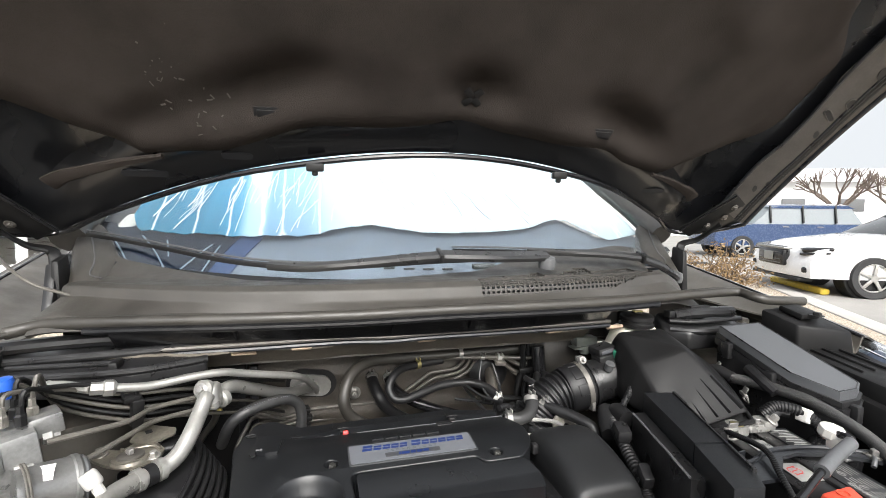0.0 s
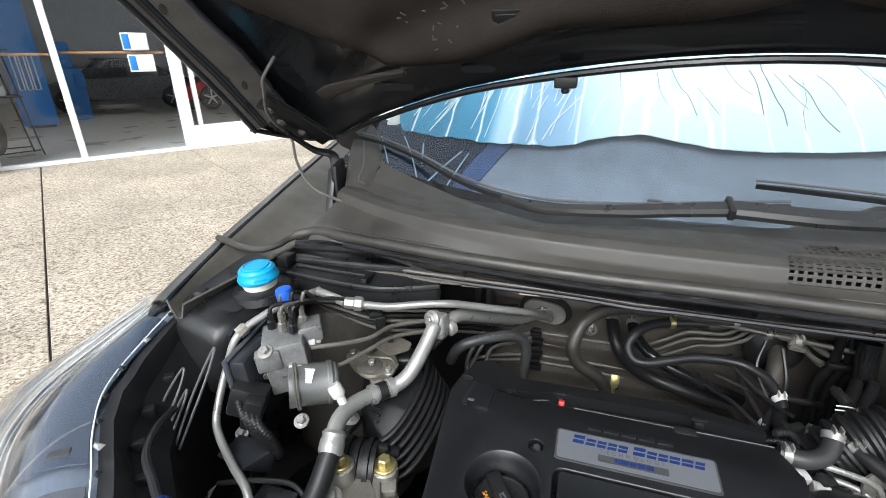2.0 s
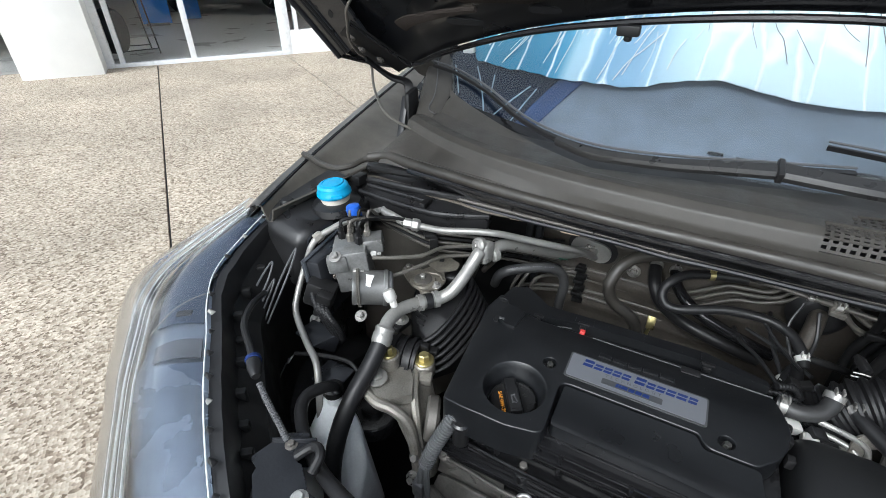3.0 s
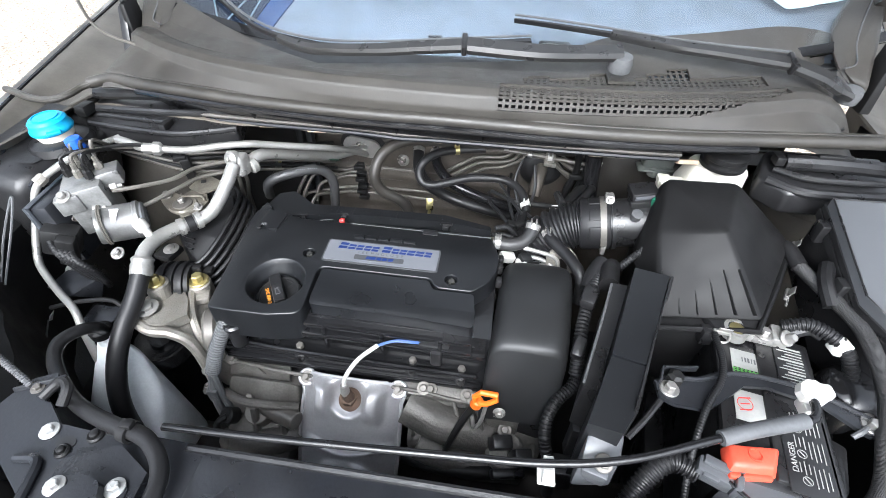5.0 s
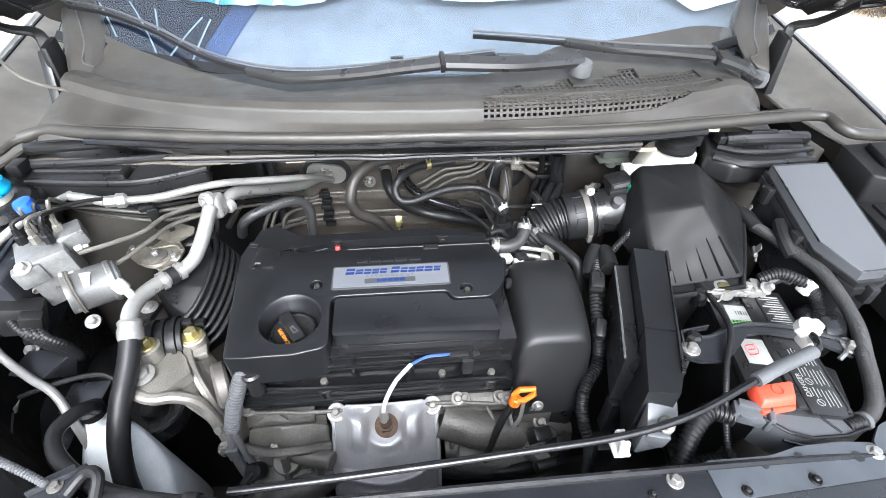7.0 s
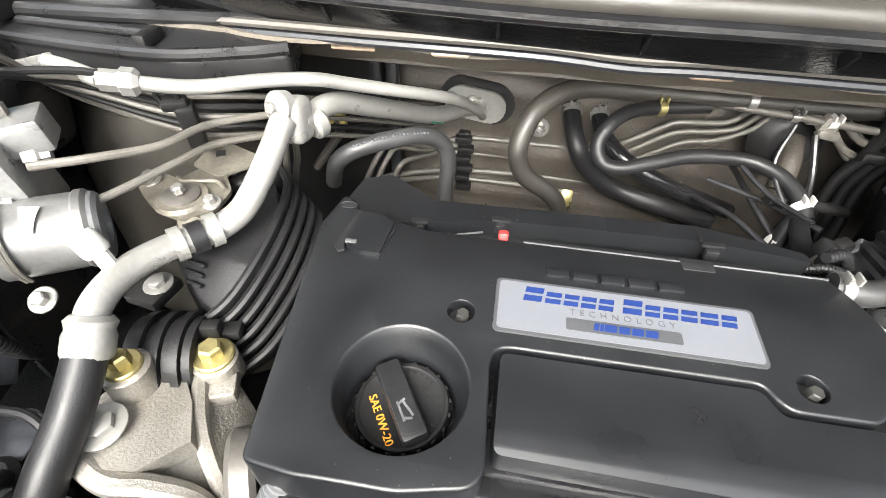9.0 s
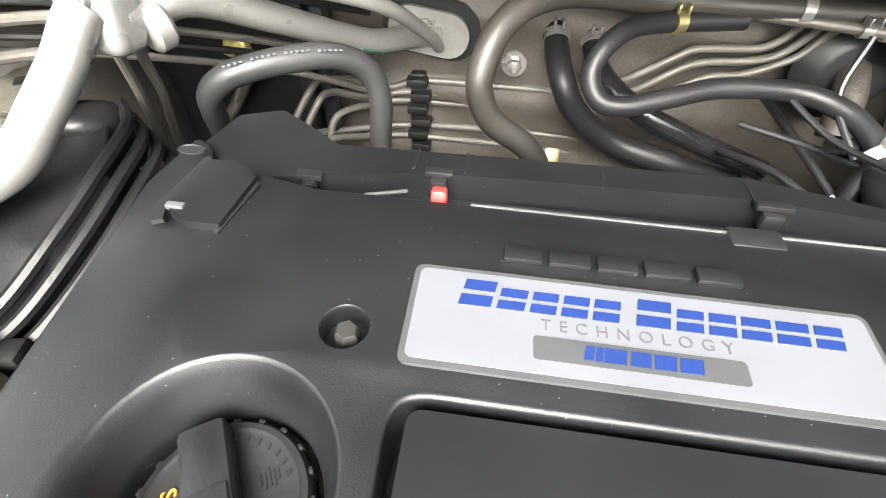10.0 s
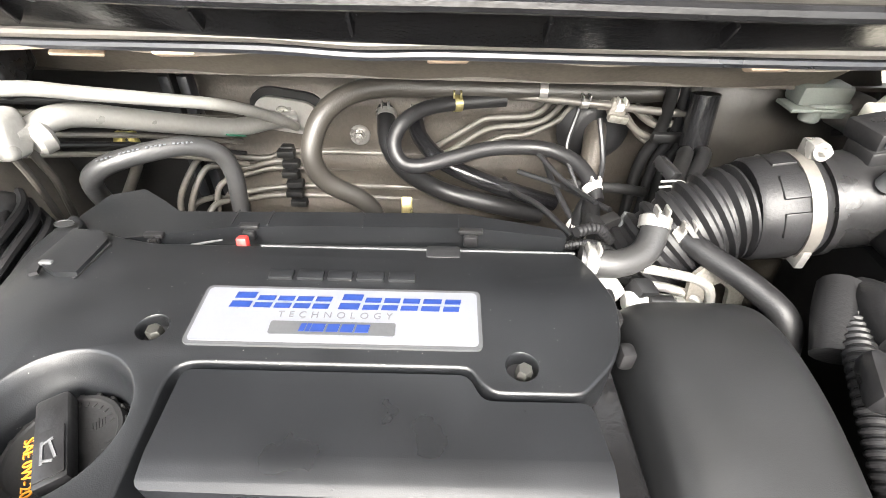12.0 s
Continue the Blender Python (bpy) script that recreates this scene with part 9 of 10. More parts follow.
part("shelf", hull([(-0.565, 0.66, 1.058), (-0.44, 0.645, 1.042), (-0.60, 0.84, 1.078), (-0.42, 0.82, 1.055), (-0.55, 0.625, 1.04), (-0.455, 0.615, 1.02), (-0.545, 0.62, 0.93), (-0.46, 0.60, 0.92), (-0.58, 0.84, 0.93), (-0.45, 0.82, 0.93), (-0.405, 0.75, 1.03)], 0.014, 3), BLACK, apron)
part("filler_collar", lathe([(0.05, 0), (0.046, 0.012), (0.036, 0.016)], (-0.449, 0.725, 1.046), (-0.05, -0.06, 1), 28), BLACK, apron)
part("plug", lathe([(0.016, 0), (0.014, 0.012), (0.01, 0.016)], (-0.525, 0.672, 1.052), n=18), MATTE, apron)
LAMP_INNER = [(-0.556, 0.672, 1.048), (-0.508, 0.49, 1.02), (-0.414, 0.392, 1.0), (-0.311, 0.302, 0.985), (-0.20, 0.235, 0.968)]
rim_line = spline(LAMP_INNER, 12)


def liner_at(u, v):
    p = rim_line[min(len(rim_line) - 1, int(u * (len(rim_line) - 1)))]
    near = min(1, v * 5)
    return p + Vector((0.004 + 0.043 * near + 0.02 * v, 0.002 + 0.033 * near, -0.022 - 0.26 * v + 0.006 * near * math.sin(40 * u)))


part("side_sheet", grid(36, 20, liner_at, 0.004), MATTE, apron)
for a, b, w in (((-0.467, 0.563, 1.007), (-0.474, 0.505, 0.931), 0.012), ((-0.423, 0.582, 1.038), (-0.439, 0.503, 0.921), 0.008), ((-0.452, 0.548, 0.985), (-0.462, 0.50, 0.915), 0.006)):
    a, b = Vector(a), Vector(b)
    part("slot_edge", tube([b - Vector((w, 0, 0)), a.lerp(b, 0.45) - Vector((w, 0, 0)), a, a.lerp(b, 0.3) + Vector((w * 0.5, 0, 0)), b + Vector((w * 0.3, 0, 0.004))], 0.0018, 6, 6), GREY, apron, "pale edge of an upright slot")
for k in range(9):
    c = liner_at(0.18 + 0.09 * k, 0.05)
    part("step_tab", rbox(c + Vector((0.014, 0.008, -0.012)), (0.016, 0.012, 0.014 + 0.006 * (k % 3)), 0.003, (0, 0, 40)), MATTE, apron)
cable = thing("release_cable", (-0.36, 0.45, 0.9), "ribbed black lamp cable with a blue collar", "cable")
part("sleeve", tube([(-0.283, 0.362, 1.002), (-0.262, 0.352, 0.990), (-0.238, 0.343, 0.975), (-0.220, 0.336, 0.962)], 0.0045, 10, 7, 0.0030, 0.15), LOOM, cable)
part("lead", tube([(-0.455, 0.525, 0.97), (-0.425, 0.475, 0.99), (-0.390, 0.432, 1.000), (-0.345, 0.402, 1.004), (-0.312, 0.381, 1.008)], 0.0050, 10), RUBBER, cable)
part("plug", lathe([(0.007, 0), (0.0095, 0.004), (0.0095, 0.018), (0.007, 0.032), (0.005, 0.036)], (-0.318, 0.385, 1.010), (0.8, -0.58, -0.05), 18), INK_SHADE, cable)
part("collar", lathe([(0.0085, 0), (0.0105, 0.001), (0.0105, 0.006), (0.0085, 0.007)], (-0.316, 0.384, 1.010), (0.8, -0.58, -0.05), 20), BADGE_BLUE, cable, "blue collar")
part("white_tag", hull([(-0.420, 0.512, 0.842), (-0.405, 0.498, 0.848), (-0.400, 0.515, 0.862), (-0.412, 0.508, 0.838)], 0.001), WHITE, cable)
part("wire", tube([(-0.415, 0.505, 0.842), (-0.425, 0.49, 0.81), (-0.435, 0.48, 0.77)], 0.0015, 6), GREY, cable)
part("thin_wire", tube([(-0.38, 0.50, 0.885), (-0.32, 0.505, 0.905), (-0.27, 0.51, 0.91), (-0.24, 0.50, 0.90)], 0.0035, 8), MATTE, cable)

# coolant overflow bottle and its hose
bottle = thing("coolant_bottle", (-0.240, 0.402, 0.628), "milky white coolant overflow bottle", "bottle")
part("body", hull([(-0.330, 0.462, 0.778), (-0.205, 0.452, 0.778), (-0.315, 0.492, 0.838), (-0.240, 0.482, 0.840), (-0.290, 0.472, 0.863), (-0.260, 0.472, 0.863), (-0.350, 0.402, 0.598), (-0.185, 0.392, 0.598), (-0.335, 0.492, 0.598), (-0.195, 0.482, 0.598), (-0.335, 0.392, 0.698), (-0.190, 0.387, 0.698)], 0.02, 4), TANK, bottle)
part("neck", cyl((-0.277, 0.474, 0.853), (0, 0, 1), 0.013, 0.025), TANK, bottle)
part("cap", lathe([(0.016, 0), (0.0165, 0.012), (0.011, 0.016)], (-0.277, 0.474, 0.872), n=16), MATTE, bottle)
oh = thing("overflow_hose", (-0.25, 0.4, 0.9), "black rubber overflow hose curving over the support", "hose")
part("hose", tube([(-0.275, 0.480, 0.870), (-0.262, 0.462, 0.905), (-0.262, 0.440, 0.925), (-0.268, 0.415, 0.930), (-0.256, 0.390, 0.928), (-0.221, 0.362, 0.930), (-0.171, 0.333, 0.945), (-0.125, 0.314, 0.962), (-0.085, 0.302, 0.972), (-0.035, 0.290, 0.979), (-0.002, 0.262, 0.978), (0.004, 0.22, 0.974), (-0.01, 0.17, 0.968)], 0.0088, 12, 8), RUBBER, oh)
part("clip", merge(ring(Vector((-0.06, 0.296, 0.976)), (0.9, -0.2, 0.1), 0.009, 0.012, 0.003), rbox((-0.058, 0.298, 0.988), (0.014, 0.01, 0.008), 0.002)), MATTE, oh)
part("rubber_loop", tube([(-0.195, 0.325, 0.962), (-0.180, 0.340, 0.972), (-0.165, 0.335, 0.974), (-0.165, 0.318, 0.962)], 0.006, 10), RUBBER, oh)

# ---- headlight on the passenger side and its mirror twin ----


def headlight(s, label):
    h = thing("headlight", (XC + s * 0.62, 0.4, 0.8), label, "headlight", "headlights")

    def curve(pts, t):
        p = spline(pts, 12)
        k = min(len(p) - 1.001, t * (len(p) - 1))
        return p[int(k)].lerp(p[int(k) + 1], k % 1)

    def put(p):
        return Vector((XC + s * (XC - p.x), p.y, p.z))

    inner = [(-0.556, 0.672, 1.048), (-0.508, 0.49, 1.02), (-0.414, 0.392, 1.0), (-0.311, 0.302, 0.985), (-0.20, 0.22, 0.965), (-0.10, 0.15, 0.94)]
    strip = [(-0.600, 0.665, 1.045), (-0.615, 0.462, 0.99), (-0.522, 0.340, 0.960), (-0.449, 0.269, 0.940), (-0.34, 0.18, 0.915), (-0.23, 0.10, 0.89)]
    outer = [(-0.635, 0.660, 1.035), (-0.765, 0.485, 0.930), (-0.667, 0.353, 0.880), (-0.578, 0.277, 0.850), (-0.45, 0.17, 0.82), (-0.33, 0.08, 0.80)]

    def across(t, w, drop=0.0):
        """t from the wing corner to the front, w from the inner rim (0) over the strip (0.6) to the outer edge (1) and down the face (2)."""
        a, b, c = curve(inner, t), curve(strip, t), curve(outer, t)
        if w <= 0.6:
            p = a.lerp(b, w / 0.6) + Vector((0, 0, 0.018 * math.sin(math.pi * max(0, w) / 0.6)))
        elif w <= 1:
            p = b.lerp(c, (w - 0.6) / 0.4) + Vector((0, 0, 0.012 * math.sin(math.pi * (w - 0.6) / 0.4)))
        else:
            p = c + (c - b) * 0.25 * (w - 1) + Vector((0, 0, -0.22 * (w - 1)))
        return put(p - Vector((0, 0, drop)))

    part("lens", grid(32, 24, lambda u, v: across(u, 0.03 + 1.7 * v), 0.0025), LENS, h, "clear hazy outer lens", 60)
    part("housing", grid(32, 10, lambda u, v: across(u, 0.02 + 0.56 * v, 0.022 + 0.012 * math.sin(9 * u) * v), 0.003), BLUEGREY, h, "silvered blue-grey reflector housing", 60)
    part("bright_strip", grid(32, 4, lambda u, v: across(u, 0.56 + 0.12 * v, 0.012 + 0.03 * v), 0.003), BADGE, h, "bright reflector strip", 60)
    for k in range(9):
        part("light_guide", tube([across(0.02 + t / 12.5, 0.535 + 0.026 * k + 0.004 * math.sin(1.7 * k + 0.5 * t), 0.002 + 0.003 * (k % 3)) for t in range(13)], 0.0009 + 0.0006 * (k % 3), 6, 3), TANK if k % 2 else PRINT, h, "pale light-guide fibre")
    part("lower_housing", grid(32, 6, lambda u, v: across(u, 0.70 + 0.95 * v, 0.05), 0.003), BADGE_GREY, h, "grey lower reflector", 60)
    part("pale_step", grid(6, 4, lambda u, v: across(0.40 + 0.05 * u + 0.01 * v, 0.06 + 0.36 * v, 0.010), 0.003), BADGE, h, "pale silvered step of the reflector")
    # dark blue patches paint the shade of hollows onto the reflector
    part("dark_panel", grid(8, 4, lambda u, v: across(0.455 + 0.13 * u + 0.02 * v, 0.05 + 0.40 * v, 0.016 + 0.012 * u), 0.004), HOLLOW_SHADE, h, "dark blue patch painted as shade in the reflector's hollow")
    part("upper_hollow_shade", grid(12, 4, lambda u, v: across(0.05 + 0.30 * u, 0.06 + 0.40 * v, 0.014), 0.003), HOLLOW_SHADE, h, "dark blue patch painted as shade in the reflector's hollow")
    part("seam", tube([across(0.27 + 0.02 * w, 0.05 + 0.09 * w, 0.006) for w in range(6)], 0.0012, 6), PRINT, h)
    part("emboss", rbox(across(0.34, 0.2, 0.004), (0.022, 0.010, 0.004), 0.001, (0, 0, 40)), GREY, h)
    part("rim", tube([across(t, 0.02, -0.002) for t in (0, 0.1, 0.2, 0.3, 0.4, 0.5, 0.6, 0.7, 0.8, 0.9, 1.0)], 0.0011, 8), TANK, h, "pale translucent lens rim")
    part("seal_strip", grid(30, 4, lambda u, v: across(u, -0.17 * v, 0.006 + 0.006 * v + 0.004 * (int(u * 40) % 3 == 0) + 0.16 * max(0, v - 0.6)), 0.005), INK_SHADE, h, "black rubber edge strip", 60)
    for k in range(16):
        c = across(0.05 + 0.058 * k, -0.005, -0.003)
        wide = 0.008 + 0.003 * (k % 3)
        part("clip", hull([c + Vector(q) for q in ((-wide / 2, 0, 0), (wide / 2, -0.003, 0), (wide / 2, 0.006, 0.001), (-wide / 2, 0.004, 0.003), (0, 0.001, 0.005), (0, 0.008, -0.002))], 0.0006), PRINT if k % 4 == 1 else BLACK, h)

# darker copy of the reflector colour, for its shaded hollows
HOLLOW_SHADE = mat("lamp_hollow_shade", (0.085, 0.11, 0.16), 0.35, 0.4, var=0.15, scale=14)
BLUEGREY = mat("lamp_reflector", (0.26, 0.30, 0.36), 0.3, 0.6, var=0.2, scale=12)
headlight(-1, "large clear headlight seen from behind its rim, passenger side")
headlight(1, "large clear headlight at the driver-side corner")

# ---- hoses and pipes along the firewall ----


def hose_thing(name, label, pts, r, material=RUBBER, clamps=(), category="hose", ribs=0.0):
    h = thing(name, pts[0], label, category)
    part("hose", tube(pts, r, 14, 8, ribs, 0.12), material, h)
    for c, ax, m in clamps:
        part("clamp", merge(ring(Vector(c), ax, r, 0.009, 0.0016), *[rbox(Vector(c) + Vector((o, -0.004, r + 0.0035)), (0.0022, 0.010, 0.007), 0.0006) for o in (-0.004, 0.004)]), m, h, "spring hose clamp")
    return h


hose_thing("bypass_hose", "black rubber hose with faint print, behind the cover", [(-0.152, 0.822, 0.905), (-0.140, 0.803, 0.936), (-0.129, 0.794, 0.955), (-0.110, 0.796, 0.968), (-0.079, 0.812, 0.973), (-0.050, 0.832, 0.970), (-0.030, 0.845, 0.955), (-0.023, 0.848, 0.930), (-0.025, 0.848, 0.900), (-0.026, 0.842, 0.86), (-0.026, 0.84, 0.81)], 0.0092, LOOMD)
bh = bpy.data.objects["bypass_hose"]
for k in range(22):
    p = Vector((-0.112, 0.790, 0.9735)).lerp(Vector((-0.044, 0.828, 0.9745)), k / 21) + Vector((0, 0, 0.0035 * math.sin(math.pi * k / 21)))
    if k % 6 != 4:
        part("print_bar", moved(rbox((0, 0, 0), (0.0014 + 0.0008 * (k % 3), 0.0010, 0.0022), 0.0002), axis_frame(p + Vector((0.0015, -0.0030, 0.0032)), (0.86, 0.5, 0))), BADGE, bh)
hose_thing("heater_hose", "long dusty black heater hose curving along the firewall", [(0.60, 0.955, 1.002), (0.526, 0.955, 0.996), (0.469, 0.956, 0.991), (0.405, 0.958, 0.986), (0.312, 0.958, 0.986), (0.207, 0.955, 0.987), (0.130, 0.938, 0.993), (0.090, 0.917, 0.990), (0.066, 0.897, 0.975), (0.055, 0.882, 0.950), (0.055, 0.876, 0.928), (0.068, 0.877, 0.903), (0.100, 0.886, 0.877), (0.116, 0.892, 0.850), (0.122, 0.893, 0.80)], 0.0114, DUSTRUB,
           (((0.526, 0.955, 0.996), (1, 0, 0.05), BRASSY), ((0.540, 0.955, 0.997), (1, 0, 0.05), BRASSY), ((0.469, 0.956, 0.991), (1, 0, 0.05), ZINC), ((0.312, 0.958, 0.986), (1, 0, 0), ZINC), ((0.120, 0.893, 0.825), (0, 0, 1), BRASSY)))
wall_pipe = thing("brake_line", (0.52, 0.95, 0.93), "pair of pale coated brake lines across the firewall", "pipe")
part("pipe", tube([(0.405, 0.955, 0.972), (0.417, 0.95, 0.959), (0.436, 0.948, 0.938), (0.455, 0.95, 0.929), (0.503, 0.95, 0.932), (0.583, 0.95, 0.946), (0.644, 0.95, 0.945)], 0.0036, 10), LINEM, wall_pipe)
part("pipe", tube([(0.425, 0.958, 0.973), (0.436, 0.955, 0.965), (0.452, 0.955, 0.953), (0.470, 0.955, 0.949), (0.522, 0.955, 0.951), (0.585, 0.955, 0.947), (0.640, 0.955, 0.950)], 0.0036, 10), LINEM, wall_pipe)
hose_thing("vacuum_hose", "thick glossy black vacuum hose dropping down the firewall", [(0.479, 0.915, 1.004), (0.480, 0.908, 0.967), (0.484, 0.905, 0.929), (0.487, 0.903, 0.898), (0.500, 0.905, 0.85), (0.505, 0.91, 0.79)], 0.0150, GLOSSY)
hose_thing("coolant_hose", "glossy black coolant hose with brass clamps", [(0.27, 0.955, 0.976), (0.213, 0.945, 0.974), (0.175, 0.925, 0.974), (0.152, 0.903, 0.966), (0.143, 0.892, 0.947), (0.152, 0.882, 0.930), (0.174, 0.880, 0.927), (0.210, 0.888, 0.934), (0.253, 0.899, 0.941), (0.310, 0.900, 0.942), (0.343, 0.882, 0.937), (0.358, 0.855, 0.927), (0.362, 0.835, 0.915)], 0.0084, RUBBER,
           (((0.213, 0.945, 0.974), (1, 0.3, 0), BRASSY), ((0.359, 0.848, 0.923), (0.3, -0.7, -0.4), WHITE)))
hose_thing("heater_return_hose", "thick matt black heater return hose", [(0.122, 1.020, 0.945), (0.122, 1.0, 0.931), (0.130, 0.957, 0.911), (0.151, 0.950, 0.880), (0.196, 0.955, 0.848), (0.257, 0.948, 0.834), (0.335, 0.955, 0.812)], 0.0122, RUBBER, (((0.122, 1.002, 0.932), (0.05, -0.8, -0.5), ZINC),))
hose_thing("heater_feed_hose", "thick black heater feed hose", [(0.157, 1.020, 0.945), (0.160, 1.0, 0.927), (0.170, 0.975, 0.911), (0.202, 0.946, 0.894), (0.262, 0.938, 0.870), (0.350, 0.95, 0.835)], 0.0108, GLOSSY, (((0.1595, 1.004, 0.930), (0.05, -0.8, -0.5), ZINC),))
hose_thing("breather_hose", "black breather hose running to the resonator", [(0.388, 0.722, 0.962), (0.405, 0.70, 0.958), (0.43, 0.67, 0.952), (0.446, 0.645, 0.94), (0.45, 0.63, 0.90)], 0.0095, RUBBER, (((0.391, 0.718, 0.961), (0.6, -0.8, -0.1), ZINC),))
hose_thing("breather_elbow", "grey rubber breather elbow at the cover corner", [(0.305, 0.694, 0.955), (0.33, 0.690, 0.954), (0.353, 0.698, 0.957), (0.365, 0.712, 0.966), (0.368, 0.725, 0.975)], 0.0108, LOOMD, (((0.312, 0.693, 0.955), (1, 0, 0), ALU), ((0.367, 0.72, 0.972), (0.2, 0.7, 0.7), ZINC)))
hose_thing("vacuum_pipe", "thin bright metal vacuum pipe", [(0.355, 0.70, 0.925), (0.385, 0.695, 0.925), (0.405, 0.685, 0.92), (0.41, 0.675, 0.90)], 0.004, ALU, category="pipe")
for pts in ([(-0.151, 0.93, 0.790), (-0.148, 0.93, 0.836), (-0.129, 0.95, 0.874), (-0.119, 0.97, 0.882), (-0.100, 0.99, 0.873), (-0.054, 1.008, 0.861), (-0.026, 1.012, 0.868), (0.019, 1.012, 0.871), (0.30, 1.012, 0.870)],
            [(-0.140, 0.93, 0.780), (-0.137, 0.93, 0.825), (-0.121, 0.95, 0.863), (-0.108, 0.966, 0.870), (-0.073, 0.99, 0.855), (-0.028, 1.012, 0.855), (0.114, 1.012, 0.854), (0.30, 1.012, 0.853)],
            [(-0.118, 0.955, 0.80), (-0.109, 0.97, 0.838), (-0.072, 1.0, 0.842), (-0.030, 1.012, 0.844), (0.113, 1.012, 0.845), (0.28, 1.012, 0.840)],
            [(-0.150, 0.935, 0.80), (-0.137, 0.95, 0.822), (-0.101, 0.99, 0.811), (-0.028, 1.012, 0.812), (0.111, 1.012, 0.816), (0.28, 1.012, 0.812)],
            [(-0.128, 0.93, 0.79), (-0.115, 0.95, 0.818), (-0.086, 0.99, 0.803), (-0.031, 1.012, 0.797), (0.110, 1.012, 0.796), (0.28, 1.012, 0.79)]):
    hose_thing("fuel_pipe", "thin dull metal pipe running along the firewall", pts, 0.0040, LINEM, category="pipe")
clipb = thing("pipe_clip", (-0.021, 1.014, 0.79), "black toothed clip holding the pipes on the firewall", "clip")
part("spine", rbox((-0.021, 1.014, 0.832), (0.018, 0.016, 0.096), 0.003), MATTE, clipb)
for k in range(6):
    part("tooth", rbox((-0.021 + 0.004 * (k % 2), 1.004, 0.872 - 0.0165 * k), (0.024, 0.014, 0.010), 0.002), MATTE, clipb)
stay = thing("brake_pipe_pair", (-0.19, 0.82, 0.93), "pair of grey brake pipes going down beside the engine", "pipes")
for pts in ([(-0.150, 0.79, 1.0), (-0.176, 0.80, 0.976), (-0.190, 0.82, 0.934), (-0.212, 0.84, 0.873), (-0.225, 0.85, 0.80)], [(-0.160, 0.772, 1.005), (-0.176, 0.78, 0.987), (-0.192, 0.80, 0.946), (-0.209, 0.82, 0.884), (-0.222, 0.83, 0.80)]):
    part("pipe", tube(pts, 0.0038, 10, 6), LINEM, stay)
for pts in ([(0.19, 0.99, 0.895), (0.202, 0.985, 0.906), (0.238, 0.985, 0.930), (0.252, 0.985, 0.938), (0.280, 0.985, 0.941), (0.309, 0.985, 0.944), (0.325, 0.983, 0.957), (0.332, 0.97, 0.985)],
            [(0.20, 0.99, 0.885), (0.210, 0.985, 0.893), (0.246, 0.985, 0.919), (0.267, 0.985, 0.927), (0.296, 0.985, 0.930), (0.324, 0.985, 0.937), (0.340, 0.983, 0.954), (0.348, 0.97, 0.982)],
            [(0.21, 0.99, 0.872), (0.222, 0.985, 0.881), (0.269, 0.985, 0.911), (0.305, 0.985, 0.918), (0.342, 0.985, 0.937), (0.357, 0.983, 0.958), (0.364, 0.97, 0.98)]):
    hose_thing("brake_pipe", "thin bent brake pipe on the firewall", pts, 0.0038, LINEM, category="pipe")
for k in range(2):
    hose_thing("clutch_pipe", "thin dusty metal line to the brake cylinder", [(0.395, 0.947, 0.974), (0.407 + 0.011 * k, 0.946, 0.967 + 0.006 * k), (0.424 + 0.011 * k, 0.946, 0.950 + 0.011 * k), (0.442 + 0.013 * k, 0.946, 0.939 + 0.014 * k), (0.471 + 0.026 * k, 0.946, 0.933 + 0.026 * k), (0.523 + 0.016 * k, 0.946, 0.940 + 0.014 * k), (0.582, 0.946, 0.946 + 0.005 * k), (0.640, 0.943, 0.948)], 0.0042, LINEM, category="pipe")
hose_thing("fuel_line", "thin grey line with white fittings along the channel", [(0.10, 0.96, 0.988), (0.25, 0.955, 0.982), (0.36, 0.946, 0.978), (0.45, 0.94, 0.972), (0.50, 0.935, 0.972)], 0.0045, DULL, (((0.40, 0.942, 0.976), (1, 0, 0), WHITE), ((0.36, 0.945, 0.978), (1, 0, 0), ZINC)), category="pipe")
solo("pipe_union", merge(rbox((0.400, 0.947, 0.974), (0.020, 0.016, 0.020), 0.002, (10, 8, 0)), rbox((0.402, 0.942, 0.962), (0.024, 0.010, 0.010), 0.002, (10, 8, 0)), cyl((0.39, 0.948, 0.975), (-1, 0, 0.02), 0.006, 0.014, 0.001, 12)), CAST, "pale plated pipe union on the firewall", "union")
# oval plate where the refrigerant pipes pass the firewall, and studs
ep = thing("pipe_flange", (0.0, 0.99, 0.93), "oval zinc flange plate on the firewall", "flange")
part("flange", moved(prism(rounded(0.085, 0.045, 0.022), 0, 0.006, 0.001), pose(-0.008, 1.005, 0.928, 90, 8, 0)), ALU, ep)
part("gasket", moved(prism(rounded(0.105, 0.06, 0.03), 0, 0.004, 0.001), pose(-0.006, 1.012, 0.930, 90, 8, 0)), RUBBER, ep)
part("stud", bolt_bm((-0.012, 0.998, 0.934), (0, -1, 0), 0.005, 0.008), ZINC, ep)
stud = solo("firewall_stud", merge(bolt_bm((0.084, 1.008, 0.900), (0, -1, 0.1), 0.008, 0.01), cyl((0.084, 0.998, 0.900), (0, -1, 0.1), 0.004, 0.012)), ZINC, "zinc stud and nut on the firewall", "stud")
tag = solo("pipe_tag", merge(rbox((0.145, 1.005, 0.786), (0.018, 0.006, 0.03), 0.003, (-25, 0, 4)), tube([(0.145, 1.008, 0.775), (0.143, 1.005, 0.76), (0.14, 1.0, 0.74)], 0.004, 8)), BRASSY, "yellow zinc bracket tag behind the engine cover", "bracket")
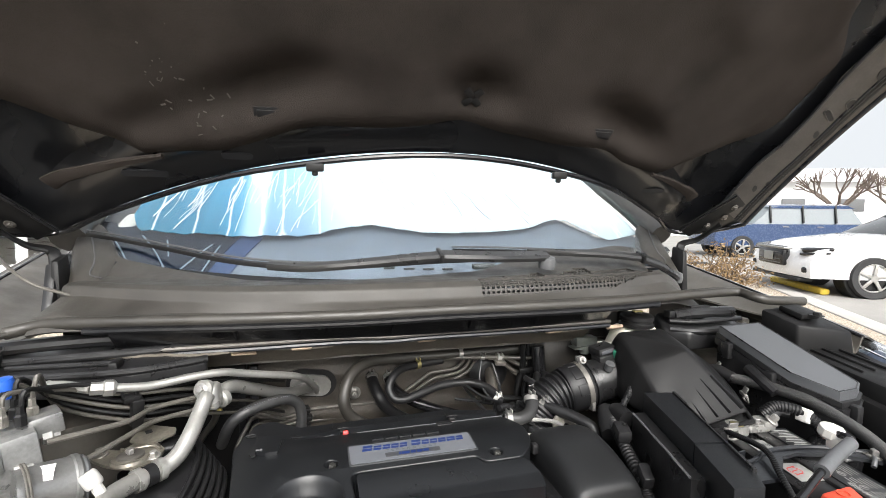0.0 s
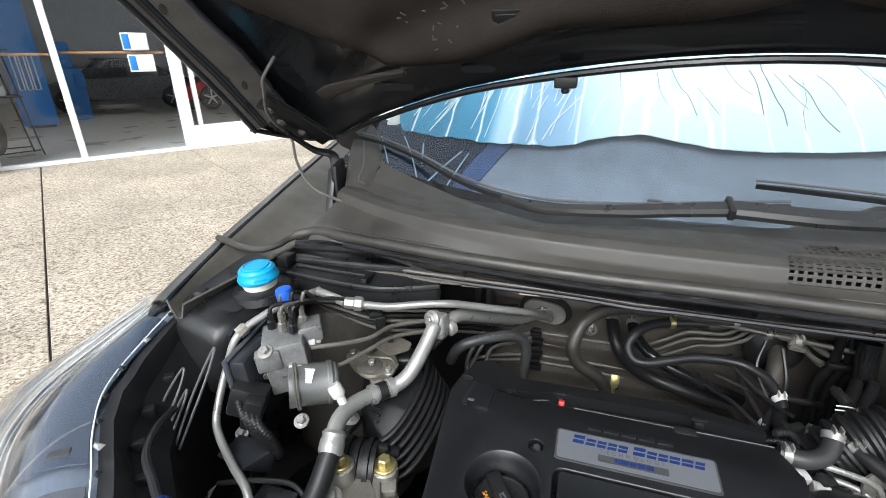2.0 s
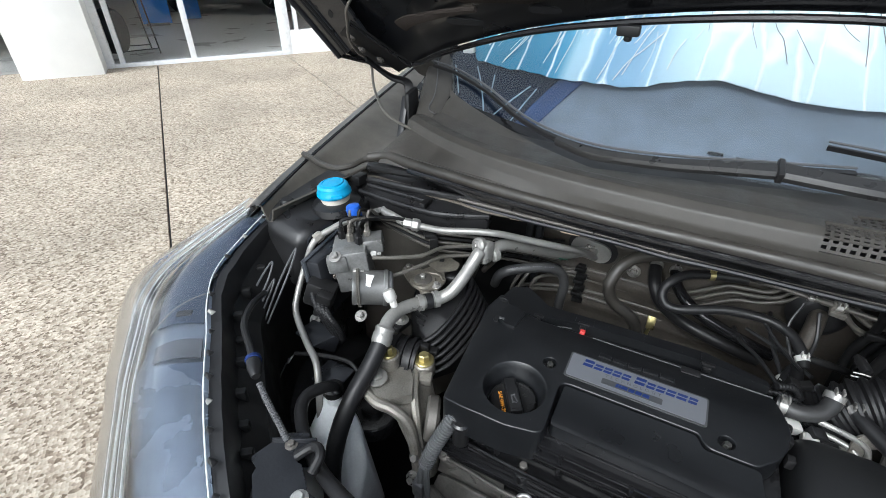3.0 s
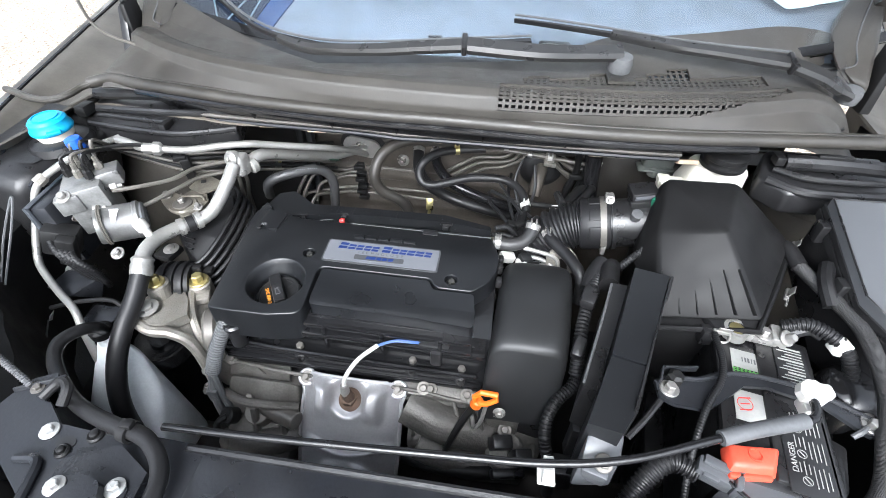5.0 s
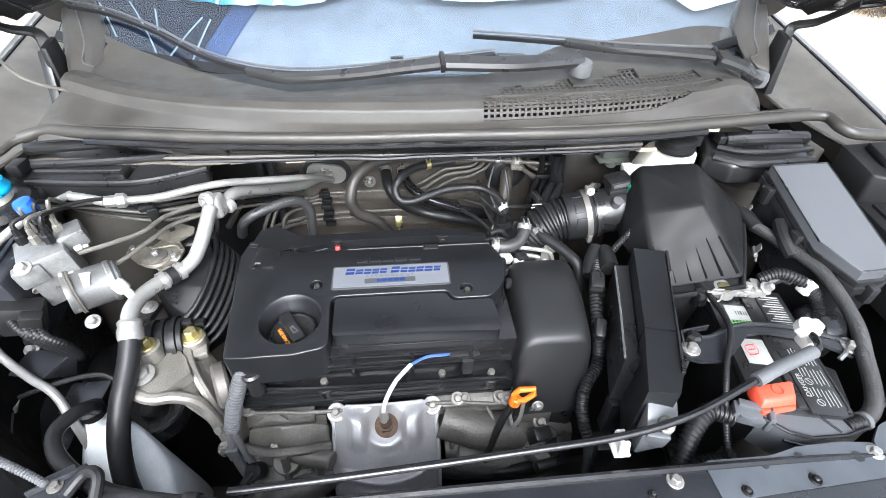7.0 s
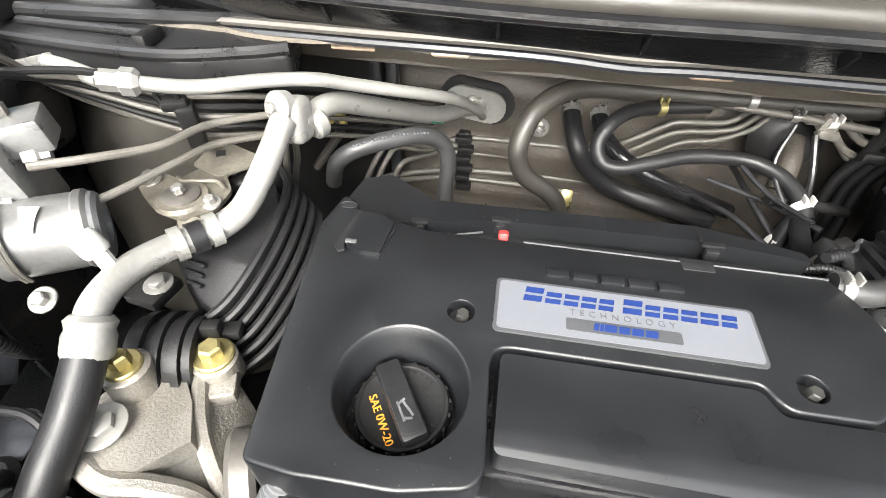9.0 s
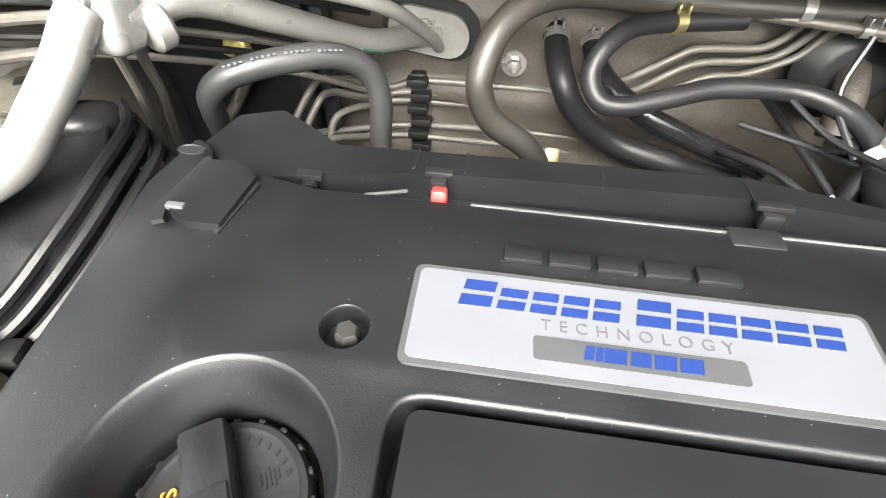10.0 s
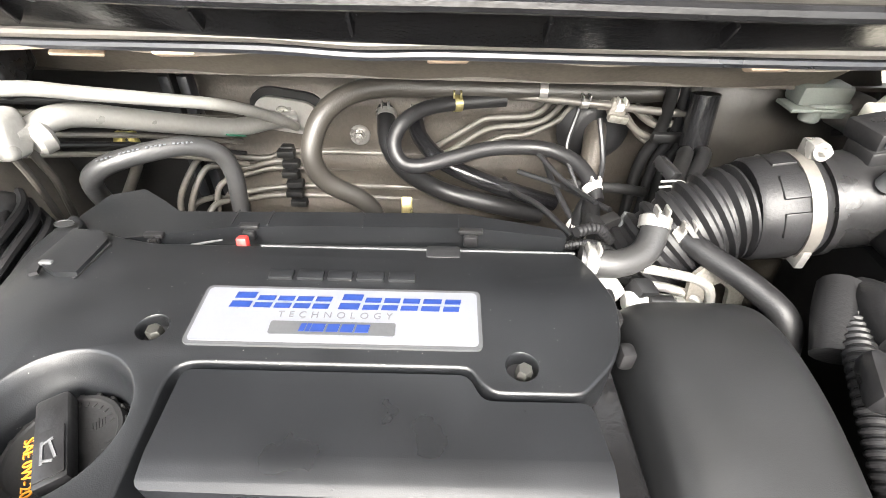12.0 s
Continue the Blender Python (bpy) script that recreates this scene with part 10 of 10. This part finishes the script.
solo("pipe_collar", merge(rbox((-0.190, 0.93, 0.926), (0.012, 0.010, 0.016), 0.003, (0, 20, 0)), rbox((-0.174, 0.93, 0.925), (0.009, 0.010, 0.020), 0.003, (0, -10, 0)), rbox((-0.182, 0.932, 0.930), (0.022, 0.010, 0.005), 0.001)), YELLOW, "pale yellow pipe collar under the refrigerant pipe", "collar")
stub = solo("drain_stub", tube([(-0.180, 0.935, 0.925), (-0.184, 0.94, 0.90), (-0.203, 0.95, 0.871), (-0.231, 0.95, 0.831)], 0.0065, 12, 6), LINEM, "grey pipe stub below the yellow collar", "pipe")
green = solo("pipe_tape", moved(rbox((0, 0, 0), (0.006, 0.0012, 0.026), 0.0004), axis_frame((-0.0485, 0.9285, 0.9345), (-0.47, -0.76, 0.42))), GREEN, "strip of green tape on the refrigerant pipe", "tape")
# clutter of fittings between bellows and engine cover
fit = thing("vacuum_fittings", (0.38, 0.79, 0.85), "cluster of black and white vacuum fittings and hoses", "fittings")
for pts, r, m in ((((0.335, 0.815, 0.80), (0.34, 0.82, 0.85), (0.35, 0.835, 0.90), (0.358, 0.84, 0.915)), 0.009, RUBBER), (((0.356, 0.835, 0.912), (0.352, 0.80, 0.905), (0.352, 0.765, 0.915), (0.358, 0.735, 0.935)), 0.0095, RUBBER), (((0.33, 0.86, 0.92), (0.365, 0.865, 0.915), (0.40, 0.87, 0.91), (0.43, 0.88, 0.90)), 0.006, MATTE),
                  (((0.33, 0.745, 0.935), (0.36, 0.755, 0.925), (0.385, 0.76, 0.90)), 0.006, MATTE), (((0.34, 0.80, 0.86), (0.38, 0.80, 0.865), (0.42, 0.80, 0.86)), 0.008, MATTE), (((0.34, 0.82, 0.88), (0.31, 0.87, 0.885), (0.29, 0.92, 0.87), (0.285, 0.985, 0.85)), 0.0035, INK_SHADE), (((0.345, 0.83, 0.885), (0.33, 0.88, 0.90), (0.325, 0.93, 0.905), (0.33, 0.99, 0.90)), 0.0035, INK_SHADE)):
    part("branch_hose", tube(pts, r, 12, 6), m, fit)
for c, s_, m in (((0.345, 0.832, 0.885), (0.016, 0.014, 0.012), WHITE), ((0.352, 0.81, 0.878), (0.02, 0.02, 0.016), MATTE), ((0.385, 0.765, 0.935), (0.02, 0.016, 0.03), DULL), ((0.40, 0.775, 0.955), (0.018, 0.014, 0.014), ZINC), ((0.342, 0.755, 0.925), (0.026, 0.014, 0.018), CAST), ((0.33, 0.688, 0.928), (0.025, 0.016, 0.016), WHITE), ((0.43, 0.80, 0.925), (0.03, 0.02, 0.012), BLACK), ((0.415, 0.82, 0.965), (0.012, 0.03, 0.012), BLACK), ((0.36, 0.69, 0.926), (0.02, 0.017, 0.017), INK_SHADE)):
    part("fitting", rbox(c, s_, 0.003, (10, 15, 20)), m, fit)
part("cable", tube([(0.305, 0.715, 0.965), (0.325, 0.725, 0.962), (0.34, 0.73, 0.945)], 0.005, 10, 7, 0.004, 0.14), RUBBER, fit)
egr = thing("valve_body", (0.40, 0.67, 0.88), "dull cast metal valve body beside the resonator", "valve")
part("casting", merge(rbox((0.405, 0.682, 0.905), (0.05, 0.02, 0.03), 0.008, (0, 10, -10)), cyl((0.42, 0.665, 0.905), (0, -0.6, 0.8), 0.012, 0.02)), CAST, egr)
dk = thing("steering_boot", (0.39, 0.96, 0.94), "dull brown column boot on the firewall", "boot")
part("ring", moved(lathe([(0.045, 0), (0.047, 0.006), (0.032, 0.02), (0.024, 0.022)], (0, 0, 0), n=28), axis_frame((0.39, 0.99, 0.93), (0, -1, 0.1))), RUBBER, dk)
part("stem", tube([(0.39, 0.975, 0.935), (0.385, 0.95, 0.92), (0.38, 0.93, 0.89)], 0.014, 12), WALLM, dk)
BOOST = mat("booster_paint", (0.018, 0.017, 0.016), 0.4, 0.2, var=0.3, scale=30, dust=(0.09, 0.08, 0.066), dust_amount=0.35, dust_scale=18)
drain = thing("drain_hose", (0.455, 0.95, 0.80), "group of upright black hoses against the firewall", "hose")
for k, (x, rr) in enumerate(((0.452, 0.007), (0.470, 0.006), (0.486, 0.008))):
    part("hose", tube([(x, 0.935 + 0.01 * k, 1.005), (x + 0.004, 0.94, 0.95), (x - 0.006, 0.945, 0.90), (x - 0.012, 0.93, 0.84), (x - 0.015, 0.92, 0.78)], rr, 12, 6), MATTE if k != 1 else RUBBER, drain)
part("clip", rbox((0.468, 0.930, 0.945), (0.05, 0.010, 0.012), 0.003), MATTE, drain)
part("white_cable", tube([(0.497, 0.925, 0.985), (0.493, 0.928, 0.95), (0.488, 0.925, 0.91)], 0.0022, 6), WHITE, drain, "thin white cable")
mc = thing("brake_cylinder", (0.62, 0.90, 0.95), "dusty metal brake master cylinder with a sensor arm", "cylinder")
part("cylinder", lathe([(0.018, 0), (0.02, 0.02), (0.02, 0.09), (0.014, 0.10)], (0.64, 0.98, 0.985), (-0.1, -0.98, 0.1), 24), DULL, mc)
part("booster", lathe([(0.118, 0), (0.122, 0.02), (0.121, 0.026), (0.116, 0.032), (0.114, 0.05), (0.095, 0.068), (0.06, 0.076), (0.03, 0.085)], (0.595, 1.0, 0.948), (0, -1, 0.05), 48), BOOST, mc, "round dusty grey brake booster")
part("bracket", merge(tube([(0.574, 0.93, 0.924), (0.590, 0.93, 0.944), (0.621, 0.93, 0.957), (0.66, 0.93, 0.962)], 0.010, 10, 6), cyl((0.574, 0.925, 0.922), (0, -0.9, 0.4), 0.013, 0.010, 0.002, 18)), MATTE, mc)
part("bolt", bolt_bm((0.574, 0.915, 0.927), (0, -0.9, 0.4), 0.0065, 0.009), ZINC, mc)

# ---- small hoses, plugs and brackets behind the cover's far end ----
riser = thing("riser_hose", (0.41, 0.82, 0.95), "pair of thin black hoses rising behind the elbow hose", "hose")
part("hose", tube([(0.466, 0.89, 0.945), (0.456, 0.87, 0.954), (0.433, 0.83, 0.953), (0.408, 0.79, 0.954), (0.392, 0.765, 0.952), (0.377, 0.74, 0.949)], 0.0082, 12, 6), MATTE, riser)
part("hose", tube([(0.484, 0.89, 0.946), (0.476, 0.87, 0.953), (0.450, 0.83, 0.947), (0.426, 0.79, 0.948), (0.411, 0.765, 0.943), (0.399, 0.74, 0.940)], 0.0080, 12, 6), RUBBER, riser)
part("wire_clip", merge(tube([(0.401, 0.797, 0.964), (0.418, 0.795, 0.966), (0.436, 0.793, 0.960)], 0.0013, 6), tube([(0.397, 0.789, 0.963), (0.414, 0.787, 0.965), (0.432, 0.785, 0.959)], 0.0013, 6)), ZINC, riser, "thin bright wire clip")
eye = thing("lifting_eye", (0.415, 0.69, 0.925), "pale pressed-steel lifting eye behind the intake box", "bracket")
part("plate", moved(plate(round_poly([(-0.026, -0.024), (-0.026, 0.012), (-0.014, 0.024), (0.010, 0.024), (0.026, 0.006), (0.026, -0.024), (0.012, -0.024), (0.010, -0.002), (0.0, 0.006), (-0.010, 0.0), (-0.010, -0.024)], 0.003, 2), Matrix.Identity(4), 0.004, 0.0008), pose(0.420, 0.694, 0.930, 78, 0, 8)), CAST, eye)
part("pipe", tube([(0.355, 0.692, 0.949), (0.378, 0.690, 0.946), (0.400, 0.690, 0.940), (0.412, 0.688, 0.932), (0.416, 0.684, 0.918)], 0.0038, 10), ALU, eye, "thin bright metal pipe")
plug = thing("wire_plug", (0.36, 0.68, 0.92), "small white and black wire plug", "connector")
part("socket", cyl((0.345, 0.683, 0.921), (1, 0, 0), 0.0085, 0.018, 0.002, 14), WHITE, plug, "off-white plug socket")
part("sleeve", cyl((0.363, 0.683, 0.921), (1, 0, -0.02), 0.0072, 0.022, 0.002, 14), BLACK, plug)
part("nipple", cyl((0.385, 0.683, 0.9205), (1, 0, -0.02), 0.0055, 0.008, 0.001, 12), ZINC, plug)
junk = thing("sensor_lead", (0.34, 0.76, 0.94), "black ribbed sensor lead with small plugs", "cable")
part("sleeve", tube([(0.300, 0.725, 0.942), (0.318, 0.722, 0.948), (0.334, 0.722, 0.944), (0.346, 0.726, 0.934)], 0.0042, 10, 6, 0.0025, 0.12), RUBBER, junk)
part("plug", merge(rbox((0.331, 0.752, 0.946), (0.014, 0.014, 0.014), 0.002, (0, 20, 10)), rbox((0.348, 0.760, 0.943), (0.018, 0.012, 0.012), 0.002, (0, -15, 20))), MATTE, junk)
part("plug", rbox((0.364, 0.758, 0.944), (0.014, 0.010, 0.018), 0.002, (0, 12, -10)), GREY, junk)
for k, (a, b, c) in enumerate((((0.302, 0.90, 0.94), (0.33, 0.86, 0.925), (0.352, 0.81, 0.93)), ((0.29, 0.92, 0.90), (0.335, 0.88, 0.905), (0.372, 0.82, 0.915)), ((0.345, 0.91, 0.985), (0.335, 0.89, 0.945), (0.347, 0.85, 0.915)), ((0.37, 0.91, 0.975), (0.375, 0.88, 0.935), (0.36, 0.84, 0.91)))):
    part("wire", tube([a, b, c], 0.0026 + 0.0006 * (k % 2), 8, 6), INK_SHADE, junk)
vb = thing("clutch_valve_housing", (0.60, 0.90, 0.99), "grey-green plastic valve housing under the cowl edge", "housing")
part("body", merge(rbox((0.590, 0.905, 1.012), (0.055, 0.03, 0.022), 0.006), rbox((0.612, 0.90, 0.998), (0.05, 0.028, 0.016), 0.004), cyl((0.585, 0.895, 0.985), (0, 0, 1), 0.010, 0.02, 0.002, 16)), VALVEG, vb)
part("flange", rbox((0.597, 0.898, 1.0), (0.085, 0.03, 0.004), 0.001), VALVEG, vb)

# ---- concrete slabs round the car, with open joints ----
slab_mesh = bpy.data.meshes.new("slab")
sb = rbox((0, 0, 0), (1.938, 4.06, 0.014), 0.004, (0, 0, 0), 1)
sb.to_mesh(slab_mesh)
sb.free()
slab_mesh.materials.append(AGG)
for i in range(-4, 7):
    for j in range(3):
        s_ob = new("slab", slab_mesh)
        s_ob.parent = pavement
        s_ob.matrix_basis = SHOP @ Matrix.Translation((0.49 + 1.95 * i, -2.05 - 4.075 * j, -0.001 + 0.001 * ((i * 7 + j) % 3)))
